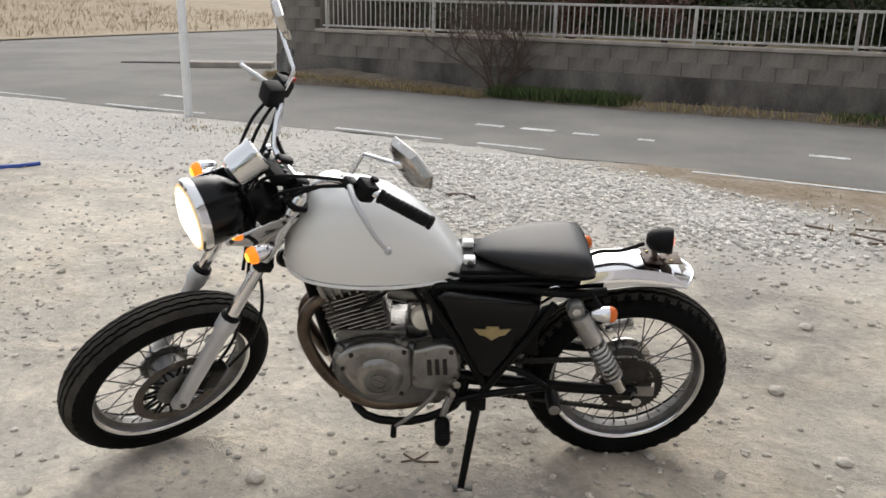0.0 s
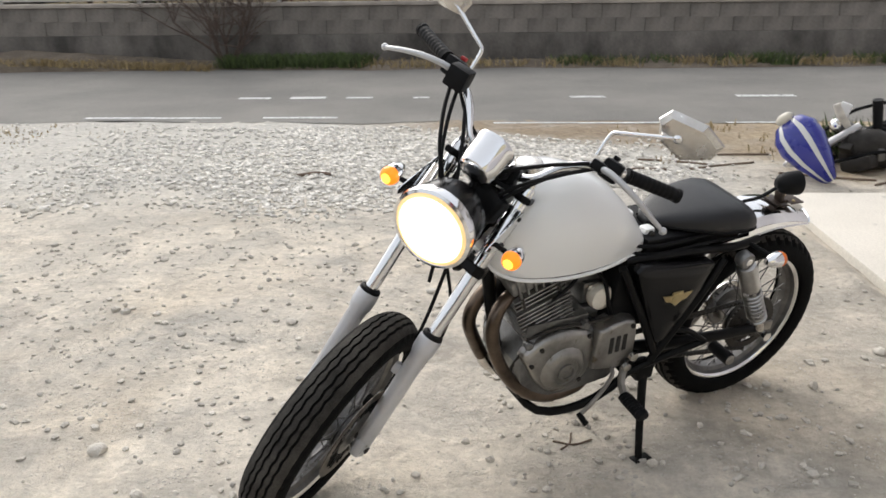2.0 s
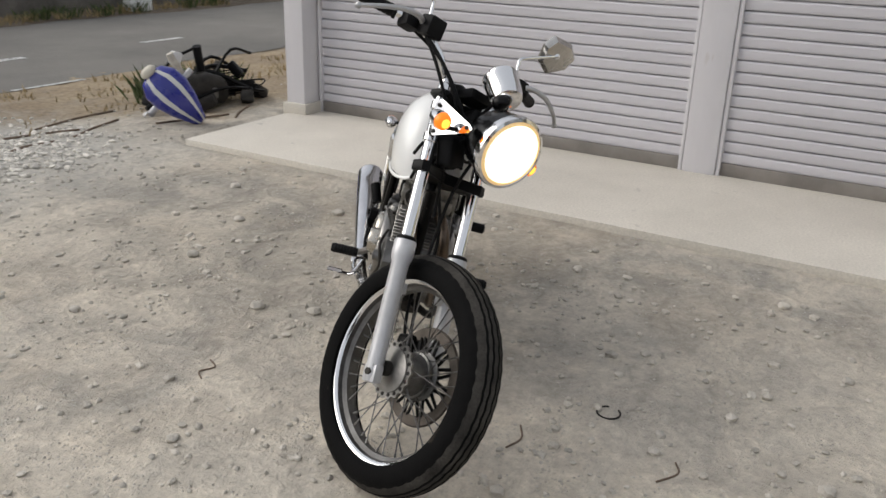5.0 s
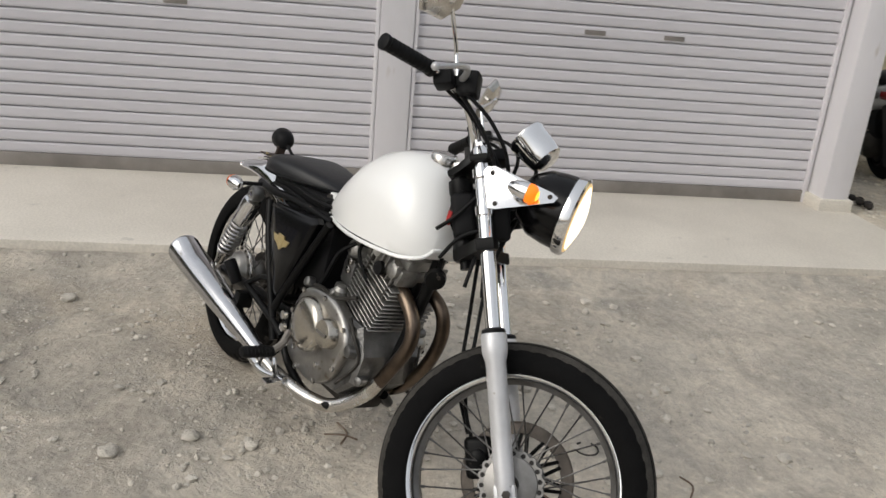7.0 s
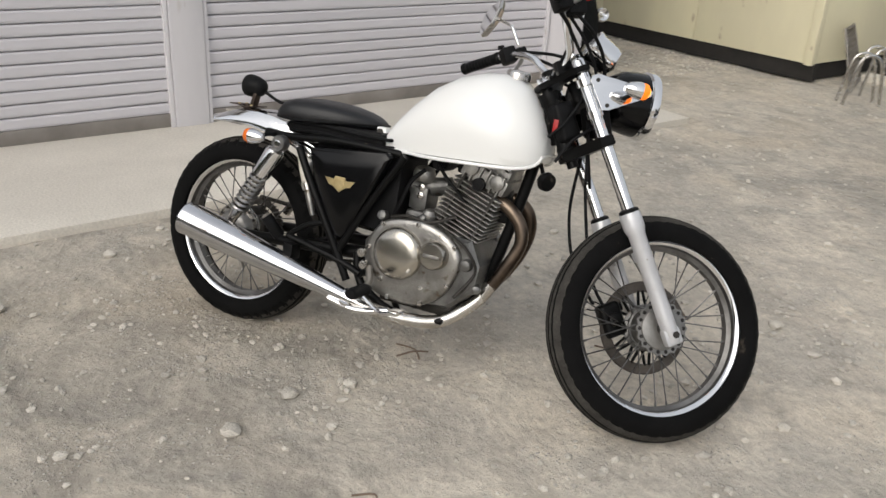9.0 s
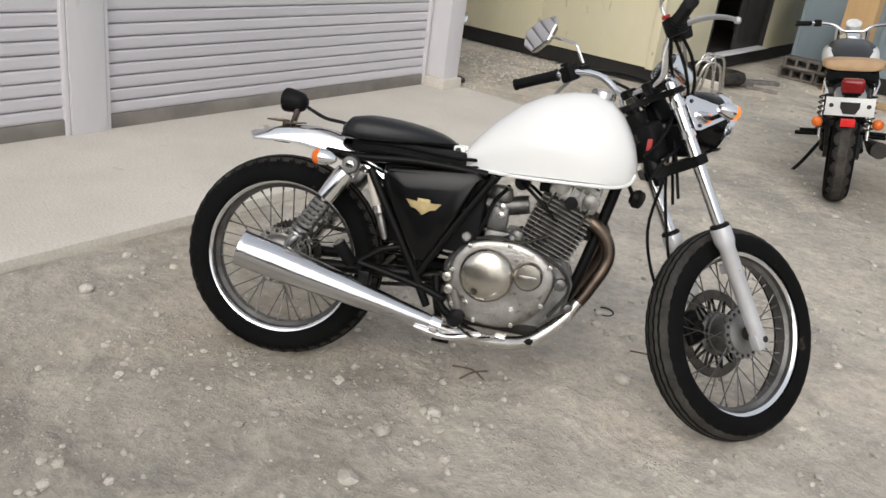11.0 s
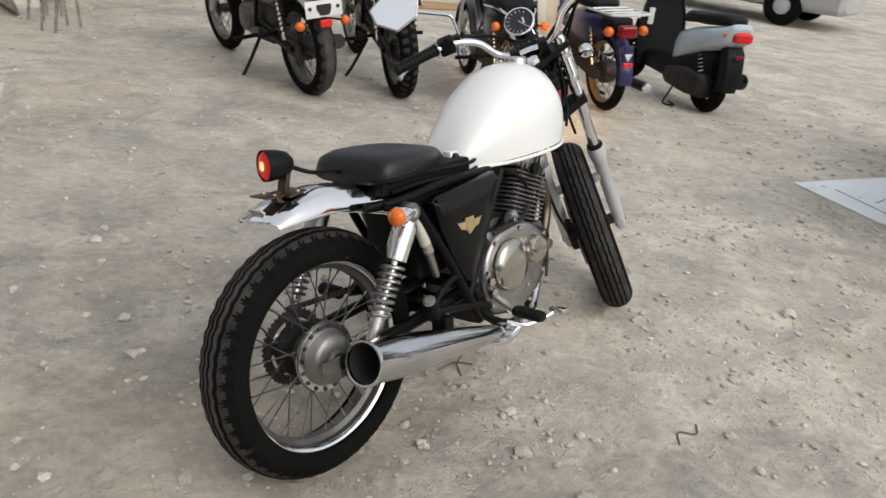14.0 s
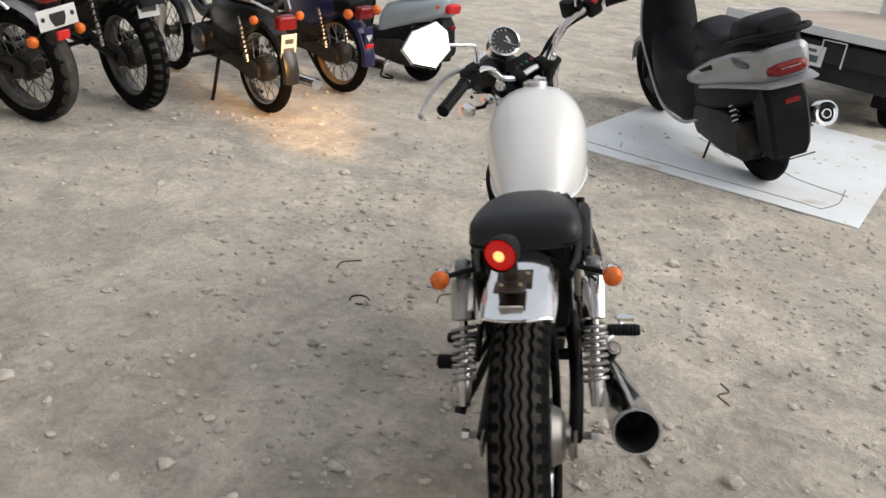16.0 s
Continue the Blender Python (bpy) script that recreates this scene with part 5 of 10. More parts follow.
fin_me = finish(fin_bm, M_fin)
for k in range(12):
    o = new("cooling_fin", fin_me)
    o.parent = eng
    g = 1.0 if k < 9 else 0.92
    o.matrix_basis = TILT @ Matrix.Translation((0, 0, 0.020 + 0.0134 * k)) @ Matrix.Diagonal((g * (0.9 + 0.008 * k), g, 1, 1))
for sx in (1, -1):
    for sy in (1, -1):
        bm = B()
        tube(bm, [TILT @ V(sx * 0.055, sy * 0.074, 0.0), TILT @ V(sx * 0.055, sy * 0.074, 0.19)], 0.006, 8, 1)
        part("stud_boss", bm, M_darkmetal, eng)
bm = B()
box(bm, (0, 0, 0.205), (0.15, 0.145, 0.05), 0.012, TILT)
box(bm, (0.0, 0, 0.240), (0.13, 0.11, 0.045), 0.012, TILT)
part("cylinder_head", bm, M_fin, eng)
for sy in (1, -1):
    for k in range(6):
        bm = B()
        box(bm, (-0.058 + 0.023 * k, sy * 0.074, 0.208), (0.006, 0.016, 0.062), 0.002, TILT)
        part("head_rib", bm, M_fin, eng)
    for k, (sx, z) in enumerate(((-0.05, 0.258), (0.0, 0.266), (0.05, 0.258))):
        bm = B()
        lathe(bm, [(0, 0), (0.010, 0), (0.010, 0.010), (0.006, 0.013), (0, 0.013)], TILT @ frame_to((sx, sy * 0.058, z), (0, sy * 0.7, 0.7)), 6)
        part("head_bolt", bm, M_oldchrome, eng)
for sx in (0.045, -0.045):
    bm = B()
    lathe(bm, [(0, 0), (0.022, 0), (0.022, 0.014), (0.016, 0.018), (0, 0.018)], TILT @ frame_to((sx, -0.07, 0.215), (0, -1, 0)), 18)
    part("tappet_cap", bm, M_fin, eng)
bm = B()
lathe(bm, [(0, 0), (0.019, 0), (0.019, 0.012), (0.0, 0.014)], TILT @ frame_to((0.0, -0.08, 0.185), (0, -1, 0)), 18)
part("plug_cap", bm, M_plastic, eng)
# right-hand clutch cover
bm = B()
o = [(0.545, 0.30), (0.57, 0.262), (0.64, 0.245), (0.73, 0.250), (0.80, 0.30), (0.835, 0.38), (0.83, 0.43), (0.78, 0.475), (0.70, 0.495), (0.60, 0.48), (0.55, 0.43), (0.535, 0.36)]
loft(bm, [[(0.68 + (x - 0.68) * s, y, 0.37 + (z - 0.37) * s) for x, z in rounded_loop(o)] for y, s in ((-0.09, 1.03), (-0.114, 1.03), (-0.121, 1.01), (-0.125, 0.97), (-0.126, 0.88), (-0.1265, 0.6))])
cc = part("clutch_cover", bm, M_case, eng, "", 50)
bm = B()
lathe(bm, [(0.086, 0.0), (0.080, 0.004), (0.077, 0.018), (0.068, 0.026), (0.045, 0.031), (0.0, 0.034)], frame_to((0.646, -0.122, 0.390), (0, -1, 0)), 40)
part("clutch_dome", bm, M_polish, cc, "worn polished round alloy dome")
bm = B()
lathe(bm, [(0.044, 0.0), (0.041, 0.030), (0.036, 0.036), (0.0, 0.038)], frame_to((0.765, -0.120, 0.411), (0, -1, 0)), 32)
part("filter_cover", bm, M_polish, cc)
bm = B()
box(bm, (0.765, -0.159, 0.411), (0.050, 0.003, 0.009), 0.001)
part("plain_label_bar", bm, M_case, cc)
for k, (x, z) in enumerate(((0.56, 0.29), (0.63, 0.252), (0.74, 0.258), (0.815, 0.33), (0.822, 0.445), (0.70, 0.487), (0.585, 0.468), (0.545, 0.39), (0.733, 0.305), (0.60, 0.30))):
    bm = B()
    lathe(bm, [(0, 0), (0.0075, 0), (0.0075, 0.007), (0, 0.008)], frame_to((x, -0.126, z), (0, -1, 0)), 6)
    part("bolt", bm, M_oldchrome, cc)
# left-hand covers
bm = B()
o = [(0.657, 0.345), (0.688, 0.300), (0.757, 0.277), (0.822, 0.320), (0.866, 0.392), (0.880, 0.430), (0.846, 0.460), (0.805, 0.478), (0.74, 0.485), (0.675, 0.468), (0.657, 0.42)]
loft(bm, [[(0.757 + (x - 0.757) * s, y, 0.38 + (z - 0.38) * s) for x, z in rounded_loop(o)] for y, s in ((0.080, 1.04), (0.098, 1.04), (0.108, 1.015), (0.115, 0.96), (0.119, 0.88), (0.121, 0.75), (0.122, 0.5))])
ac = part("alternator_cover", bm, M_case, eng, "smooth rounded alloy cover", 50)
bm = B()
lathe(bm, [(0.078, 0.0), (0.071, 0.006), (0.064, 0.016), (0.054, 0.023), (0.044, 0.026), (0.041, 0.0255), (0.040, 0.0235), (0.0, 0.0240)], frame_to((0.755, 0.114, 0.370), (0, 1, 0)), 44)
part("alternator_dome", bm, M_case, ac)
bm = B()
lathe(bm, [(0.026, 0.0), (0.026, 0.006), (0.022, 0.007), (0.021, 0.003), (0.0, 0.003)], frame_to((0.755, 0.137, 0.370), (0, 1, 0)), 32)
box(bm, (0.755, 0.1405, 0.370), (0.038, 0.003, 0.005), 0.0, Matrix.Translation((0.755, 0, 0.370)) @ Matrix.Rotation(radians(-25), 4, "Y") @ Matrix.Translation((-0.755, 0, -0.370)))
part("inspection_cap", bm, M_case, ac)
bm = B()
o = [(0.528, 0.338), (0.640, 0.338), (0.660, 0.362), (0.657, 0.462), (0.640, 0.478), (0.538, 0.490)]
loft(bm, [[(0.594 + (x - 0.594) * s, y, 0.415 + (z - 0.415) * s) for x, z in rounded_loop(o, 3)] for y, s in ((0.07, 1.0), (0.118, 1.0), (0.126, 0.98), (0.131, 0.93), (0.132, 0.85))])
sc_ = part("sprocket_cover", bm, M_case, eng, "", 50)
for k in range(3):
    bm = B()
    box(bm, (0.564 + 0.0225 * k, 0.1325, 0.420), (0.013, 0.004, 0.056), 0.0015, Matrix.Translation((0.586, 0, 0.42)) @ Matrix.Rotation(radians(4), 4, "Y") @ Matrix.Translation((-0.586, 0, -0.42)))
    part("vent_slot", bm, M_darkbase, sc_, "dark vent slot")
for x, z in ((0.690, 0.312), (0.860, 0.402), (0.835, 0.450), (0.682, 0.462), (0.548, 0.475), (0.540, 0.352)):
    bm = B()
    lathe(bm, [(0, 0), (0.007, 0), (0.007, 0.007), (0, 0.008)], frame_to((x, 0.117 if x > 0.65 else 0.132, z), (0, 1, 0)), 6)
    part("bolt", bm, M_darkmetal, ac)
bm = B()
box(bm, (0.70, -0.005, 0.240), (0.27, 0.12, 0.055), 0.02)
part("sump", bm, M_darkmetal, eng)
# small castings, bolts and lines that break up the engine
for x, y, z, r, h, ax in ((0.86, -0.10, 0.40, 0.026, 0.05, (0, -1, 0)), (0.885, -0.07, 0.33, 0.020, 0.05, (0.4, -1, 0)), (0.57, -0.10, 0.485, 0.022, 0.04, (0, -1, 0.3)), (0.70, -0.09, 0.50, 0.016, 0.05, (0.1, -1, 0.4)),
                          (0.69, 0.08, 0.478, 0.030, 0.04, (0, 1, 0.3)), (0.60, 0.08, 0.468, 0.024, 0.04, (0, 1, 0.2)), (0.86, 0.08, 0.455, 0.018, 0.05, (0.3, 1, 0.2)), (0.700, 0.10, 0.500, 0.014, 0.03, (0, 1, 0))):
    bm = B()
    lathe(bm, [(r * 0.75, 0), (r * 0.7, h * 0.4), (r * 0.62, h * 0.55), (r * 0.4, h * 0.6), (0, h * 0.6)], frame_to((x, y, z), ax), 18)
    part("cast_boss", bm, M_cast, eng)
for pts in (((0.80, -0.10, 0.47), (0.86, -0.115, 0.44), (0.885, -0.10, 0.38), (0.84, -0.125, 0.30)), ((0.60, -0.11, 0.49), (0.66, -0.12, 0.505), (0.73, -0.11, 0.50), (0.80, -0.095, 0.53)),
            ((0.60, 0.10, 0.497), (0.68, 0.105, 0.497), (0.78, 0.10, 0.500), (0.87, 0.09, 0.475)), ((0.88, 0.09, 0.43), (0.90, 0.08, 0.36), (0.87, 0.10, 0.28))):
    bm = B()
    tube(bm, list(pts), 0.005, 7, 4)
    part("oil_line", bm, M_darkmetal, eng)
bm = B()
box(bm, (0.69, 0.0, 0.49), (0.15, 0.12, 0.05), 0.015)
box(bm, (0.775, 0.035, 0.492), (0.20, 0.115, 0.055), 0.012)
part("starter_cover", bm, M_cast, eng)
# brackets and coil between the head and the tank
bm = B()
box(bm, (0.83, 0.0, 0.675), (0.16, 0.05, 0.055), 0.008)
box(bm, (0.90, 0.0, 0.60), (0.05, 0.03, 0.15), 0.006)
part("head_steady", bm, M_frameblack, hero)
bm = B()
lathe(bm, [(0, -0.045), (0.022, -0.045), (0.024, -0.03), (0.024, 0.03), (0.022, 0.045), (0, 0.046)], frame_to((0.70, 0.0, 0.665), (0, 1, 0)), 18)
part("ignition_coil", bm, M_plastic, hero)
for s in (1, -1):
    bm = B()
    tube(bm, [(0.70, s * 0.045, 0.665), (0.74, s * 0.085, 0.64), (0.79, s * 0.09, 0.60), (0.815, s * 0.075, 0.57)], 0.0055, 7, 4)
    part("plug_lead", bm, M_plastic, hero)
    bm = B()
    tube(bm, [(0.66, s * 0.05, 0.64), (0.63, s * 0.075, 0.60), (0.61, s * 0.085, 0.53), (0.585, s * 0.09, 0.47)], 0.0065, 7, 4)
    part("hose", bm, M_plastic, hero)
# carburettor
bm = B()
tube(bm, [(0.73, 0.0, 0.60), (0.66, 0.0, 0.585), (0.56, 0.0, 0.58)], [0.028, 0.03, 0.032], 14, 3)
box(bm, (0.645, 0.0, 0.55), (0.06, 0.09, 0.07), 0.01)
carb = part("carburettor", bm, M_cast, hero, "stained alloy carburettor")
bm = B()
lathe(bm, [(0, 0), (0.030, 0), (0.034, 0.006), (0.034, 0.022), (0.028, 0.036), (0.0, 0.040)], frame_to((0.645, -0.02, 0.605), (0.1, -0.15, 1)), 24)
part("diaphragm_cover", bm, M_fin, carb)
bm = B()
lathe(bm, [(0, 0), (0.026, 0), (0.028, 0.010), (0.028, 0.035), (0.014, 0.048), (0, 0.05)], frame_to((0.645, -0.01, 0.535), (0, 0, -1)), 20)
part("float_bowl", bm, M_fin, carb)
for y, z in ((-0.05, 0.56), (-0.048, 0.585), (0.05, 0.57)):
    bm = B()
    lathe(bm, [(0, 0), (0.011, 0), (0.011, 0.012), (0.006, 0.014), (0, 0.014)], frame_to((0.655, y * 0.8, z), (0, y, 0)), 8)
    part("union_bolt", bm, M_oldchrome, carb)
bm = B()
lathe(bm, [(0, 0), (0.036, 0), (0.040, 0.012), (0.036, 0.030), (0.02, 0.036), (0, 0.037)], frame_to((0.625, 0.045, 0.545), (0, 1, 0)), 24)
part("carburettor_cap", bm, M_paleplastic, hero, "pale corroded carburettor cap")
for s in (1, -1):
    bm = B()
    tube(bm, [(0.72, s * 0.06, 0.52), (0.66, s * 0.085, 0.49), (0.60, s * 0.07, 0.46), (0.56, s * 0.05, 0.50)], 0.006, 7, 4)
    part("hose", bm, M_plastic, hero)
bm = B()
lathe(bm, [(0, -0.02), (0.020, -0.02), (0.020, 0.05), (0.012, 0.06), (0, 0.06)], frame_to((0.70, -0.085, 0.475), (0.3, -0.2, 1)), 16)
part("starter_nose", bm, M_fin, eng)

# exhaust
bm = B()
tube(bm, [(0.865, -0.03, 0.60), (0.93, -0.035, 0.578), (0.975, -0.03, 0.53), (0.982, -0.03, 0.47), (0.945, -0.04, 0.385), (0.92, -0.045, 0.34)], 0.0195, 16, 5)
ex = part("exhaust_pipe", bm, M_header, hero, "header pipe stained brown by heat")
bm = B()
tube(bm, [(0.922, -0.045, 0.345), (0.885, -0.055, 0.285), (0.80, -0.09, 0.212), (0.70, -0.13, 0.200), (0.60, -0.16, 0.212), (0.49, -0.182, 0.238)], 0.0198, 16, 5)
part("lower_pipe", bm, M_oldchrome, ex, "bright chrome lower run of the pipe")
bm = B()
tube(bm, [(0.865, 0.03, 0.60), (0.925, 0.048, 0.592), (0.962, 0.066, 0.558), (0.972, 0.078, 0.500), (0.950, 0.084, 0.425), (0.905, 0.088, 0.348), (0.842, 0.088, 0.283), (0.762, 0.086, 0.245), (0.665, 0.080, 0.246), (0.60, 0.04, 0.235)], 0.0190, 14, 5)
part("left_header", bm, M_header, hero, "second header pipe stained brown, running under the engine")
a, b = V(0.53, -0.176, 0.230), V(-0.055, -0.238, 0.363)
L = (b - a).length
bm = B()
lathe(bm, [(0.021, 0), (0.023, 0.03), (0.027, 0.08), (0.040, 0.26), (0.0495, 0.42), (0.052, 0.50), (0.052, L - 0.012), (0.054, L - 0.006), (0.053, L), (0.048, L), (0.0478, L - 0.012)], frame_to(a, b - a), 44)
mf = part("muffler", bm, M_pipechrome, hero, "long tapered chrome megaphone muffler")
bm = B()
lathe(bm, [(0.012, L - 0.112), (0.013, L - 0.095), (0.010, L - 0.095), (0.009, L - 0.11)], frame_to(a, b - a), 20)
lathe(bm, [(0.0, L - 0.12), (0.044, L - 0.118), (0.0475, L - 0.008)], frame_to(a, b - a), 40)
part("baffle", bm, M_darkbase, mf, "near-black muffler mouth")
bm = B()
lathe(bm, [(0.022, -0.012), (0.0265, -0.012), (0.0265, 0.02), (0.022, 0.02)], frame_to(a, b - a), 24)
box(bm, (0, -0.028, 0.004), (0.014, 0.012, 0.026), 0.003, frame_to(a, b - a))
part("clamp", bm, M_chrome, mf)
bm = B()
tube(bm, [(0.66, -0.168, 0.222), (0.56, -0.19, 0.205), (0.47, -0.20, 0.222)], 0.011, 10, 4)
part("heat_shield", bm, M_chrome, mf)
bm = B()
box(bm, (0.30, -0.165, 0.325), (0.035, 0.05, 0.05), 0.006)
part("muffler_bracket", bm, M_frameblack, hero)

# pegs, levers, stand
for s, x, z in ((1, 0.57, 0.27), (-1, 0.588, 0.278)):
    bm = B()
    lathe(bm, [(0, 0), (0.017, 0), (0.018, 0.004), (0.018, 0.088), (0.015, 0.094), (0, 0.095)], frame_to((x, s * 0.188, z), (0, s, -0.02)) @ Matrix.Diagonal((1.15, 0.85, 1, 1)), 14)
    pg = part("footpeg", bm, M_plastic, hero, "black ribbed rubber footpeg")
    for k in range(7):
        bm = B()
        lathe(bm, [(0.0175, 0.010 + 0.011 * k), (0.0195, 0.012 + 0.011 * k), (0.0195, 0.016 + 0.011 * k), (0.0175, 0.018 + 0.011 * k)], frame_to((x, s * 0.188, z), (0, s, -0.02)) @ Matrix.Diagonal((1.15, 0.85, 1, 1)), 14)
        part("rib", bm, M_plastic, pg)
    bm = B()
    tube(bm, [(x - 0.03, s * 0.13, z + 0.05), (x - 0.01, s * 0.155, z + 0.02), (x, s * 0.19, z)], 0.011, 8, 3)
    part("peg_arm", bm, M_metaljunk, pg, "bare metal peg arm")
for s in (1, -1):
    bm = B()
    PM = frame_to((0.258, s * 0.175, 0.362), (0, s, 0.02) if s > 0 else (-0.50, -0.28, 0.72))
    lathe(bm, [(0, 0), (0.017, 0), (0.019, 0.004), (0.019, 0.075), (0, 0.08)], PM, 14)
    pp_ = part("passenger_peg", bm, M_plastic, hero, "black rubber passenger peg")
    bm = B()
    lathe(bm, [(0, 0.0805), (0.011, 0.0805), (0.012, 0.078), (0.0165, 0.076)], PM, 16)
    part("end_cap", bm, M_metaljunk, pp_, "grey worn end cap")
bm = B()
tube(bm, [(0.585, 0.125, 0.335), (0.604, 0.158, 0.326), (0.66, 0.175, 0.275), (0.711, 0.182, 0.236)], 0.0062, 8, 3)
sl_ = part("shift_lever", bm, M_metaljunk, hero)
bm = B()
tube(bm, [(0.711, 0.178, 0.236), (0.711, 0.215, 0.231)], 0.009, 8, 1)
part("shift_rubber", bm, M_plastic, sl_)
bm = B()
tube(bm, [(0.57, -0.165, 0.245), (0.64, -0.19, 0.218), (0.69, -0.225, 0.235), (0.715, -0.235, 0.245)], 0.007, 8, 3)
box(bm, (0.72, -0.245, 0.25), (0.03, 0.05, 0.012), 0.003)
part("brake_pedal", bm, M_chrome, hero, "chrome brake pedal")
bm = B()
tube(bm, [(0.465, 0.135, 0.285), (0.478, 0.165, 0.225), (0.492, 0.20, 0.15), (0.510, 0.246, 0.062)], [0.014, 0.013, 0.012, 0.011], 10, 3)
st = part("side_stand", bm, M_frameblack, hero, "black steel side stand planted in the dirt")
bm = B()
box(bm, (0.505, 0.252, 0.060), (0.06, 0.035, 0.008), 0.002, Matrix.Translation((0.505, 0.252, 0.060)) @ Matrix.Rotation(radians(12.78), 4, "X") @ Matrix.Translation((-0.505, -0.252, -0.060)))
part("stand_foot", bm, M_frameblack, st)
bm = B()
box(bm, (0.47, 0.125, 0.295), (0.06, 0.05, 0.05), 0.008)
part("stand_bracket", bm, M_frameblack, hero)
for x, y, z in ((0.545, 0.14, 0.335), (0.53, 0.142, 0.37), (0.545, -0.142, 0.335), (0.535, -0.142, 0.37)):
    bm = B()
    lathe(bm, [(0, 0), (0.015, 0), (0.013, 0.010), (0, 0.012)], frame_to((x, y, z), (0, y, 0)), 12)
    part("pivot_bolt", bm, M_oldchrome, hero)

# tank
xs_t = [0.512, 0.520, 0.535, 0.56, 0.60, 0.66, 0.73, 0.80, 0.86, 0.91, 0.95, 0.98, 1.0, 1.010, 1.013]
top = np.interp(xs_t, [0.512, 0.520, 0.54, 0.575, 0.62, 0.66, 0.71, 0.755, 0.83, 0.88, 0.93, 0.97, 1.0, 1.013], [0.712, 0.728, 0.765, 0.808, 0.855, 0.888, 0.920, 0.938, 0.953, 0.950, 0.928, 0.885, 0.825, 0.785])
bot = np.interp(xs_t, [0.512, 0.55, 0.7, 0.8, 0.9, 0.97, 1.0, 1.013], [0.690, 0.684, 0.686, 0.692, 0.697, 0.702, 0.716, 0.740])
wid = np.interp(xs_t, [0.512, 0.54, 0.58, 0.65, 0.73, 0.80, 0.88, 0.94, 0.98, 1.0, 1.013], [0.066, 0.082, 0.098, 0.121, 0.140, 0.149, 0.147, 0.131, 0.106, 0.083, 0.058])
rings = []
for x, zt, zb, w in zip(xs_t, top, bot, wid):
    ring = []
    zm = zb + 0.36 * (zt - zb)
    for k in range(40):
        a = 2 * math.pi * k / 40
        c, s = math.cos(a), math.sin(a)
        if s >= 0:
            y = w * math.copysign(abs(c) ** 0.82, c)
            z = zm + (zt - zm) * s ** 0.92
        else:
            q = min(1.0, (1 - abs(c)) / 0.45)
            y = math.copysign(w * (1 - 0.07 * q * q) if q < 1 else 0.93 * w * abs(c) / 0.55, c)
            z = zm - (zm - zb) * q
        ring.append((x, y, z))
    rings.append(ring)
bm = B()
loft(bm, rings)
tank = part("fuel_tank", bm, M_tank, hero, "glossy pearl white teardrop fuel tank", 60)
bm = B()
one = [(x, w * 0.95, z) for x, z, w in zip(xs_t, bot, wid)]
tube(bm, [one[-1], (1.014, 0, bot[-1])][::-1] + [(x, y, z) for x, y, z in one[::-1][1:]] + [(0.511, 0, bot[0])] + [(x, -y, z) for x, y, z in one] + [(1.014, 0, bot[-1])], 0.0052, 8, 2)
part("seam_lip", bm, M_tank, tank)
bm = B()
lathe(bm, [(0.036, -0.012), (0.036, 0.004), (0.033, 0.010), (0.030, 0.012), (0.012, 0.013), (0.0, 0.013)], frame_to((0.885, 0.0, 0.952), (0.08, 0, 1)), 32)
part("filler_cap", bm, M_oldchrome, tank, "round chrome filler cap")
bm = B()
box(bm, (1.034, -0.058, 0.832), (0.014, 0.004, 0.034), 0.001)
part("warning_sticker", bm, M_redplastic, hero, "small red sticker on the headstock")

# seat
xs_s = [0.156, 0.163, 0.18, 0.216, 0.274, 0.34, 0.40, 0.44, 0.47, 0.485]
st_t = np.interp(xs_s, [0.156, 0.163, 0.18, 0.216, 0.27, 0.34, 0.40, 0.44, 0.47, 0.485], [0.733, 0.757, 0.777, 0.785, 0.785, 0.781, 0.772, 0.763, 0.752, 0.742])
st_b = np.interp(xs_s, [0.142, 0.2, 0.3, 0.4, 0.485], [0.712, 0.708, 0.712, 0.722, 0.728])
st_w = np.interp(xs_s, [0.156, 0.163, 0.18, 0.216, 0.30, 0.36, 0.42, 0.46, 0.485], [0.09, 0.117, 0.128, 0.132, 0.122, 0.106, 0.078, 0.050, 0.022])
rings = []
for x, zt, zb, w in zip(xs_s, st_t, st_b, st_w):
    ring = []
    for k in range(28):
        a = 2 * math.pi * k / 28
        c, s = math.cos(a), math.sin(a)
        y = w * math.copysign(abs(c) ** 0.5, c)
        z = zb + (zt - zb) * (0.35 + 0.65 * s ** 0.6 if s >= 0 else 0.35 * (1 - abs(s) ** 0.5))
        ring.append((x, y, z))
    rings.append(ring)
bm = B()
loft(bm, rings)
seat = part("seat", bm, M_seat, hero, "black vinyl solo seat with dusty top", 60)
bm = B()
for s in (1, -1):
    tube(bm, [(x, s * w * 0.985, z + 0.012) for x, z, w in zip(xs_s, st_b, st_w)], 0.0035, 6, 2)
part("piping", bm, M_plastic, seat)

# rear fender, tail lamp, flashers
rings = []
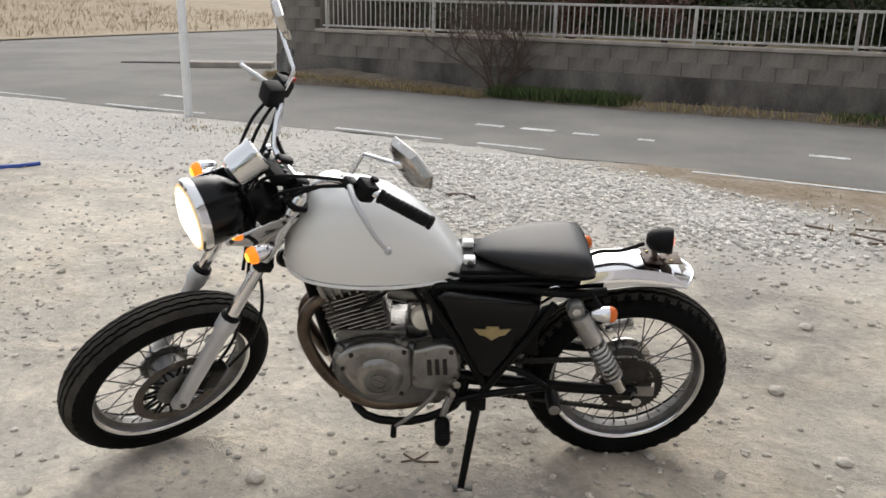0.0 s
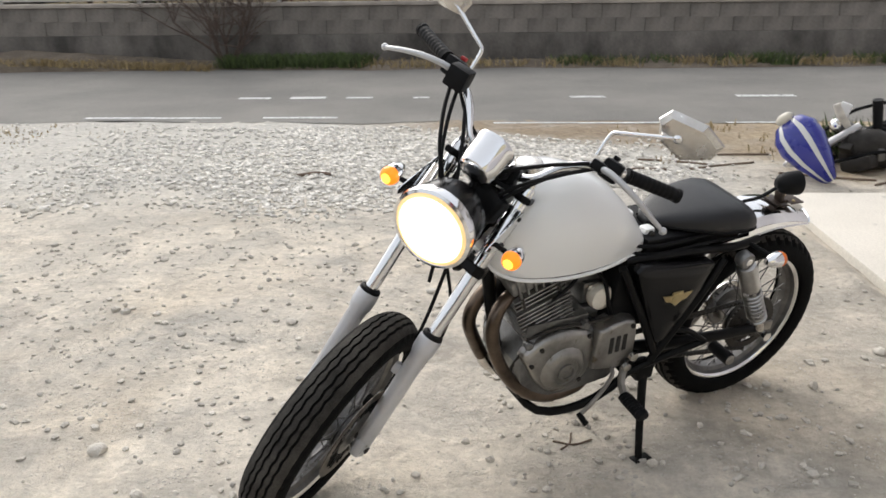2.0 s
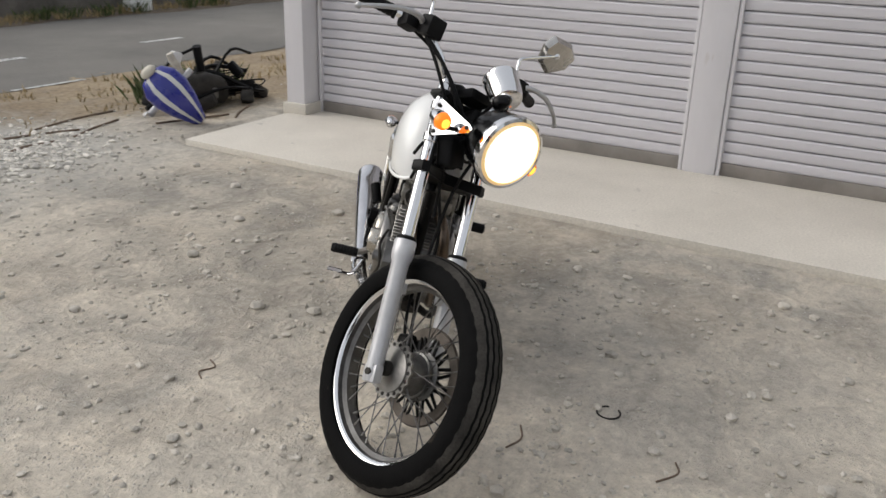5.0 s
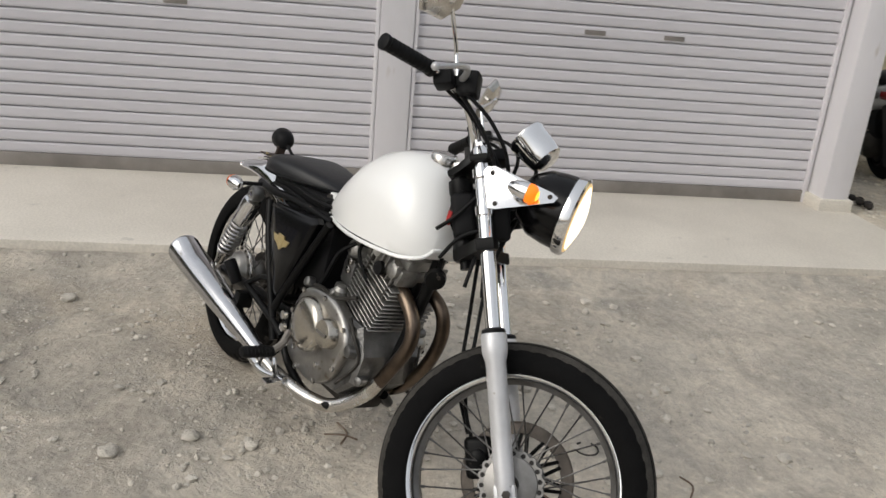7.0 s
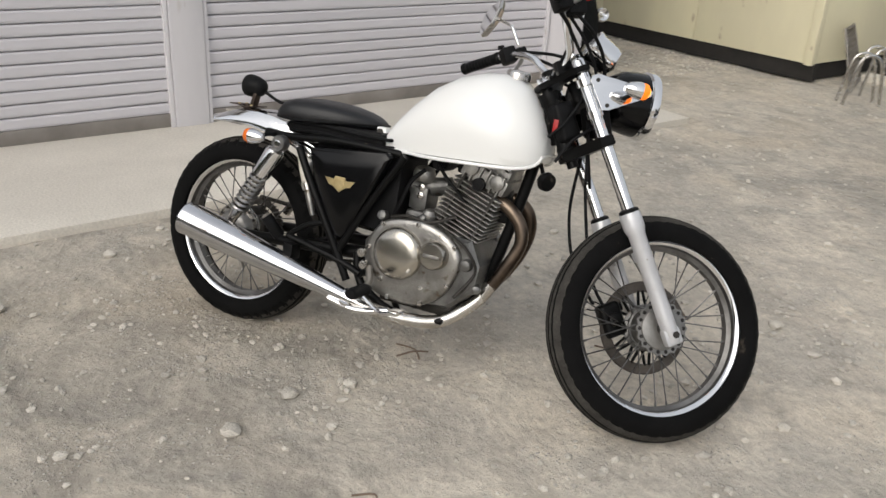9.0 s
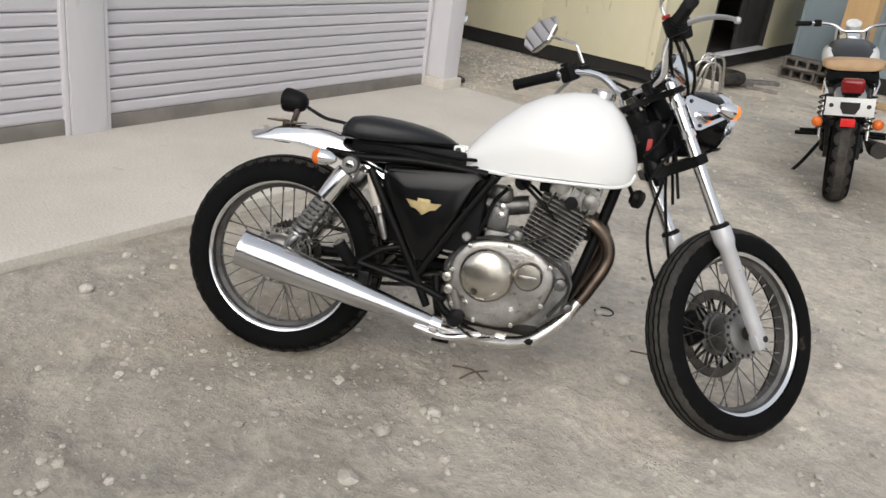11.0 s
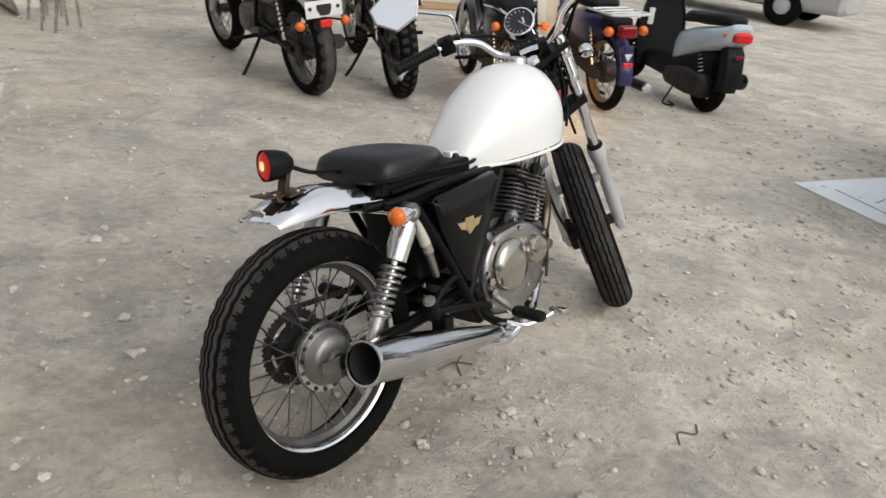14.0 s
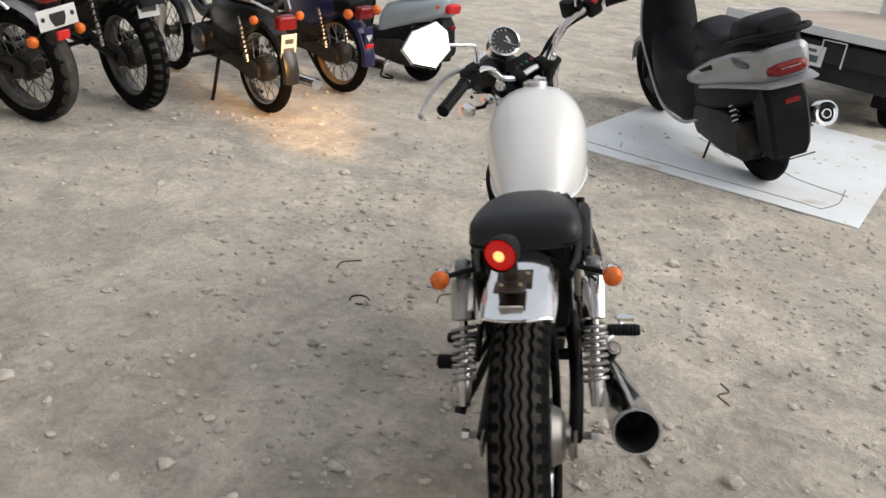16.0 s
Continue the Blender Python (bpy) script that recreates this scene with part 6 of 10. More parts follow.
for x in np.linspace(0.30, -0.145, 34):
    top = np.interp(x, [-0.145, -0.11, -0.057, -0.004, 0.05, 0.105, 0.15, 0.22, 0.30], [0.680, 0.693, 0.7105, 0.7205, 0.7255, 0.7215, 0.713, 0.690, 0.645])
    edge = np.interp(x, [-0.145, -0.078, -0.025, 0.03, 0.064, 0.11, 0.20, 0.30], [0.664, 0.668, 0.671, 0.671, 0.666, 0.658, 0.634, 0.594])
    tip = max(0.0, -x / 0.145) ** 2
    hw = 0.078 - 0.004 * tip
    sect = [(-1.0, 1.0), (-1.0, 0.8), (-0.95, 0.48), (-0.8, 0.17), (-0.45, 0.03), (0.0, 0.0), (0.45, 0.03), (0.8, 0.17), (0.95, 0.48), (1.0, 0.8), (1.0, 1.0)]
    outer = [V(x + 0.03 * tip * u * u, u * hw, top - (top - edge) * v) for u, v in sect]
    rings.append(outer + [V(q.x, q.y * 0.965, q.z - 0.003) for q in outer[::-1]])
bm = B()
loft(bm, rings)
fend = part("rear_fender", bm, M_chrome, hero, "short chrome rear fender", 30)
bm = B()
tube(bm, [rings[-1][k] for k in range(11)], 0.0035, 6, 2)
part("fender_bead", bm, M_chrome, fend)
for k in (0, 10):
    bm = B()
    tube(bm, [r[k] for r in rings[4:]], 0.0030, 6, 1)
    part("fender_bead", bm, M_chrome, fend)
A = frame_to((-0.005, 0.018, 0.787), (-1, 0.22, 0.03))
bm = B()
lathe(bm, [(0, -0.012), (0.016, -0.010), (0.028, 0.002), (0.0345, 0.026), (0.0370, 0.052), (0.0365, 0.060), (0.0345, 0.060), (0.0335, 0.046), (0, 0.044)], A, 32)
tl = part("tail_lamp", bm, M_plastic, hero, "small round black tail lamp lit red")
bm = B()
lathe(bm, [(0.0332, 0.0465), (0.0332, 0.055), (0.029, 0.060), (0.016, 0.063), (0.0, 0.064)], A, 28)
part("lens", bm, M_red_on, tl, "glowing red lens")
bm = B()
lathe(bm, [(0.0125, 0.0628), (0.009, 0.0645), (0, 0.0652)], A, 20)
part("bulb_glow", bm, M_redbulb, tl)
bm = B()
box(bm, (-0.023, 0.014, 0.745), (0.012, 0.030, 0.062), 0.002, Matrix.Translation((-0.023, 0, 0.745)) @ Matrix.Rotation(radians(14), 4, "Y") @ Matrix.Translation((0.023, 0, -0.745)))
box(bm, (-0.020, 0.006, 0.7225), (0.052, 0.075, 0.005), 0.002, Matrix.Translation((-0.02, 0, 0.7225)) @ Matrix.Rotation(radians(-8), 4, "Y") @ Matrix.Translation((0.02, 0, -0.7225)))
box(bm, (-0.076, 0.012, 0.724), (0.050, 0.066, 0.004), 0.0015)
box(bm, (-0.050, 0.012, 0.718), (0.016, 0.026, 0.022), 0.002)
lb = part("lamp_bracket", bm, M_rust, tl, "rusty brown lamp bracket")
for x, y in ((-0.070, 0.032), (-0.070, -0.008), (-0.012, -0.020)):
    bm = B()
    lathe(bm, [(0, 0), (0.0055, 0), (0.0045, 0.004), (0, 0.005)], frame_to((x, y, 0.7255), (0, 0, 1)), 8)
    part("screw", bm, M_gold, lb)
bm = B()
box(bm, (-0.112, 0.01, 0.696), (0.004, 0.050, 0.014), 0.001, Matrix.Translation((-0.112, 0, 0.696)) @ Matrix.Rotation(radians(-50), 4, "Y") @ Matrix.Translation((0.112, 0, -0.696)))
part("plate_light", bm, M_creampart, tl)
bm = B()
box(bm, (-0.035, -0.055, 0.672), (0.05, 0.02, 0.016), 0.004)
part("wiring_clip", bm, M_plastic, fend)
bm = B()
tube(bm, [(0.19, 0.03, 0.715), (0.14, 0.02, 0.745), (0.07, 0.02, 0.752), (0.01, 0.02, 0.775)], 0.0055, 8, 4)
part("lamp_cable", bm, M_plastic, tl)


M_amberbulb = glowing("amber_bulb", (1.0, 0.55, 0.06), 1.3)


def flasher(parent, base, tip, axis, lens_mat, label):
    """A bullet indicator on a stem: base and tip of the stem, the way that its lens looks."""
    bm = B()
    bar(bm, base, tip, 0.0065)
    f = part("flasher", bm, M_plastic, parent, label)
    A = frame_to(tip, axis)
    bm = B()
    lathe(bm, [(0, -0.042), (0.009, -0.040), (0.017, -0.028), (0.0225, -0.008), (0.0235, 0.006), (0.021, 0.007), (0, 0.007)], A, 24)
    part("chrome_shell", bm, M_chrome, f)
    bm = B()
    lathe(bm, [(0.0225, 0.006), (0.0225, 0.014), (0.020, 0.022), (0.012, 0.028), (0, 0.030)], A, 24)
    part("lens", bm, lens_mat, f, "orange lens")
    if lens_mat is M_amber_on:
        bm = B()
        lathe(bm, [(0.0125, 0.0285), (0.008, 0.0312), (0, 0.0325)], A, 20)
        part("bulb_glow", bm, M_amberbulb, f)


for s in (1, -1):
    flasher(hero, (0.17, s * 0.10, 0.668), (0.137, s * 0.198, 0.654), (-1, 0, 0), M_amber, "chrome bullet rear indicator, unlit")

# fork, front wheel and brake
fork = part("fork", lathe(B(), [(0, 0.17), (0.016, 0.17), (0.016, 0.43), (0, 0.43)], FORK, 16), M_frameblack, hero, "telescopic fork turned to the left")
FX = 0.068
for s in (1, -1):
    G = FORK @ Matrix.Translation((FX, s * 0.098, 0))
    bm = B()
    lathe(bm, [(0, -0.370), (0.018, -0.370), (0.0215, -0.355), (0.0225, -0.29), (0.0235, -0.06), (0.0285, -0.045), (0.0295, -0.035), (0.0295, -0.004), (0.0275, 0.002), (0.02, 0.004), (0, 0.004)], G, 28)
    leg = part("fork_leg", bm, M_leg, fork, "silver painted lower fork leg")
    bm = B()
    lathe(bm, [(0.021, 0.0), (0.028, 0.002), (0.027, 0.010), (0.020, 0.014)], G, 24)
    part("dust_seal", bm, M_plastic, leg)
    bm = B()
    lathe(bm, [(0, 0.0), (0.0180, 0.0), (0.0180, 0.435), (0.014, 0.442), (0, 0.444)], G, 24)
    part("fork_tube", bm, M_chrome, fork, "bright chrome fork tube")
    bm = B()
    box(bm, (0.0, 0.0, -0.350), (0.05, 0.030, 0.05), 0.010, G)
    part("axle_lug", bm, M_leg, leg)
    bm = B()
    lathe(bm, [(0, 0), (0.010, 0), (0.010, 0.010), (0, 0.011)], G @ frame_to((0.004, s * 0.014, -0.347), (0, s, 0)), 6)
    part("axle_bolt", bm, M_darkmetal, leg)
    bm = B()
    box(bm, (-0.005, -s * 0.026, -0.12), (0.022, 0.030, 0.03), 0.006, G)
    part("brace_lug", bm, M_leg, leg)
    # headlight ear
    bm = B()
    o = [(0.002, 0.375), (0.012, 0.385), (0.03, 0.384), (0.155, 0.305), (0.166, 0.292), (0.155, 0.282), (0.02, 0.282), (0.004, 0.288)]
    plate(bm, o, 0.003, FORK @ Matrix(((1, 0, 0, FX + 0.006), (0, 0, 1, s * 0.121), (0, 1, 0, 0), (0, 0, 0, 1))), 0.001)
    ear = part("headlight_ear", bm, M_chrome, fork, "chrome triangular headlight bracket")
    for x, z in ((0.022, 0.368), (0.022, 0.295), (0.148, 0.296)):
        bm = B()
        lathe(bm, [(0, 0), (0.006, 0), (0.005, 0.004), (0, 0.005)], FORK @ frame_to((FX + 0.006 + x, s * 0.1225, z), (0, s, 0)), 10)
        part("rivet", bm, M_darkmetal, ear)
    for z in (0.285, 0.375):
        bm = B()
        lathe(bm, [(0.018, -0.01), (0.023, -0.01), (0.023, 0.01), (0.018, 0.01)], G @ Matrix.Translation((0, 0, z)), 20)
        part("ear_clamp", bm, M_chrome, ear)
    flasher(fork, FORK @ V(0.150, s * 0.12, 0.300), FORK @ V(0.172, s * 0.172, 0.302), (FORK.to_3x3() @ V(0.87, 0, -0.49)), M_amber_on, "chrome bullet front indicator glowing amber")
for z, h, nm in ((0.205, 0.030, "lower_yoke"), (0.411, 0.018, "top_yoke")):
    bm = B()
    o = [(0.045, -0.122), (FX + 0.018, -0.122), (FX + 0.026, -0.10), (FX + 0.005, -0.06), (FX - 0.02, 0.0), (FX + 0.005, 0.06), (FX + 0.026, 0.10), (FX + 0.018, 0.122), (0.045, 0.122), (0.01, 0.05), (-0.028, 0.02), (-0.028, -0.02), (0.01, -0.05)]
    plate(bm, o, h, FORK @ Matrix.Translation((0, 0, z)), 0.006)
    part(nm, bm, M_frameblack, fork)
for s in (1, -1):
    bm = B()
    lathe(bm, [(0, 0.418), (0.014, 0.418), (0.013, 0.45), (0.008, 0.455), (0, 0.455)], FORK @ Matrix.Translation((FX, s * 0.098, 0)), 6)
    part("fork_cap", bm, M_chrome, fork)
bm = B()
lathe(bm, [(0, 0.42), (0.022, 0.42), (0.020, 0.435), (0, 0.44)], FORK, 6)
part("stem_nut", bm, M_chrome, fork)
fw, FA = wheel(fork, "front_wheel", FORK @ Matrix.Translation((0.074, 0, -0.330)), 0.3187, 0.246, 0.0565, "rib", "black ribbed front tyre with dusty tread", hub_r=0.062, hub_w=0.040, hubmat=M_cast)
WM = FORK @ Matrix.Translation((0.074, 0, -0.330))
fw.parent = hero
bm = B()
lathe(bm, [(0.131, -0.0022), (0.133, 0.0), (0.131, 0.0022), (0.104, 0.0022), (0.104, -0.0022), (0.135, -0.0022)], WM @ Matrix.Translation((0, 0.066, 0)) @ Matrix.Rotation(math.pi / 2, 4, "X"), 48)
dsc = part("brake_disc", bm, M_disc, fw, "brown-grey drilled brake disc")
for k in range(12):
    a = 2 * math.pi * k / 12
    for d in (0.2, -0.2):
        bm = B()
        tube(bm, [WM @ V(0.05 * math.cos(a), 0.062, 0.05 * math.sin(a)), WM @ V(0.108 * math.cos(a + d), 0.066, 0.108 * math.sin(a + d))], 0.0048, 6, 1)
        part("carrier_arm", bm, M_frameblack, dsc)
bm = B()
lathe(bm, [(0.0, -0.012), (0.030, -0.012), (0.064, -0.006), (0.068, 0.006), (0.057, 0.012), (0.054, 0.090), (0.040, 0.096), (0.0, 0.096)], WM @ Matrix.Translation((0, 0.062, 0)) @ Matrix.Rotation(math.pi / 2, 4, "X"), 32)
part("disc_carrier", bm, M_cast, dsc, "dark cast hub body")
bm = B()
H2 = WM @ Matrix.Rotation(math.pi / 2, 4, "X")
plate(bm, [((0.074 + 0.003 * math.cos(18 * a)) * math.cos(a), (0.074 + 0.003 * math.cos(18 * a)) * math.sin(a)) for a in np.linspace(0, 2 * math.pi, 108, endpoint=False)], 0.007, H2 @ Matrix.Translation((0, 0, 0.042)))
lathe(bm, [(0.062, 0.042), (0.060, 0.050), (0.040, 0.056), (0.0, 0.058)], H2, 36)
fl_hub = part("hub_flange", bm, M_drum, fw, "scalloped grey alloy hub flange")
for ring_r, hole_r, count in ((0.066, 0.0055, 18),):
    bm = B()
    lathe(bm, [(0, 0), (hole_r, 0), (hole_r, 0.0012), (0, 0.0012)], Matrix(), 10)
    hole_me = finish(bm, M_darkbase)
    for k in range(count):
        a = 2 * math.pi * k / count
        o = new("hole", hole_me)
        o.parent = fl_hub
        o.matrix_basis = H2 @ Matrix.Translation((ring_r * math.cos(a), ring_r * math.sin(a), 0.0455))
bm = B()
tube(bm, [WM @ V(0, -0.115, 0), WM @ V(0, 0.115, 0)], 0.0085, 12, 1)
lathe(bm, [(0, 0.058), (0.020, 0.058), (0.020, 0.078), (0, 0.078)], H2, 20)
part("front_axle", bm, M_darkmetal, fw)
bm = B()
CM = FORK @ Matrix.Translation((0.074, 0, 0))
box(bm, (-0.086, 0.070, -0.275), (0.066, 0.048, 0.100), 0.016, CM, 3)
box(bm, (-0.060, 0.080, -0.247), (0.045, 0.026, 0.032), 0.008, CM)
lathe(bm, [(0, 0), (0.020, 0), (0.020, 0.018), (0.014, 0.022), (0, 0.022)], CM @ frame_to((-0.086, 0.048, -0.275), (0, -1, 0)), 20)
part("brake_caliper", bm, M_frameblack, fork, "black brake caliper")

for c, sz, rz in (((0.005, 0.0, 0.30), (0.06, 0.10, 0.11), 0.1), ((0.10, 0.03, 0.36), (0.06, 0.10, 0.07), -0.2), ((0.09, -0.04, 0.27), (0.05, 0.08, 0.09), 0.3)):
    bm = B()
    box(bm, (0, 0, 0), sz, 0.015, FORK @ Matrix.Translation(c) @ Matrix.Rotation(rz, 4, "Z") @ Matrix.Rotation(rz, 4, "X"), 3)
    part("wiring_loom", bm, M_plastic, fork, "black taped wiring loom")

# headlight
HA = FORK @ frame_to((0.268, 0, 0.272), (0.87, 0, -0.49))
bm = B()
lathe(bm, [(0, -0.145), (0.03, -0.142), (0.06, -0.125), (0.083, -0.09), (0.090, -0.05), (0.092, -0.012), (0.088, -0.012), (0, -0.03)], HA, 40)
hl = part("headlight", bm, M_black, hero, "round headlight in a black bucket, shining warm white")
bm = B()
lathe(bm, [(0.0905, -0.022), (0.098, -0.018), (0.100, -0.006), (0.098, 0.004), (0.090, 0.008), (0.086, 0.004), (0.086, -0.006)], HA, 48)
part("chrome_rim", bm, M_chrome, hl)
bm = B()
lathe(bm, [(0.0865, 0.002), (0.078, 0.010), (0.055, 0.018), (0.03, 0.022), (0.0, 0.023)], HA, 44)
part("lens", bm, M_head_on, hl, "brightly lit domed lens")
bm = B()
lathe(bm, [(0.046, 0.0205), (0.03, 0.0238), (0.0, 0.0248)], HA, 36)
part("bulb_glow", bm, glowing("headlight_bulb", (1.0, 0.93, 0.76), 1.1, base=(0.9, 0.85, 0.7)), hl)
bm = B()
lathe(bm, [(0.089, 0.005), (0.086, 0.009), (0.081, 0.0105), (0.081, 0.0075)], HA, 44)
part("lens_edge", bm, M_headring, hl)
beam = new("headlight_beam", bpy.data.lights.new("headlight_beam", "SPOT"))
beam.parent = hl
beam.data.energy = 310
beam.data.color = (1.0, 0.50, 0.12)
beam.data.spot_size = radians(27)
beam.data.spot_blend = 1.0
beam.data.shadow_soft_size = 0.06
eye = HERO @ (HA @ V(0, 0, 0.045))
beam.matrix_basis = HERO.inverted() @ look(eye, (-1.22, 0.05, 0.0))

# speedometer
SA = FORK @ frame_to((0.200, 0, 0.442), (-0.55, 0, 0.83)) @ Matrix.Scale(1.12, 4)
bm = B()
lathe(bm, [(0, -0.035), (0.024, -0.034), (0.037, -0.024), (0.041, -0.008), (0.0425, 0.035), (0.045, 0.040), (0.045, 0.048), (0.040, 0.050), (0.040, 0.044), (0.0, 0.044)], SA, 36)
sp = part("speedometer", bm, M_chrome, hero, "chrome cup speedometer with black dial")
bm = B()
lathe(bm, [(0.040, 0.0445), (0.0, 0.0450)], SA, 32)
part("dial", bm, M_dial, sp, "black dial with pale ticks")
for k in range(13):
    a = radians(-130 + 260 * k / 12)
    bm = B()
    box(bm, (0, 0.033, 0.0465), (0.0016, 0.007, 0.0008), 0, SA @ Matrix.Rotation(a, 4, "Z"))
    part("tick", bm, M_white, sp)
bm = B()
box(bm, (0, 0.012, 0.0480), (0.0018, 0.030, 0.0008), 0, SA @ Matrix.Rotation(radians(125), 4, "Z"))
part("needle", bm, M_white, sp)
bm = B()
box(bm, (0, -0.012, 0.0465), (0.020, 0.006, 0.0008), 0, SA)
part("odometer_window", bm, M_white, sp)
bm = B()
box(bm, (0.085, 0.0, 0.437), (0.07, 0.085, 0.03), 0.008, FORK)
pod = part("warning_lamp_pod", bm, M_plastic, hero)
for k, y in enumerate((-0.028, -0.009, 0.01, 0.028)):
    bm = B()
    lathe(bm, [(0, 0), (0.006, 0), (0.005, 0.003), (0, 0.004)], FORK @ Matrix.Translation((0.075, y, 0.452)), 12)
    part("warning_lamp", bm, (M_redlens, M_greenlens, M_dial, M_dial)[k], pod)

# handlebar and controls
half = [(0.045, 0.0, 0.442), (0.045, 0.05, 0.442), (0.056, 0.095, 0.462), (0.053, 0.135, 0.520), (0.036, 0.185, 0.556), (0.008, 0.24, 0.577), (-0.035, 0.31, 0.590), (-0.080, 0.385, 0.603)]
bm = B()
tube(bm, [FORK @ V(x, -y, z) for x, y, z in half[:0:-1]] + [FORK @ V(*p) for p in half], 0.011, 14, 4)
hb = part("handlebar", bm, M_chrome, hero, "raised chrome handlebar")
for s in (1, -1):
    bm = B()
    box(bm, (0.045, s * 0.045, 0.436), (0.045, 0.032, 0.05), 0.008, FORK)
    part("bar_clamp", bm, M_frameblack, hb)
    a, b = FORK @ V(-0.004, s * 0.262, 0.581), FORK @ V(-0.080, s * 0.387, 0.6035)
    A = frame_to(a, b - a)
    L = (b - a).length
    bm = B()
    prof = [(0, -0.002), (0.019, -0.002), (0.019, 0.006), (0.0165, 0.008)]
    for k in range(9):
        z = 0.012 + (L - 0.03) * k / 9
        prof += [(0.0163, z), (0.0172, z + 0.003), (0.0172, z + 0.008), (0.0163, z + 0.010)]
    prof += [(0.0165, L - 0.012), (0.0185, L - 0.010), (0.0185, L - 0.002), (0.014, L), (0, L)]
    lathe(bm, prof, A, 18)
    part("grip", bm, M_plastic, hb, "black rubber grip")
    bm = B()
    box(bm, (0.016, s * 0.228, 0.572), (0.045, 0.05, 0.05), 0.010, FORK)
    sw = part("switch_box", bm, M_plastic, hb)
    bm = B()
    box(bm, (0.0, s * 0.222, 0.602), (0.018, 0.016, 0.010), 0.003, FORK)
    part("switch", bm, M_redplastic if s < 0 else M_plastic, sw)
    bm = B()
    tube(bm, [FORK @ V(*p) for p in ((0.050, s * 0.205, 0.566), (0.070, s * 0.240, 0.568), (0.078, s * 0.290, 0.560), (0.066, s * 0.340, 0.545), (0.052, s * 0.375, 0.532), (0.034, s * 0.400, 0.524))], [0.0085, 0.0078, 0.0072, 0.0065, 0.006, 0.0055], 10, 4)
    ball(bm, FORK @ V(0.032, s * 0.403, 0.523), 0.0095, 10)
    part("lever", bm, M_alu, hb, "silver control lever with ball end")
    bm = B()
    box(bm, (0.045, s * 0.200, 0.566), (0.035, 0.035, 0.026), 0.007, FORK)
    part("lever_perch", bm, M_frameblack, hb)
    # mirror
    bm = B()
    tube(bm, [FORK @ V(*p) for p in ((0.040, s * 0.182, 0.585), (0.040, s * 0.182, 0.630), (0.041, s * 0.186, 0.646), (0.044, s * 0.200, 0.655), (0.051, s * 0.256, 0.683), (0.058, s * 0.312, 0.712))], 0.0052, 10, 3)
    ball(bm, FORK @ V(0.058, s * 0.314, 0.713), 0.0125, 12)
    mr = part("mirror", bm, M_chrome, hero, "chrome angular rear-view mirror on a thin stem")
    ny = HERO.to_3x3().inverted() @ (V(0.45, 0.78, 0.43) if s > 0 else V(0.78, 0.60, 0.30))
    MM = frame_to(FORK @ V(0.040, s * 0.330, 0.724), ny, FORK.to_3x3() @ V(0, s, 0))
    flip = 1 if (MM.to_3x3() @ V(0, 1, 0)).z > 0 else -1
    o = [(-0.066, 0.012), (-0.052, 0.046), (0.020, 0.052), (0.066, 0.026), (0.060, -0.018), (0.012, -0.056), (-0.048, -0.034)]
    o = [(x * 1.14, y * flip * 1.08) for x, y in o]
    bm = B()
    loft(bm, [[(x * k, y * k, z) for x, y in o] for k, z in ((0.55, -0.022), (0.85, -0.016), (1.0, -0.004), (1.02, 0.002), (0.97, 0.005), (0.94, 0.003))], True, True, MM)
    part("mirror_shell", bm, M_oldchrome, mr, "", 25)
    bm = B()
    plate(bm, [(x * 0.945, y * 0.945) for x, y in o], 0.002, MM @ Matrix.Translation((0, 0, 0.0045)))
    part("mirror_glass", bm, M_mirror, mr)
bm = B()
box(bm, (0, 0, 0), (0.050, 0.055, 0.055), 0.007, FORK @ Matrix.Translation((0.066, -0.188, 0.562)) @ Matrix.Rotation(0.25, 4, "Y"))
part("brake_reservoir", bm, M_plastic, hb, "square black brake fluid reservoir")

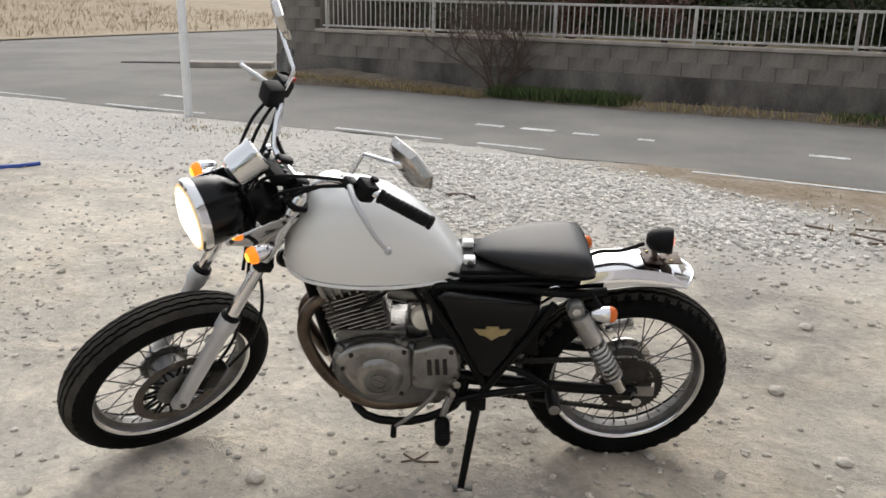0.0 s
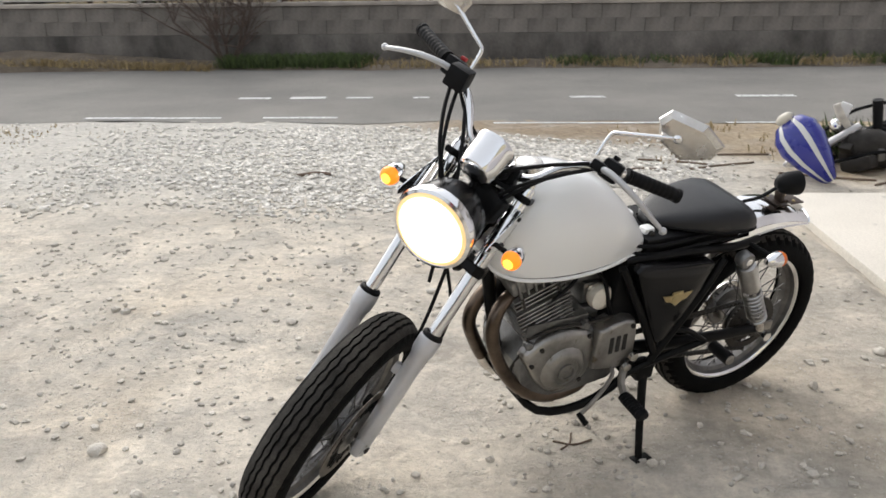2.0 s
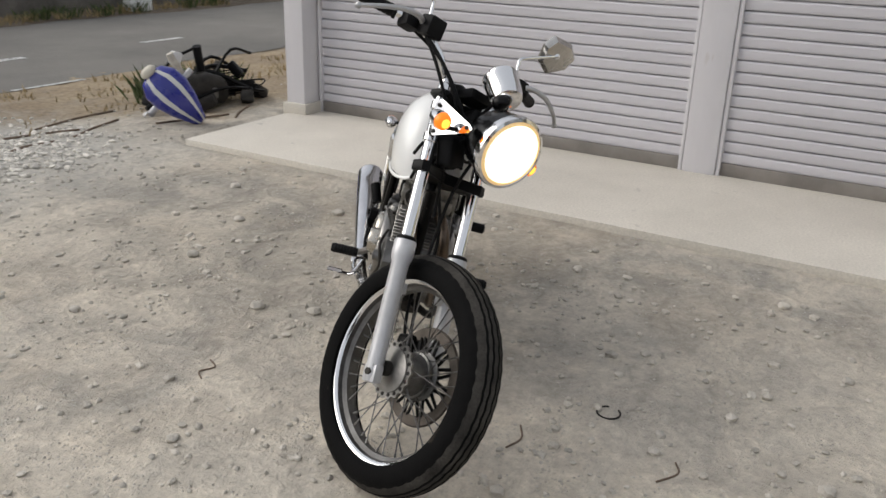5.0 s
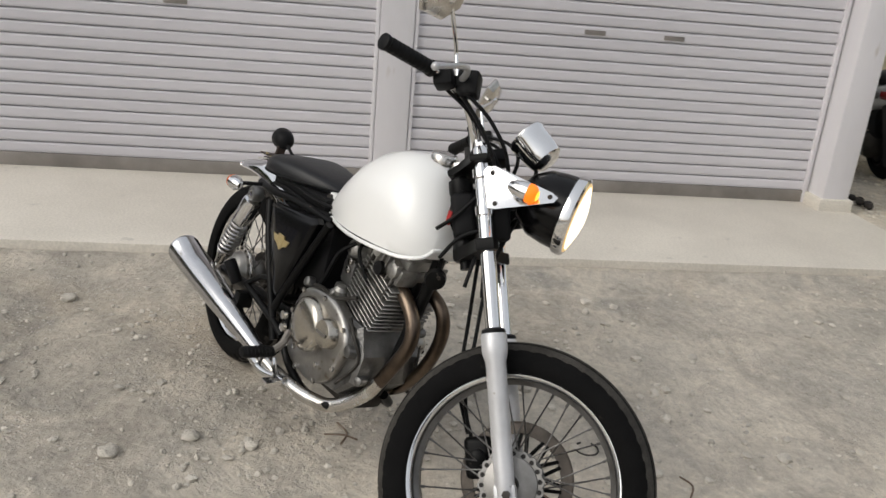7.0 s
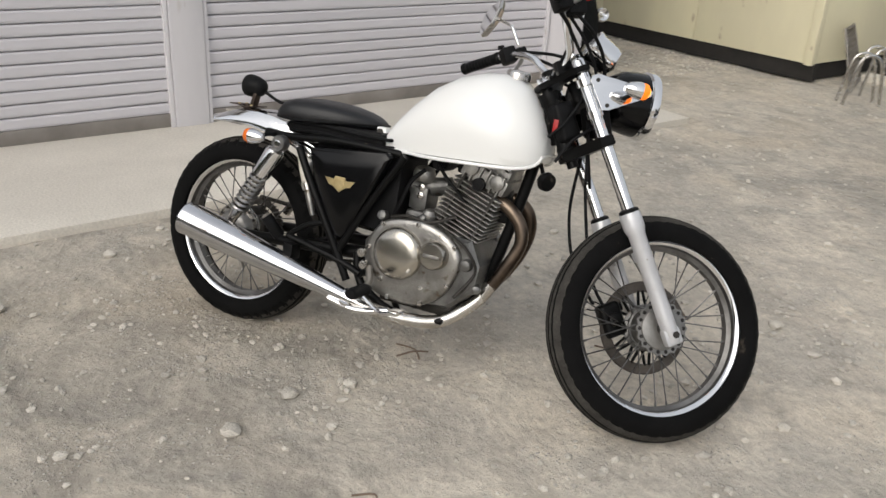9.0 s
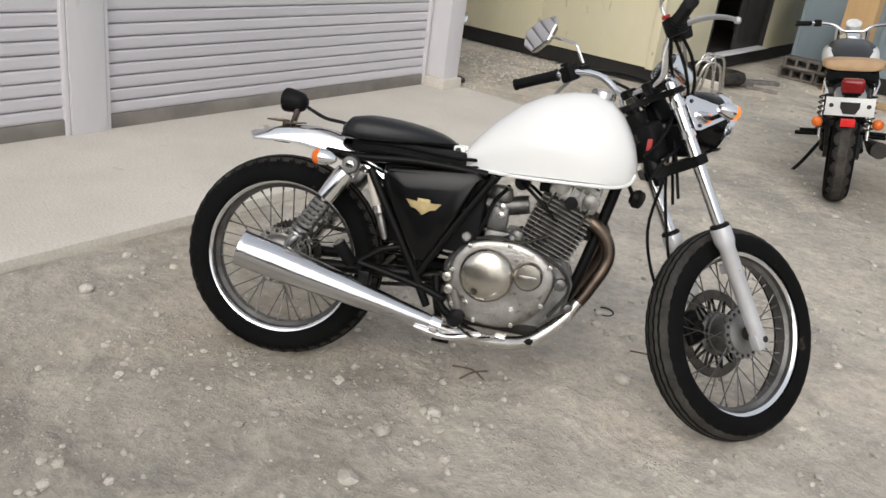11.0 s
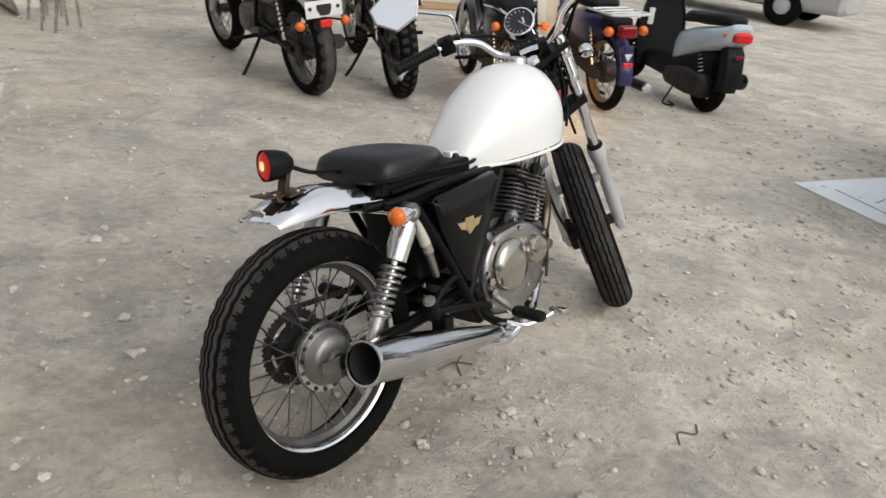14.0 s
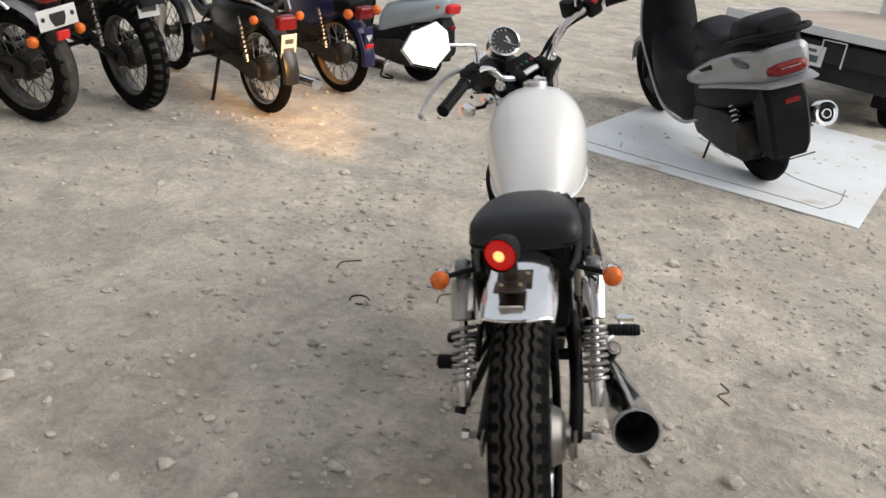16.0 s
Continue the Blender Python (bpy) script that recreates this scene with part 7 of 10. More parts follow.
# cables
for pts in (((0.04, -0.19, 0.555), (0.085, -0.15, 0.46), (0.10, -0.10, 0.36), (0.06, -0.03, 0.24), (0.03, 0.01, 0.1)),
            ((0.06, -0.20, 0.54), (0.11, -0.16, 0.47), (0.13, -0.10, 0.38), (0.08, 0.02, 0.24)),
            ((0.05, 0.18, 0.56), (0.12, 0.10, 0.50), (0.14, 0.02, 0.42), (0.07, -0.04, 0.28), (0.0, -0.05, 0.12)),
            ((0.03, 0.20, 0.56), (0.09, 0.14, 0.50), (0.11, 0.06, 0.40), (0.04, 0.03, 0.26)),
            ((0.01, -0.21, 0.56), (0.06, -0.13, 0.50), (0.03, -0.04, 0.44), (-0.03, 0.03, 0.36)),
            ((0.10, -0.06, 0.40), (0.06, -0.07, 0.34), (-0.01, -0.06, 0.29), (-0.06, -0.04, 0.27)),
            ((0.12, 0.05, 0.37), (0.06, 0.07, 0.33), (0.0, 0.06, 0.30), (-0.07, 0.03, 0.26)),
            ((0.14, 0.0, 0.30), (0.07, 0.05, 0.27), (0.0, 0.055, 0.31), (-0.05, 0.05, 0.36), (-0.10, 0.03, 0.30)),
            ((0.14, -0.03, 0.32), (0.08, -0.055, 0.26), (0.0, -0.055, 0.24), (-0.06, -0.03, 0.20)),
            ((0.045, 0.16, 0.54), (0.08, 0.10, 0.45), (0.12, 0.05, 0.36)),
            ((0.045, -0.16, 0.54), (0.09, -0.09, 0.44), (0.12, -0.04, 0.35)),
            ((0.195, 0.0, 0.42), (0.16, 0.02, 0.33), (0.06, 0.03, 0.18), (0.0, 0.05, 0.0), (-0.035, 0.055, -0.16), (0.0, 0.06, -0.30), (0.05, 0.062, -0.34)),
            ((0.03, 0.0, 0.19), (-0.02, 0.09, 0.05), (-0.055, 0.10, -0.10), (-0.04, 0.09, -0.22))):
    bm = B()
    tube(bm, [FORK @ V(*p) for p in pts], 0.0048, 8, 5)
    part("cable", bm, M_plastic, hero)
bm = B()
lathe(bm, [(0, -0.012), (0.022, -0.012), (0.028, 0), (0.025, 0.014), (0, 0.018)], frame_to((1.03, -0.045, 0.675), (0.8, -0.5, -0.2)), 24)
bar(bm, (1.02, -0.03, 0.68), (0.99, -0.01, 0.73), 0.006)
part("horn", bm, M_frameblack, hero)

# ---- huts behind the yard ----
hut = thing("prefab_hut", Matrix(), "cream painted prefab hut on a dark steel base, its door open", "hut")
HX, HY, HZ0, HZ1 = 2.60, -2.07, 0.16, 2.5
x = HX
k = 0
while x < 7.2:
    w = 1.21 if k else 1.24
    bm = B()
    box(bm, (x + w / 2, HY - 0.02, (HZ0 + HZ1) / 2), (w - 0.006, 0.04, HZ1 - HZ0), 0.004)
    part("wall_panel", bm, M_cream, hut)
    x += w
    k += 1
for y0, y1 in ((-3.36, -2.09), (-6.6, -5.17)):
    bm = B()
    box(bm, (HX + 0.02, (y0 + y1) / 2, (HZ0 + HZ1) / 2), (0.04, y1 - y0, HZ1 - HZ0), 0.004)
    part("wall_panel", bm, M_cream, hut)
bm = B()
box(bm, (HX + 0.02, -4.265, 2.32), (0.04, 1.80, 0.36), 0.004)
part("wall_panel", bm, M_cream, hut)
bm = B()
box(bm, (HX + 0.02, HY - 0.015, 1.33), (0.075, 0.075, HZ1 - HZ0 + 0.02), 0.008)
part("corner_post", bm, M_cream, hut, "worn pale corner post")
bm = B()
box(bm, (4.9, HY - 0.045, 0.09), (4.66, 0.05, 0.15), 0.004)
box(bm, (HX + 0.045, -4.35, 0.09), (0.05, 4.5, 0.15), 0.004)
part("base_rail", bm, M_darkbase, hut)
# inside surfaces near black: the room's shade is put into their colour
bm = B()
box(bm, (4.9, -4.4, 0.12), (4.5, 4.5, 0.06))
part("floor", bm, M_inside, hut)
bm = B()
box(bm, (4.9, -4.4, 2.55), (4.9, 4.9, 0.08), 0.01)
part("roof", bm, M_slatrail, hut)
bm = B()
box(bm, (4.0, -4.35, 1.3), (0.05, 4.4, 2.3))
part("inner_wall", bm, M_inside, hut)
# back walls added so no bright yard shows through the doorway
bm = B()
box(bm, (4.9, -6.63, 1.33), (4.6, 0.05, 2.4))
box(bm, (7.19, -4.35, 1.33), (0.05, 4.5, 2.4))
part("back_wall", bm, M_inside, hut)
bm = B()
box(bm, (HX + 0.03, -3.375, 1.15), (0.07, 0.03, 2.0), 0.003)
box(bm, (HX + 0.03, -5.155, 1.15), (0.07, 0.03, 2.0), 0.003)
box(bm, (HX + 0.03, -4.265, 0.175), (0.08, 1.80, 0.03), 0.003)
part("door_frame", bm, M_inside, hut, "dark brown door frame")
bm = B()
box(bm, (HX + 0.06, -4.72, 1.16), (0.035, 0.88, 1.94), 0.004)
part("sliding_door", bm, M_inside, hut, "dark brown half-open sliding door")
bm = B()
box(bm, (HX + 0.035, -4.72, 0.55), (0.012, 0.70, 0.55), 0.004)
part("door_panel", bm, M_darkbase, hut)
bm = B()
box(bm, (HX - 0.02, -4.2, 0.19), (0.12, 1.9, 0.018), 0.003)
part("door_sill", bm, M_pillar, hut, "pale aluminium door sill")

blue = thing("storage_container", Matrix(), "blue-grey steel storage container on a dark base", "container")
for k in range(5):
    bm = B()
    box(bm, (2.1 - 0.42 - k * 0.84, -4.72, 1.32), (0.832, 0.04, 2.3), 0.004)
    part("wall_panel", bm, M_bluewall, blue)
    bm = B()
    box(bm, (2.1 - k * 0.84, -4.695, 1.32), (0.04, 0.03, 2.3), 0.004)
    part("seam_strip", bm, M_bluewall, blue)
bm = B()
box(bm, (0.0, -6.6, 1.32), (4.2, 3.6, 2.3))
part("body", bm, M_bluewall, blue)
bm = B()
box(bm, (0.0, -6.4, 0.09), (4.2, 3.4, 0.16))
part("base_rail", bm, M_darkbase, blue)
bm = B()
box(bm, (0.0, -6.5, 2.52), (4.4, 4.0, 0.08))
part("roof", bm, M_slatrail, blue)

for x, y, z, l, a in ((-0.5, -3.85, 0.03, 3.4, 0.06), (-1.2, -4.1, 0.035, 2.6, -0.04)):
    bm = B()
    box(bm, (0, 0, 0), (l, 0.09, 0.05), 0.004, pose(x, y, z, 0, 0, math.degrees(a)))
    solo("timber_batten", bm, M_timber, "long pale timber batten lying on the ground", "timber", "timber battens")
bm = B()
box(bm, (1.42, -4.12, 0.52), (0.29, 0.03, 1.04), 0.006)
box(bm, (1.42, -4.28, 0.52), (0.27, 0.28, 1.02), 0.004)
solo("plywood_cabinet", bm, M_plywood, "plain orange-brown plywood cabinet beside the container", "cabinet")


def cinder_block(x, y, z, a):
    bm = B()
    L, W, H, t = 0.39, 0.12, 0.19, 0.026
    for sy in (1, -1):
        box(bm, (0, sy * (W / 2 - t / 2), H / 2), (L, t, H), 0.003, seg=1)
    for sx in (-0.5, -0.167, 0.167, 0.5):
        box(bm, (sx * (L - t), 0, H / 2), (t, W - 2 * t, H))
    o = solo("concrete_block", bm, M_block, "hollow grey concrete block stacked on its side", "concrete block", "stacked blocks")
    o.matrix_world = Matrix.Translation((x, y, z)) @ Matrix.Rotation(a, 4, "Z") @ Matrix.Rotation(math.pi / 2, 4, "X")
    return o


for k, (x, z) in enumerate(((1.92, 0.0), (1.52, 0.0), (1.88, 0.122), (1.50, 0.122))):
    cinder_block(x, -4.36 + 0.02 * k, z + 0.065, 0.05 * (k - 2))


def tube_stand(x, y, a, h):
    g = thing("tube_stand", Matrix.Translation((x, y, 0)) @ Matrix.Rotation(a, 4, "Z"), "bent chrome tube legs of an old stool", "stool frame", "old stool frames")
    for dy in (-0.06, 0.06):
        bm = B()
        tube(bm, [(-0.14, dy, 0.012), (-0.09, dy, h * 0.8), (-0.04, dy, h), (0.04, dy, h), (0.09, dy, h * 0.8), (0.14, dy, 0.012)], 0.012, 10, 4)
        part("tube_leg", bm, M_oldchrome, g)
    bm = B()
    bar(bm, (0, -0.06, h), (0, 0.06, h), 0.010)
    part("cross_bar", bm, M_oldchrome, g)


tube_stand(1.95, -1.72, 0.9, 0.38)
tube_stand(2.08, -2.15, 1.1, 0.38)
bm = B()
GM = Matrix.Translation((2.36, -2.42, 0.02)) @ Matrix.Rotation(radians(-70), 4, "Z") @ Matrix.Rotation(radians(72), 4, "X")
tube(bm, [(-0.22, 0, 0), (0.22, 0, 0), (0.25, 0.05, 0), (0.2, 0.44, 0), (0.15, 0.47, 0), (-0.15, 0.47, 0), (-0.2, 0.44, 0), (-0.25, 0.05, 0), (-0.22, 0, 0)], 0.012, 8, 2, M=GM)
grille = solo("radiator_grille", bm, M_metaljunk, "grey wire mesh grille leaning against the hut", "grille")
mesh_bm = B()
for k in range(13):
    tube(mesh_bm, [(-0.22 + 0.035 * k, 0.01, 0), (-0.2 + 0.033 * k, 0.46, 0)], 0.003, 4, 1, M=GM)
    tube(mesh_bm, [(-0.23, 0.02 + 0.035 * k, 0.003), (0.23, 0.02 + 0.035 * k, 0.003)], 0.003, 4, 1, M=GM)
part("wire_mesh", mesh_bm, M_metaljunk, grille)
for k, (x, y, l, w, h, a, m) in enumerate(((2.3, -3.0, 0.42, 0.12, 0.05, 0.4, M_metaljunk), (2.2, -3.3, 0.36, 0.16, 0.06, -0.6, M_block), (2.05, -3.6, 0.4, 0.1, 0.04, 0.9, M_metaljunk), (2.3, -2.75, 0.3, 0.18, 0.06, 0.1, M_concrete), (1.9, -3.2, 0.3, 0.07, 0.03, 0.2, M_metaljunk))):
    bm = B()
    box(bm, (0, 0, h / 2), (l, w, h), 0.008, Matrix.Translation((x, y, 0)) @ Matrix.Rotation(a, 4, "Z"))
    solo("scrap_piece", bm, m, "grey broken scrap piece on the ground by the hut", "scrap", "scrap pieces")
bm = B()
lathe(bm, [(0.13, 0.0), (0.20, 0.0), (0.235, 0.03), (0.24, 0.07), (0.22, 0.11), (0.15, 0.12), (0.13, 0.10), (0.125, 0.05), (0.13, 0.0)], Matrix.Translation((2.28, -3.05, 0.03)), 40)
solo("old_tyre", bm, M_dustrubber, "dusty grey old tyre lying flat by the hut", "tyre")
bm = B()
for k in range(5):
    ball(bm, (3.42 + 0.05 * k, -0.26 - 0.03 * (k % 2), 0.03), 0.03, 8, None, (1.2, 1, 0.8))
solo("dark_rag", bm, M_inside, "crumpled dark rag at the pillar's foot", "rag")


# ---- parked two-wheelers ----
def paint_mat(name, c, rough=0.3, metal=0.0):
    return surface(name, c, tuple(v * 0.85 for v in c), scale=4, rough=rough, metal=metal, coat=0.4)


P_black = paint_mat("black_gloss", (0.012, 0.012, 0.013))
P_white = paint_mat("white_gloss", (0.72, 0.72, 0.70))
P_navy = paint_mat("navy_gloss", (0.018, 0.016, 0.075))
P_tan = surface("tan_seat_vinyl", (0.50, 0.33, 0.18), (0.40, 0.26, 0.14), scale=10, rough=0.55, bump=0.1, bump_scale=200)
P_seat = surface("worn_black_vinyl", (0.012, 0.013, 0.015), (0.008, 0.008, 0.009), scale=9, rough=0.45, spec=0.13)
P_silver = paint_mat("silver_paint", (0.44, 0.45, 0.46), 0.3, 0.15)
P_grey = paint_mat("grey_silver_paint", (0.36, 0.375, 0.39), 0.28, 0.3)
P_pale = paint_mat("pale_blue_silver", (0.52, 0.60, 0.65), 0.3, 0.15)
P_dark = surface("dark_grey_plastic", (0.012, 0.0125, 0.014), (0.007, 0.0075, 0.008), scale=12, rough=0.42, spec=0.12)
P_plate = surface("plate_white", (0.72, 0.73, 0.72), (0.66, 0.67, 0.66), scale=10, rough=0.5)
P_cream = paint_mat("cream_leg_shield", (0.66, 0.62, 0.52), 0.45)
P_blueink = surface("plate_ink", (0.10, 0.115, 0.11), scale=20, rough=0.6)
P_mud = surface("rusty_muddy_rim", (0.30, 0.21, 0.13), (0.2, 0.14, 0.09), scale=12, rough=0.6, metal=0.3)


def rounded(bm, xs, tops, bots, wids, M=None, p=0.6, n=20):
    """A body lofted along x with rounded cross-sections."""
    rings = []
    for x, zt, zb, w in zip(xs, tops, bots, wids):
        zc, h = (zt + zb) / 2, (zt - zb) / 2
        rings.append([(x, w * math.copysign(abs(math.cos(a)) ** p, math.cos(a)), zc + h * math.copysign(abs(math.sin(a)) ** p, math.sin(a))) for a in [2 * math.pi * k / n for k in range(n)]])
    return loft(bm, rings, True, True, M)


def fender_arc(bm, M, c, r, a0, a1, w, t=0.004, n=18):
    rings = []
    for k in range(n + 1):
        a = a0 + (a1 - a0) * k / n
        d = V(math.cos(a), 0, math.sin(a))
        sec = [(-1, -0.035), (-0.85, -0.01), (-0.4, 0), (0.4, 0), (0.85, -0.01), (1, -0.035)]
        rings.append([V(*c) + d * (r + v) + V(0, u * w, 0) for u, v in sec] + [V(*c) + d * (r + v - t) + V(0, u * (w - t), 0) for u, v in sec[::-1]])
    return loft(bm, rings, True, True, M)


def plate_of(parent, M, w=0.20, h=0.115):
    """A blank plate with plain bars, facing M's z."""
    bm = B()
    plate(bm, [(-w / 2, -h / 2), (w / 2, -h / 2), (w / 2, h / 2), (-w / 2, h / 2)], 0.003, M, 0.0008)
    p = part("number_plate", bm, P_plate, parent, "white plate with plain bars")
    for x, y, a, b in ((0, h * 0.24, w * 0.55, h * 0.16), (0, -h * 0.16, w * 0.72, h * 0.34)):
        bm = B()
        box(bm, (x, y, 0.0025), (a, b, 0.001), 0, M)
        part("plain_bar", bm, P_blueink, p)
    return p


def lamp_block(parent, M, size, mat, name="tail_lamp", label="red tail lamp"):
    bm = B()
    box(bm, (0, 0, 0), size, min(size) * 0.3, M, 3)
    return part(name, bm, mat, parent, label)


def indicator(parent, a, b, r, mat, square=False):
    bm = B()
    bar(bm, a, b, 0.006)
    s = part("indicator", bm, M_plastic, parent, "orange indicator on a short stem")
    bm = B()
    if square:
        box(bm, b, (0.045, 0.075, 0.05), 0.008)
    else:
        ball(bm, b, r, 14)
    part("lens", bm, mat, s)


def stand_and_pegs(g, x, prop=False):
    bm = B()
    if prop:
        for s in (1, -1):
            tube(bm, [(x, s * 0.06, 0.24), (x - 0.06, s * 0.14, 0.05), (x - 0.12, s * 0.19, 0.012)], 0.012, 8, 3)
    else:
        tube(bm, [(x, 0.08, 0.28), (x - 0.02, 0.20, 0.10), (x - 0.04, 0.27, 0.02)], 0.012, 8, 3)
        box(bm, (x - 0.05, 0.28, 0.014), (0.08, 0.035, 0.012), 0.003)
    part("stand", bm, M_frameblack, g)
    for s in (1, -1):
        bm = B()
        tube(bm, [(x, s * 0.10, 0.29), (x, s * 0.27, 0.285)], 0.014, 10, 1)
        part("footpeg", bm, M_plastic, g)
        bm = B()
        tube(bm, [(x - 0.32, s * 0.10, 0.37), (x - 0.34, s * 0.24, 0.37)], 0.013, 10, 1)
        part("passenger_peg", bm, M_plastic, g)


def bars_of(g, x, z, w, rise, grips=True):
    bm = B()
    h = [(x, 0.0, z), (x, 0.06, z), (x + 0.01, 0.12, z + rise * 0.7), (x - 0.03, w * 0.62, z + rise), (x - 0.10, w, z + rise * 0.95)]
    tube(bm, [V(p[0], -p[1], p[2]) for p in h[:0:-1]] + [V(*p) for p in h], 0.011, 10, 3)
    hb = part("handlebar", bm, M_chrome, g)
    for s in (1, -1):
        bm = B()
        tube(bm, [(x - 0.055, s * w * 0.74, z + rise * 0.97), (x - 0.10, s * w, z + rise * 0.95)], 0.017, 12, 1)
        part("grip", bm, M_plastic, hb)
        bm = B()
        tube(bm, [(x + 0.02, s * w * 0.6, z + rise), (x + 0.02, s * w * 0.8, z + rise - 0.01), (x - 0.03, s * w * 0.98, z + rise - 0.01)], 0.006, 8, 3)
        part("lever", bm, M_alu, hb)
        bm = B()
        box(bm, (x - 0.03, s * w * 0.62, z + rise), (0.04, 0.05, 0.045), 0.008)
        part("switch_box", bm, M_plastic, hb)
    return hb


def shocks_of(g, x, zt, zb, w=0.13):
    for s in (1, -1):
        bm = B()
        tube(bm, [(x - 0.08, s * w, zb), (x, s * w, zt)], 0.012, 10, 1)
        sh = part("shock_absorber", bm, M_oldchrome, g)
        a, b = V(x - 0.08, s * w, zb), V(x, s * w, zt)
        A = frame_to(a, b - a)
        L = (b - a).length
        bm = B()
        tube(bm, [A @ V(0.026 * math.cos(t * 44), 0.026 * math.sin(t * 44), L * (0.15 + 0.7 * t)) for t in np.linspace(0, 1, 70)], 0.0042, 6, 1)
        part("coil_spring", bm, M_darkmetal, sh)


def engine_of(g, x, z, s=1.0, mat=None):
    bm = B()
    rounded(bm, [x - 0.17 * s, x - 0.15 * s, x, x + 0.14 * s, x + 0.16 * s], [z + 0.06 * s, z + 0.11 * s, z + 0.13 * s, z + 0.09 * s, z + 0.05 * s], [z - 0.06 * s, z - 0.11 * s, z - 0.13 * s, z - 0.11 * s, z - 0.07 * s], [0.08 * s, 0.11 * s, 0.12 * s, 0.11 * s, 0.08 * s])
    e = part("engine", bm, mat or M_cast, g)
    for sy in (1, -1):
        bm = B()
        lathe(bm, [(0.085 * s, 0), (0.08 * s, 0.02), (0.05 * s, 0.03), (0, 0.03)], frame_to((x, sy * 0.11 * s, z), (0, sy, 0)), 24)
        part("engine_cover", bm, M_cast, e)
    return e


def bulk_of(g, x0, x1, z0, z1, w, xr, zr, xe, ze):
    """The dark boxes and chain run that fill a parked machine below its seat."""
    bm = B()
    rounded(bm, [x0, x0 + 0.04, (x0 + x1) / 2, x1 - 0.04, x1], [z1 - 0.03, z1, z1, z1, z1 - 0.04], [z0 + 0.06, z0 + 0.03, z0, z0, z0 + 0.03], [w * 0.7, w, w, w, w * 0.7], p=0.45)
    part("battery_box", bm, M_darkmetal, g)
    for s in (1, -1):
        bm = B()
        loft(bm, [[(x, s * (0.075 + dy), z + dz) for dy, dz in ((0, -h), (0.022, -h), (0.022, h), (0, h))] for x, z, h in ((xr - 0.07, zr, 0.03), (xr, zr, 0.055), ((xr + xe) / 2, (zr + ze) / 2, 0.04), (xe, ze, 0.06))])
        part("chain_case" if s > 0 else "torque_arm", bm, M_darkmetal, g)
    bm = B()
    lathe(bm, [(0, -0.06), (0.05, -0.06), (0.075, -0.05), (0.082, -0.02), (0.082, 0.03), (0.06, 0.05), (0, 0.055)], frame_to((xr, 0, zr), (0, 1, 0)), 24)
    part("brake_drum", bm, M_darkmetal, g)
    for k in range(3):
        bm = B()
        tube(bm, [(x1, 0.04 * (k - 1), z1), (x1 + 0.12, 0.06 * (k - 1), z1 - 0.06 - 0.03 * k), (xe, 0.08 * (k - 1), ze + 0.10)], 0.006, 6, 4)
        part("hose", bm, M_plastic, g)


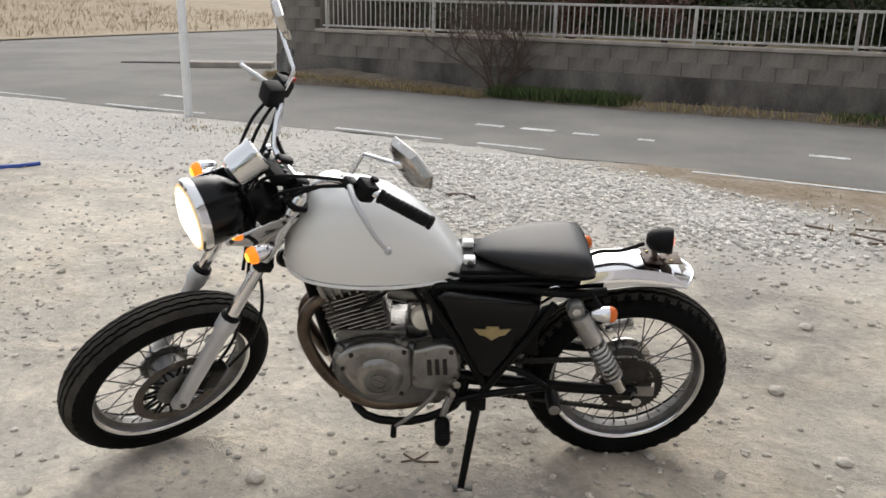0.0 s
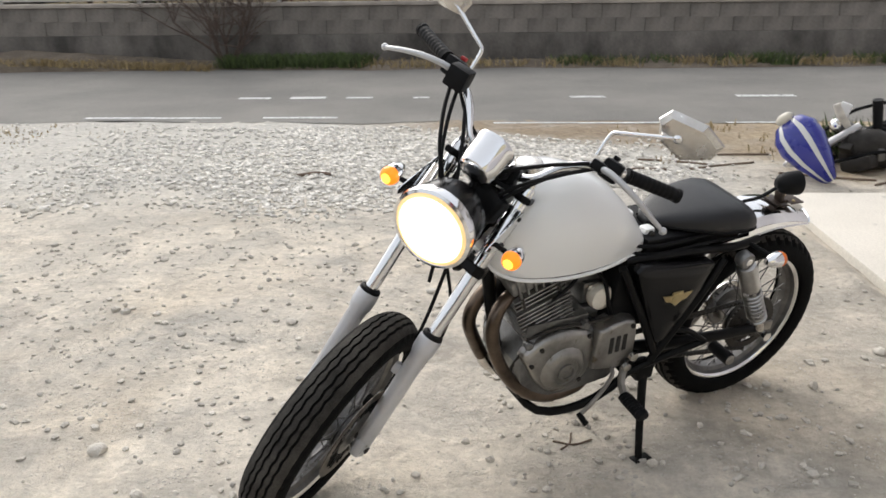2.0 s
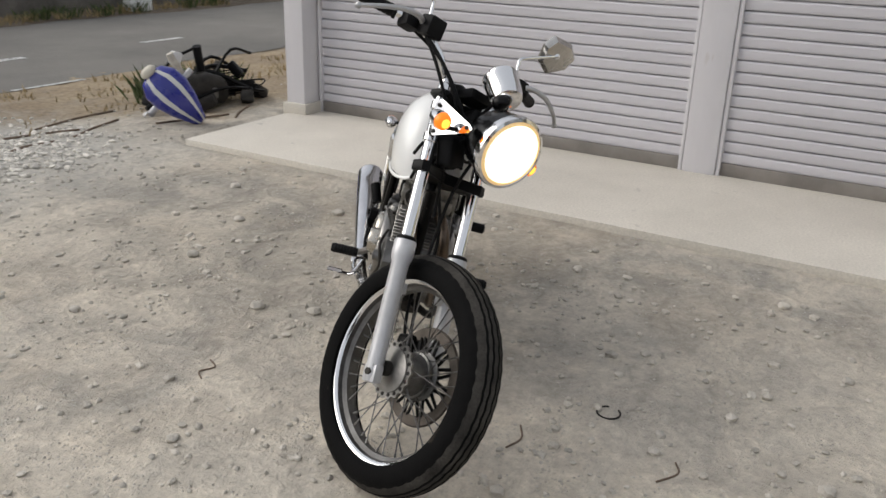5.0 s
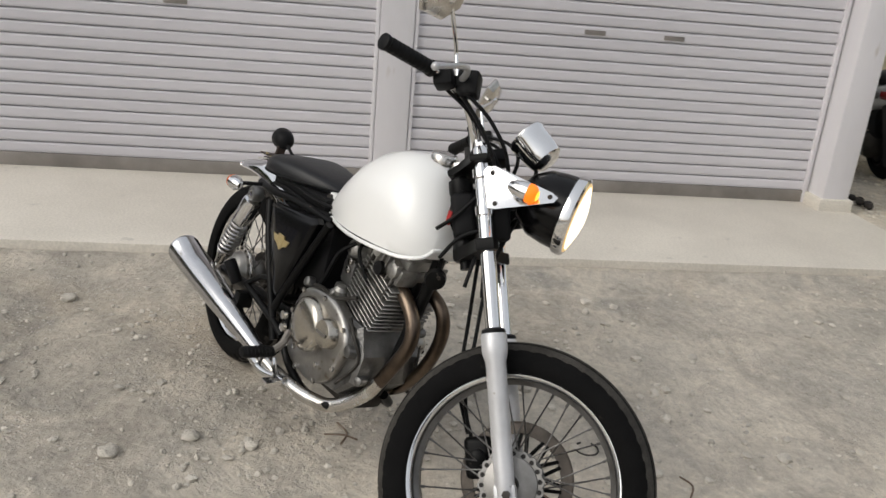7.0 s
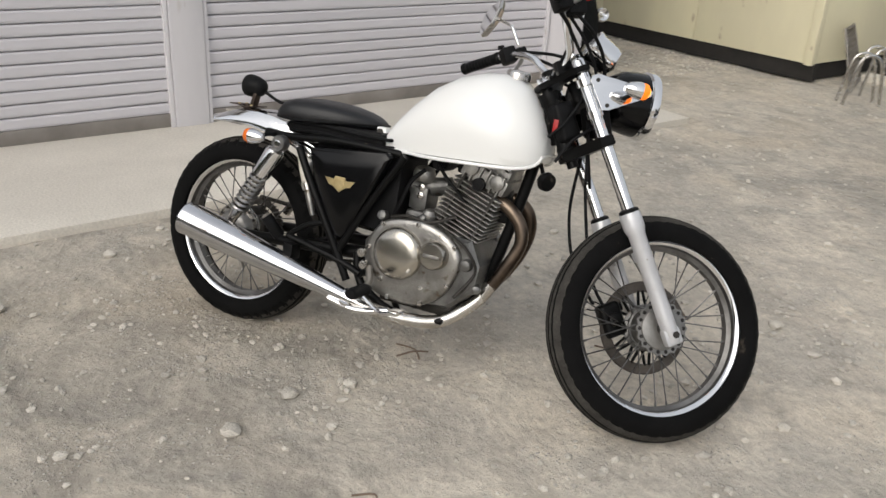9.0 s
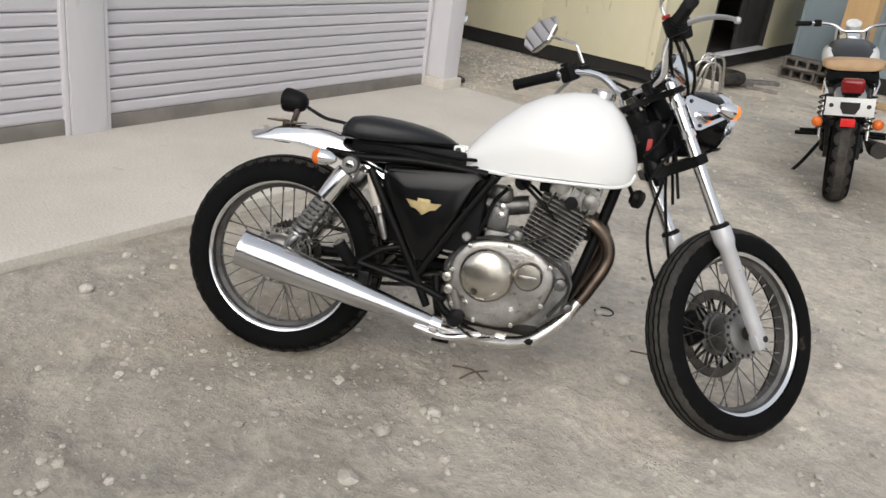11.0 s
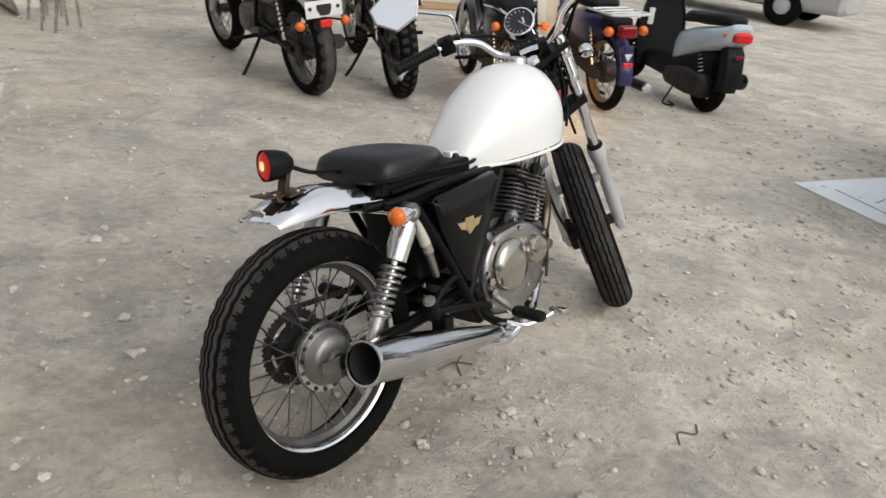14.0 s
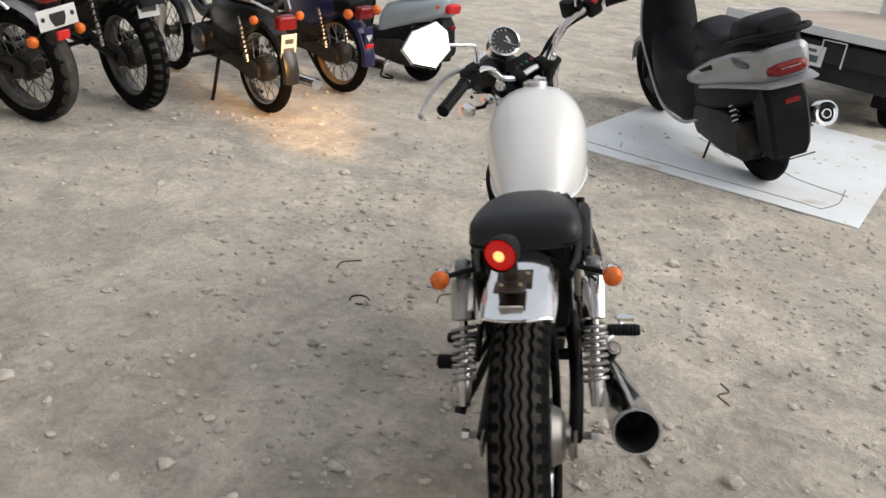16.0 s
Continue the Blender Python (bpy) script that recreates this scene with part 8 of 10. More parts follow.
def roadster():
    """Black retro roadster with a tan seat."""
    g = thing("motorcycle", Matrix(), "black and white retro motorcycle with a tan seat, parked", "motorcycle", "parked motorcycles")
    wheel(g, "rear_wheel", Matrix.Translation((0, 0, 0.31)), 0.31, 0.235, 0.068, "zigzag", "black road tyre with dusty tread", 36, 0.065, 0.045, single=False, rimmat=M_rimold)
    wheel(g, "front_wheel", Matrix.Translation((1.38, 0, 0.31)), 0.31, 0.24, 0.05, "road", "black road tyre", 36, 0.055, 0.05, single=False, rimmat=M_rimold)
    bm = B()
    fender_arc(bm, None, (0, 0, 0.31), 0.37, radians(55), radians(128), 0.085)
    part("rear_fender", bm, P_silver, g, "dull silver short rear fender")
    bm = B()
    fender_arc(bm, None, (1.38, 0, 0.31), 0.335, radians(30), radians(150), 0.06)
    part("front_fender", bm, P_black, g)
    bm = B()
    rounded(bm, [-0.02, 0.0, 0.10, 0.25, 0.42, 0.55, 0.60], [0.80, 0.83, 0.835, 0.81, 0.785, 0.78, 0.765], [0.77, 0.765, 0.76, 0.74, 0.72, 0.71, 0.72], [0.12, 0.155, 0.17, 0.155, 0.125, 0.095, 0.06])
    part("seat", bm, P_tan, g, "tan vinyl seat")
    bm = B()
    rounded(bm, [0.0, 0.03, 0.2, 0.4, 0.55], [0.765, 0.77, 0.765, 0.74, 0.71], [0.72, 0.69, 0.68, 0.68, 0.68], [0.10, 0.14, 0.15, 0.13, 0.09])
    part("seat_base", bm, P_dark, g)
    bm = B()
    rounded(bm, [0.0, 0.06, 0.25, 0.45, 0.55], [0.70, 0.70, 0.69, 0.69, 0.69], [0.62, 0.60, 0.52, 0.50, 0.52], [0.09, 0.115, 0.125, 0.12, 0.10])
    part("side_panel", bm, P_black, g)
    bm = B()
    rounded(bm, [0.55, 0.58, 0.66, 0.80, 0.92, 1.0, 1.03], [0.76, 0.79, 0.84, 0.87, 0.865, 0.83, 0.78], [0.71, 0.69, 0.68, 0.67, 0.68, 0.71, 0.74], [0.07, 0.11, 0.14, 0.155, 0.15, 0.11, 0.05], p=0.75)
    t = part("fuel_tank", bm, P_black, g, "black tank with white flanks")
    for s in (1, -1):
        bm = B()
        rounded(bm, [0.60, 0.68, 0.85, 0.97], [0.78, 0.82, 0.83, 0.79], [0.72, 0.69, 0.69, 0.73], [0.03, 0.055, 0.062, 0.03], Matrix.Translation((0, s * 0.112, 0)), 0.8, 14)
        part("white_flank", bm, P_white, t)
    bm = B()
    for s in (1, -1):
        tube(bm, [(0, s * 0.1, 0.31), (0.5, s * 0.1, 0.36)], 0.02, 10, 1)
        tube(bm, [(0.02, s * 0.11, 0.68), (0.4, s * 0.12, 0.66), (0.52, s * 0.12, 0.36)], 0.014, 10, 3)
    tube(bm, [(1.03, 0, 0.80), (0.95, 0, 0.5), (0.85, 0, 0.25), (0.5, 0, 0.24)], 0.02, 10, 3)
    part("frame", bm, M_frameblack, g)
    engine_of(g, 0.68, 0.38)
    fin_b = B()
    for k in range(8):
        box(fin_b, (0.78 + 0.005 * k, 0, 0.50 + 0.022 * k), (0.19, 0.20, 0.006))
    part("cylinder_fins", fin_b, M_fin, g)
    shocks_of(g, 0.14, 0.66, 0.36)
    for s in (1, -1):
        bm = B()
        tube(bm, [(1.38, s * 0.09, 0.31), (1.28, s * 0.09, 0.52)], 0.027, 12, 1)
        part("fork_leg", bm, M_alu, g)
        bm = B()
        tube(bm, [(1.28, s * 0.09, 0.52), (1.08, s * 0.09, 0.91)], 0.019, 12, 1)
        part("fork_tube", bm, M_chrome, g)
    bm = B()
    tube(bm, [(0.80, -0.12, 0.3), (0.55, -0.17, 0.26), (0.25, -0.19, 0.28), (-0.06, -0.2, 0.33)], [0.02, 0.024, 0.045, 0.048], 20, 3)
    part("muffler", bm, M_darkmetal, g, "dark blackened muffler")
    bars_of(g, 1.02, 0.90, 0.36, 0.05)
    bm = B()
    lathe(bm, [(0, -0.1), (0.06, -0.09), (0.085, -0.03), (0.09, 0.0), (0.08, 0.01), (0, 0.02)], frame_to((1.20, 0, 0.80), (1, 0, 0)), 28)
    part("headlight", bm, M_chrome, g)
    bm = B()
    lathe(bm, [(0, -0.05), (0.045, -0.045), (0.05, 0.0), (0.045, 0.005), (0.045, 0.002), (0, 0.002)], frame_to((1.06, 0, 0.95), (-0.5, 0, 0.85)), 24)
    part("speedometer", bm, M_white, g)
    lamp_block(g, Matrix.Translation((-0.22, 0, 0.715)), (0.09, 0.12, 0.080), M_redlens)
    bm = B()
    box(bm, (-0.13, 0, 0.69), (0.20, 0.10, 0.06), 0.01)
    box(bm, (-0.20, 0, 0.60), (0.05, 0.07, 0.14), 0.01)
    part("lamp_mount", bm, P_dark, g)
    pm = frame_to((-0.265, 0, 0.605), (-0.95, 0, 0.15), (0, 1, 0))
    bm = B()
    o = [(-0.125, -0.05), (0.125, -0.05), (0.125, 0.05), (-0.125, 0.05)]
    plate(bm, o, 0.003, pm, 0.001)
    br = part("plate_bracket", bm, P_white, g, "white steel plate bracket with dark opening")
    bm = B()
    plate(bm, [(-0.05, -0.03), (0.05, -0.03), (0.05, 0.0), (0.03, 0.035), (-0.03, 0.035), (-0.05, 0.0)], 0.002, pm @ Matrix.Translation((0, 0.005, 0.003)))
    part("opening", bm, M_darkbase, br)
    for s in (1, -1):
        bm = B()
        lathe(bm, [(0, 0), (0.012, 0), (0.012, 0.003), (0, 0.003)], pm @ Matrix.Translation((s * 0.095, -0.005, 0.002)), 12)
        part("bolt", bm, M_darkmetal, br)
    lamp_block(g, Matrix.Translation((-0.285, 0, 0.520)), (0.02, 0.075, 0.045), M_redglow, "reflector", "bright red reflector")
    for s in (1, -1):
        indicator(g, (-0.20, s * 0.05, 0.53), (-0.24, s * 0.155, 0.51), 0.03, M_amber)
        bm = B()
        tube(bm, [(0.2, s * 0.13, 0.72), (0.0, s * 0.14, 0.70), (-0.08, s * 0.12, 0.64)], 0.010, 8, 3)
        part("grab_rail", bm, M_chrome, g)
    bulk_of(g, 0.18, 0.56, 0.36, 0.70, 0.085, 0.0, 0.31, 0.55, 0.36)
    stand_and_pegs(g, 0.55)
    return g


def trail_bike():
    """Black trail bike with knobbly tyres."""
    g = thing("motorcycle", Matrix(), "tall black trail motorcycle with knobbly tyres and orange indicators, parked", "motorcycle", "parked motorcycles")
    wheel(g, "rear_wheel", Matrix.Translation((0, 0, 0.32)), 0.325, 0.235, 0.062, "block", "knobbly black tyre", 36, 0.065, 0.045, single=False, rimmat=M_rimold)
    wheel(g, "front_wheel", Matrix.Translation((1.40, 0, 0.345)), 0.345, 0.275, 0.05, "block", "knobbly black tyre", 36, 0.055, 0.05, single=False, rimmat=M_rimold)
    bm = B()
    fender_arc(bm, None, (0.05, 0, 0.36), 0.47, radians(75), radians(140), 0.085)
    part("rear_fender", bm, P_dark, g)
    bm = B()
    fender_arc(bm, None, (1.36, 0, 0.36), 0.40, radians(30), radians(130), 0.07)
    part("front_fender", bm, P_dark, g)
    bm = B()
    rounded(bm, [-0.06, -0.03, 0.12, 0.30, 0.48, 0.62, 0.68], [0.88, 0.91, 0.915, 0.90, 0.89, 0.90, 0.90], [0.85, 0.82, 0.81, 0.80, 0.79, 0.80, 0.83], [0.08, 0.115, 0.125, 0.12, 0.10, 0.085, 0.05])
    part("seat", bm, P_seat, g, "long worn black seat")
    bm = B()
    rounded(bm, [0.60, 0.66, 0.78, 0.92, 1.02, 1.06], [0.88, 0.94, 0.98, 1.0, 0.97, 0.90], [0.80, 0.76, 0.74, 0.76, 0.80, 0.84], [0.08, 0.12, 0.14, 0.14, 0.10, 0.05], p=0.75)
    part("fuel_tank", bm, P_black, g)
    bm = B()
    for s in (1, -1):
        tube(bm, [(0, s * 0.1, 0.32), (0.52, s * 0.1, 0.40)], 0.022, 10, 1)
        tube(bm, [(0.0, s * 0.10, 0.80), (0.4, s * 0.12, 0.72), (0.55, s * 0.12, 0.40)], 0.013, 10, 3)
    tube(bm, [(1.06, 0, 0.88), (0.98, 0, 0.55), (0.88, 0, 0.30), (0.52, 0, 0.28)], 0.02, 10, 3)
    part("frame", bm, M_frameblack, g)
    bm = B()
    rounded(bm, [0.15, 0.2, 0.4, 0.58], [0.78, 0.80, 0.78, 0.74], [0.68, 0.62, 0.52, 0.5], [0.10, 0.125, 0.125, 0.1])
    part("side_panel", bm, P_dark, g)
    engine_of(g, 0.70, 0.43, 0.95, M_darkmetal)
    shocks_of(g, 0.16, 0.72, 0.37)
    for s in (1, -1):
        bm = B()
        tube(bm, [(1.40, s * 0.095, 0.345), (1.28, s * 0.095, 0.60)], 0.028, 12, 1)
        part("fork_leg", bm, M_alu, g)
        bm = B()
        tube(bm, [(1.28, s * 0.095, 0.60), (1.06, s * 0.095, 1.06)], 0.020, 12, 1)
        part("fork_tube", bm, M_frameblack, g)
    bm = B()
    tube(bm, [(0.85, -0.08, 0.5), (0.6, -0.14, 0.5), (0.3, -0.15, 0.62), (0.0, -0.15, 0.70)], [0.02, 0.022, 0.04, 0.042], 18, 3)
    mf = part("muffler", bm, P_dark, g, "upswept dark muffler")
    bm = B()
    lathe(bm, [(0.03, 0), (0.045, 0.002), (0.045, 0.014), (0.03, 0.016), (0, 0.01)], frame_to((0.005, -0.15, 0.70), (-1, 0, 0.25)), 24)
    part("muffler_tip", bm, M_chrome, mf)
    bars_of(g, 1.02, 1.06, 0.40, 0.10)
    bm = B()
    box(bm, (1.18, 0, 0.93), (0.16, 0.17, 0.2), 0.03)
    part("headlight", bm, P_dark, g)
    lamp_block(g, Matrix.Translation((-0.21, 0, 0.80)), (0.06, 0.10, 0.065), M_redlens)
    plate_of(g, frame_to((-0.225, 0, 0.665), (-0.95, 0, 0.15), (0, -1, 0)), 0.13, 0.17)
    for s in (1, -1):
        indicator(g, (-0.15, s * 0.04, 0.80), (-0.17, s * 0.155, 0.805), 0.03, M_amber, True)
        bm = B()
        tube(bm, [(0.95, s * 0.22, 1.15), (0.96, s * 0.24, 1.25), (0.95, s * 0.30, 1.30)], 0.005, 8, 3)
        ball(bm, (0.94, s * 0.33, 1.31), 0.05, 14, None, (0.25, 1.0, 0.75))
        part("mirror", bm, P_dark, g)
    bulk_of(g, 0.20, 0.60, 0.42, 0.78, 0.085, 0.0, 0.32, 0.58, 0.42)
    stand_and_pegs(g, 0.58)
    return g


def moped(body, seat_l, label, cub, rimm):
    """Small commuter bike; cub: with leg shield, side body and a rack."""
    g = thing("moped", Matrix(), label, "moped", "parked motorcycles")
    wheel(g, "rear_wheel", Matrix.Translation((0, 0, 0.275)), 0.278, 0.222, 0.036, "road", "narrow black tyre", 28, 0.06, 0.045, single=False, rimmat=rimm)
    wheel(g, "front_wheel", Matrix.Translation((1.19, 0, 0.275)), 0.278, 0.222, 0.034, "road", "narrow black tyre", 28, 0.05, 0.045, single=False, rimmat=rimm)
    bm = B()
    fender_arc(bm, None, (0, 0, 0.275), 0.315, radians(40), radians(185), 0.055)
    part("rear_fender", bm, body, g)
    bm = B()
    fender_arc(bm, None, (1.19, 0, 0.275), 0.305, radians(10), radians(160), 0.05)
    part("front_fender", bm, body, g)
    bm = B()
    if cub:
        rounded(bm, [0.08, 0.12, 0.25, 0.40, 0.46], [0.735, 0.76, 0.765, 0.755, 0.73], [0.70, 0.69, 0.685, 0.685, 0.70], [0.08, 0.115, 0.125, 0.115, 0.07])
    else:
        rounded(bm, [-0.05, 0.0, 0.15, 0.35, 0.52, 0.58], [0.72, 0.77, 0.80, 0.775, 0.76, 0.74], [0.68, 0.66, 0.655, 0.655, 0.67, 0.69], [0.08, 0.13, 0.14, 0.125, 0.10, 0.06])
    part("seat", bm, P_seat, g, seat_l)
    bm = B()
    rounded(bm, [-0.06, 0.0, 0.2, 0.42, 0.55], [0.66, 0.68, 0.685, 0.66, 0.56], [0.58, 0.52, 0.42, 0.42, 0.46], [0.07, 0.10, 0.115, 0.09, 0.05])
    part("side_body", bm, body, g)
    bm = B()
    tube(bm, [(0.5, 0, 0.55), (0.7, 0, 0.50), (0.88, 0, 0.62), (0.96, 0, 0.80)], [0.05, 0.045, 0.04, 0.035], 14, 4)
    part("frame", bm, body, g)
    if not cub:
        bm = B()
        rounded(bm, [0.58, 0.64, 0.76, 0.88, 0.95], [0.76, 0.82, 0.85, 0.82, 0.76], [0.70, 0.67, 0.66, 0.68, 0.72], [0.05, 0.09, 0.11, 0.10, 0.05], p=0.75)
        part("fuel_tank", bm, body, g)
    engine_of(g, 0.62, 0.34, 0.86, M_darkmetal)
    bm = B()
    for s in (1, -1):
        tube(bm, [(0, s * 0.075, 0.275), (0.42, s * 0.08, 0.33)], 0.017, 10, 1)
    part("swingarm", bm, M_frameblack, g)
    shocks_of(g, 0.11, 0.58, 0.32, 0.10)
    for s in (1, -1):
        bm = B()
        tube(bm, [(1.20, s * 0.07, 0.275), (1.12, s * 0.07, 0.50), (0.99, s * 0.06, 0.80)], 0.022, 12, 1)
        part("fork_leg", bm, M_chrome if not cub else body, g)
    bm = B()
    tube(bm, [(0.62, -0.09, 0.25), (0.4, -0.12, 0.22), (0.1, -0.145, 0.215), (-0.30, -0.165, 0.225)], [0.012, 0.015, 0.032, 0.035], 18, 3)
    mf = part("muffler", bm, M_chrome if not cub else M_darkmetal, g)
    bm = B()
    lathe(bm, [(0.028, 0), (0.037, 0.002), (0.037, 0.012), (0.028, 0.014), (0, 0.008)], frame_to((-0.30, -0.165, 0.225), (-1, -0.05, 0.03)), 24)
    part("muffler_tip", bm, M_chrome, mf)
    bars_of(g, 0.92, 0.92, 0.33, 0.07)
    bm = B()
    lathe(bm, [(0, -0.09), (0.055, -0.08), (0.075, -0.03), (0.08, 0), (0.07, 0.01), (0, 0.02)], frame_to((1.06, 0, 0.88), (1, 0, -0.05)), 24)
    part("headlight", bm, P_dark if not cub else body, g)
    lamp_block(g, Matrix.Translation((-0.235, 0, 0.60)), (0.07, 0.125, 0.085), M_redlens)
    if cub:
        for s in (1, -1):
            bm = B()
            rings = []
            for k in range(9):
                z = 0.28 + 0.62 * k / 8
                c = 0.80 + 0.13 * (k / 8) ** 0.8
                w0, w1 = 0.03, 0.19 + 0.03 * math.sin(math.pi * k / 8)
                rings.append([(c - 0.05 + 0.0, s * w0, z), (c - 0.01, s * (w0 + w1) / 2, z), (c - 0.07, s * w1, z), (c - 0.076, s * (w1 - 0.003), z), (c - 0.018, s * ((w0 + w1) / 2 - 0.003), z), (c - 0.056, s * (w0 - 0.003), z)])
            loft(bm, rings)
            part("leg_shield", bm, P_cream, g, "cream plastic leg shield")
        bm = B()
        rounded(bm, [0.84, 0.88, 0.98, 1.04], [0.93, 0.97, 0.98, 0.94], [0.84, 0.82, 0.82, 0.85], [0.10, 0.15, 0.13, 0.07])
        part("handle_cover", bm, P_cream, g)
        rack = part("luggage_rack", tube(B(), [(0.12, 0.13, 0.70), (-0.22, 0.14, 0.715), (-0.27, 0.10, 0.715), (-0.27, -0.10, 0.715), (-0.22, -0.14, 0.715), (0.12, -0.13, 0.70)], 0.009, 8, 3), P_white, g, "white-painted steel luggage rack")
        for k in range(3):
            bm = B()
            bar(bm, (0.04 - 0.10 * k, -0.135, 0.712), (0.04 - 0.10 * k, 0.135, 0.712), 0.007)
            part("rack_bar", bm, P_white, rack)
        bm = B()
        box(bm, (-0.06, 0, 0.62), (0.22, 0.17, 0.11), 0.03, None, 3)
        part("tail_box", bm, P_dark, g, "dark box under the rack")
        for s in (1, -1):
            indicator(g, (-0.20, s * 0.06, 0.60), (-0.22, s * 0.13, 0.60), 0.034, M_amber)
        bm = B()
        box(bm, (-0.285, 0, 0.44), (0.012, 0.075, 0.15), 0.004, None)
        mfp = part("mud_flap", bm, body, g)
        bm = B()
        plate(bm, [(-0.03, -0.025), (0.03, -0.025), (0.0, 0.025)], 0.003, frame_to((-0.293, 0, 0.435), (-1, 0, 0), (0, 1, 0)))
        part("triangle_sticker", bm, P_white, mfp)
        lamp_block(g, Matrix.Translation((-0.295, 0, 0.385)), (0.014, 0.07, 0.03), M_redglow, "reflector", "red reflector")
    else:
        plate_of(g, frame_to((-0.265, 0, 0.455), (-0.97, 0, -0.1), (0, -1, 0)), 0.105, 0.17)
        for s in (1, -1):
            indicator(g, (-0.12, s * 0.06, 0.62), (-0.15, s * 0.16, 0.61), 0.027, M_amber)
            bm = B()
            tube(bm, [(0.25, s * 0.13, 0.68), (-0.05, s * 0.12, 0.70), (-0.20, s * 0.06, 0.66)], 0.009, 8, 3)
            part("grab_rail", bm, M_chrome, g)
    bulk_of(g, 0.16, 0.52, 0.30, 0.56, 0.075, 0.0, 0.275, 0.50, 0.32)
    stand_and_pegs(g, 0.45, True)
    return g


def scooter(label, body, inner, L, H, big, lamp, plate_label=False):
    """A step-through scooter with enclosed rear bodywork; L wheelbase, H seat height."""
    g = thing("scooter", Matrix(), label, "scooter", "parked scooters")
    R = 0.275 if big else 0.215
    for nm, x in (("rear_wheel", 0), ("front_wheel", L)):
        wheel(g, nm, Matrix.Translation((x, 0, R)), R, R * 0.62, 0.062 if big else 0.05, "road", "black scooter tyre", 10, R * 0.5, 0.05, hubmat=P_dark, single=False, rimmat=P_dark)
    k = L / 1.2
    bm = B()
    r0 = 0.0 if big else 0.06
    rounded(bm, [(-0.34 + r0) * k, (-0.30 + r0) * k, (-0.18 + r0 / 2) * k, 0.0, 0.20 * k, 0.36 * k, 0.44 * k], [H - 0.02, H + 0.01, H - 0.02, H - 0.05, H - 0.09, H - 0.14, H - 0.22],
            [H - 0.10, H - 0.16, H - 0.20, H - 0.26, H - 0.34, H - 0.42, H - 0.44], [0.06, 0.11, 0.15, 0.17 * (1.1 if big else 1), 0.17 * (1.15 if big else 1), 0.15, 0.10])
    part("rear_body", bm, body, g)
    bm = B()
    rounded(bm, [(-0.26 + r0) * k, (-0.20 + r0) * k, -0.05 * k, 0.12 * k, 0.32 * k, 0.42 * k], [H + 0.03, H + 0.06, H + 0.06, H + 0.035 - (0.05 if big else 0), H + 0.02 - (0.06 if big else 0), H - 0.02], [H - 0.02, H - 0.03, H - 0.04, H - 0.06, H - 0.07, H - 0.09],
            [0.07, 0.12, 0.14, 0.145, 0.13, 0.08])
    part("seat", bm, P_seat, g, "black scooter seat")
    bm = B()
    rounded(bm, [-0.10 * k, 0.0, 0.25 * k, 0.42 * k, 0.80 * k, 0.86 * k], [H - 0.22, H - 0.22, H - 0.30, 0.36, 0.35, 0.33], [0.34, 0.26, 0.20, 0.17, 0.19, 0.22], [0.10, 0.14, 0.15, 0.16, 0.15, 0.12])
    part("floorboard", bm, inner, g)
    bm = B()
    top_z = 1.0 if big else 0.86
    rings = []
    for t in np.linspace(0, 1, 8):
        z = 0.20 + (top_z - 0.20) * t
        x = (0.80 + 0.05 * t) * k
        w = 0.16 + 0.07 * math.sin(math.pi * min(1, t * 1.1))
        rings.append([(x, -w, z), (x + 0.12, -w * 0.7, z), (x + 0.17, 0, z), (x + 0.12, w * 0.7, z), (x, w, z), (x + 0.03, 0, z)])
    loft(bm, rings)
    fs = part("front_shield", bm, inner, g)
    bm = B()
    for s in (1, -1):
        tube(bm, [V(*r[4 if s > 0 else 0]) for r in rings], 0.012, 8, 2)
    part("shield_edge", bm, body if big else inner, fs)
    if not big:
        bm = B()
        box(bm, (0.825 * k - 0.002, 0.135, 0.62), (0.008, 0.055, 0.14), 0.002)
        part("sticker", bm, P_white, fs, "white paper sticker")
    bm = B()
    rounded(bm, [0.72 * k, 0.76 * k, 0.90 * k, 1.0 * k], [top_z + 0.10, top_z + 0.13, top_z + 0.12, top_z + 0.02], [top_z + 0.02, top_z - 0.02, top_z - 0.06, top_z - 0.08], [0.12, 0.19, 0.16, 0.08])
    part("handle_cover", bm, inner, g)
    for s in (1, -1):
        bm = B()
        tube(bm, [(0.80 * k, s * 0.16, top_z + 0.07), (0.76 * k, s * 0.34, top_z + 0.06)], 0.016, 12, 1)
        part("grip", bm, M_plastic, g)
    bm = B()
    fender_arc(bm, None, (L, 0, R), R + 0.03, radians(20), radians(160), 0.075)
    part("front_fender", bm, body, g)
    for s in (1, -1):
        bm = B()
        tube(bm, [(L, s * 0.075, R), (L - 0.10, s * 0.07, 0.55)], 0.02, 10, 1)
        part("fork_leg", bm, P_dark, g)
    bm = B()
    rounded(bm, [-0.10, -0.06, 0.15, 0.40, 0.48], [R + 0.06, R + 0.11, R + 0.13, R + 0.10, R + 0.03], [R - 0.05, R - 0.09, R - 0.10, R - 0.08, R - 0.03], [0.05, 0.09, 0.10, 0.09, 0.06], Matrix.Translation((0, 0.075, 0)))
    part("engine", bm, M_darkmetal, g)
    shock = B()
    tube(shock, [(-0.03, 0.11, R), (0.02, 0.12, H - 0.22)], 0.014, 8, 1)
    sh = part("shock_absorber", shock, M_darkmetal, g)
    bm = B()
    A = frame_to((-0.03, 0.11, R + 0.05), (0.05, 0.01, H - 0.3 - R))
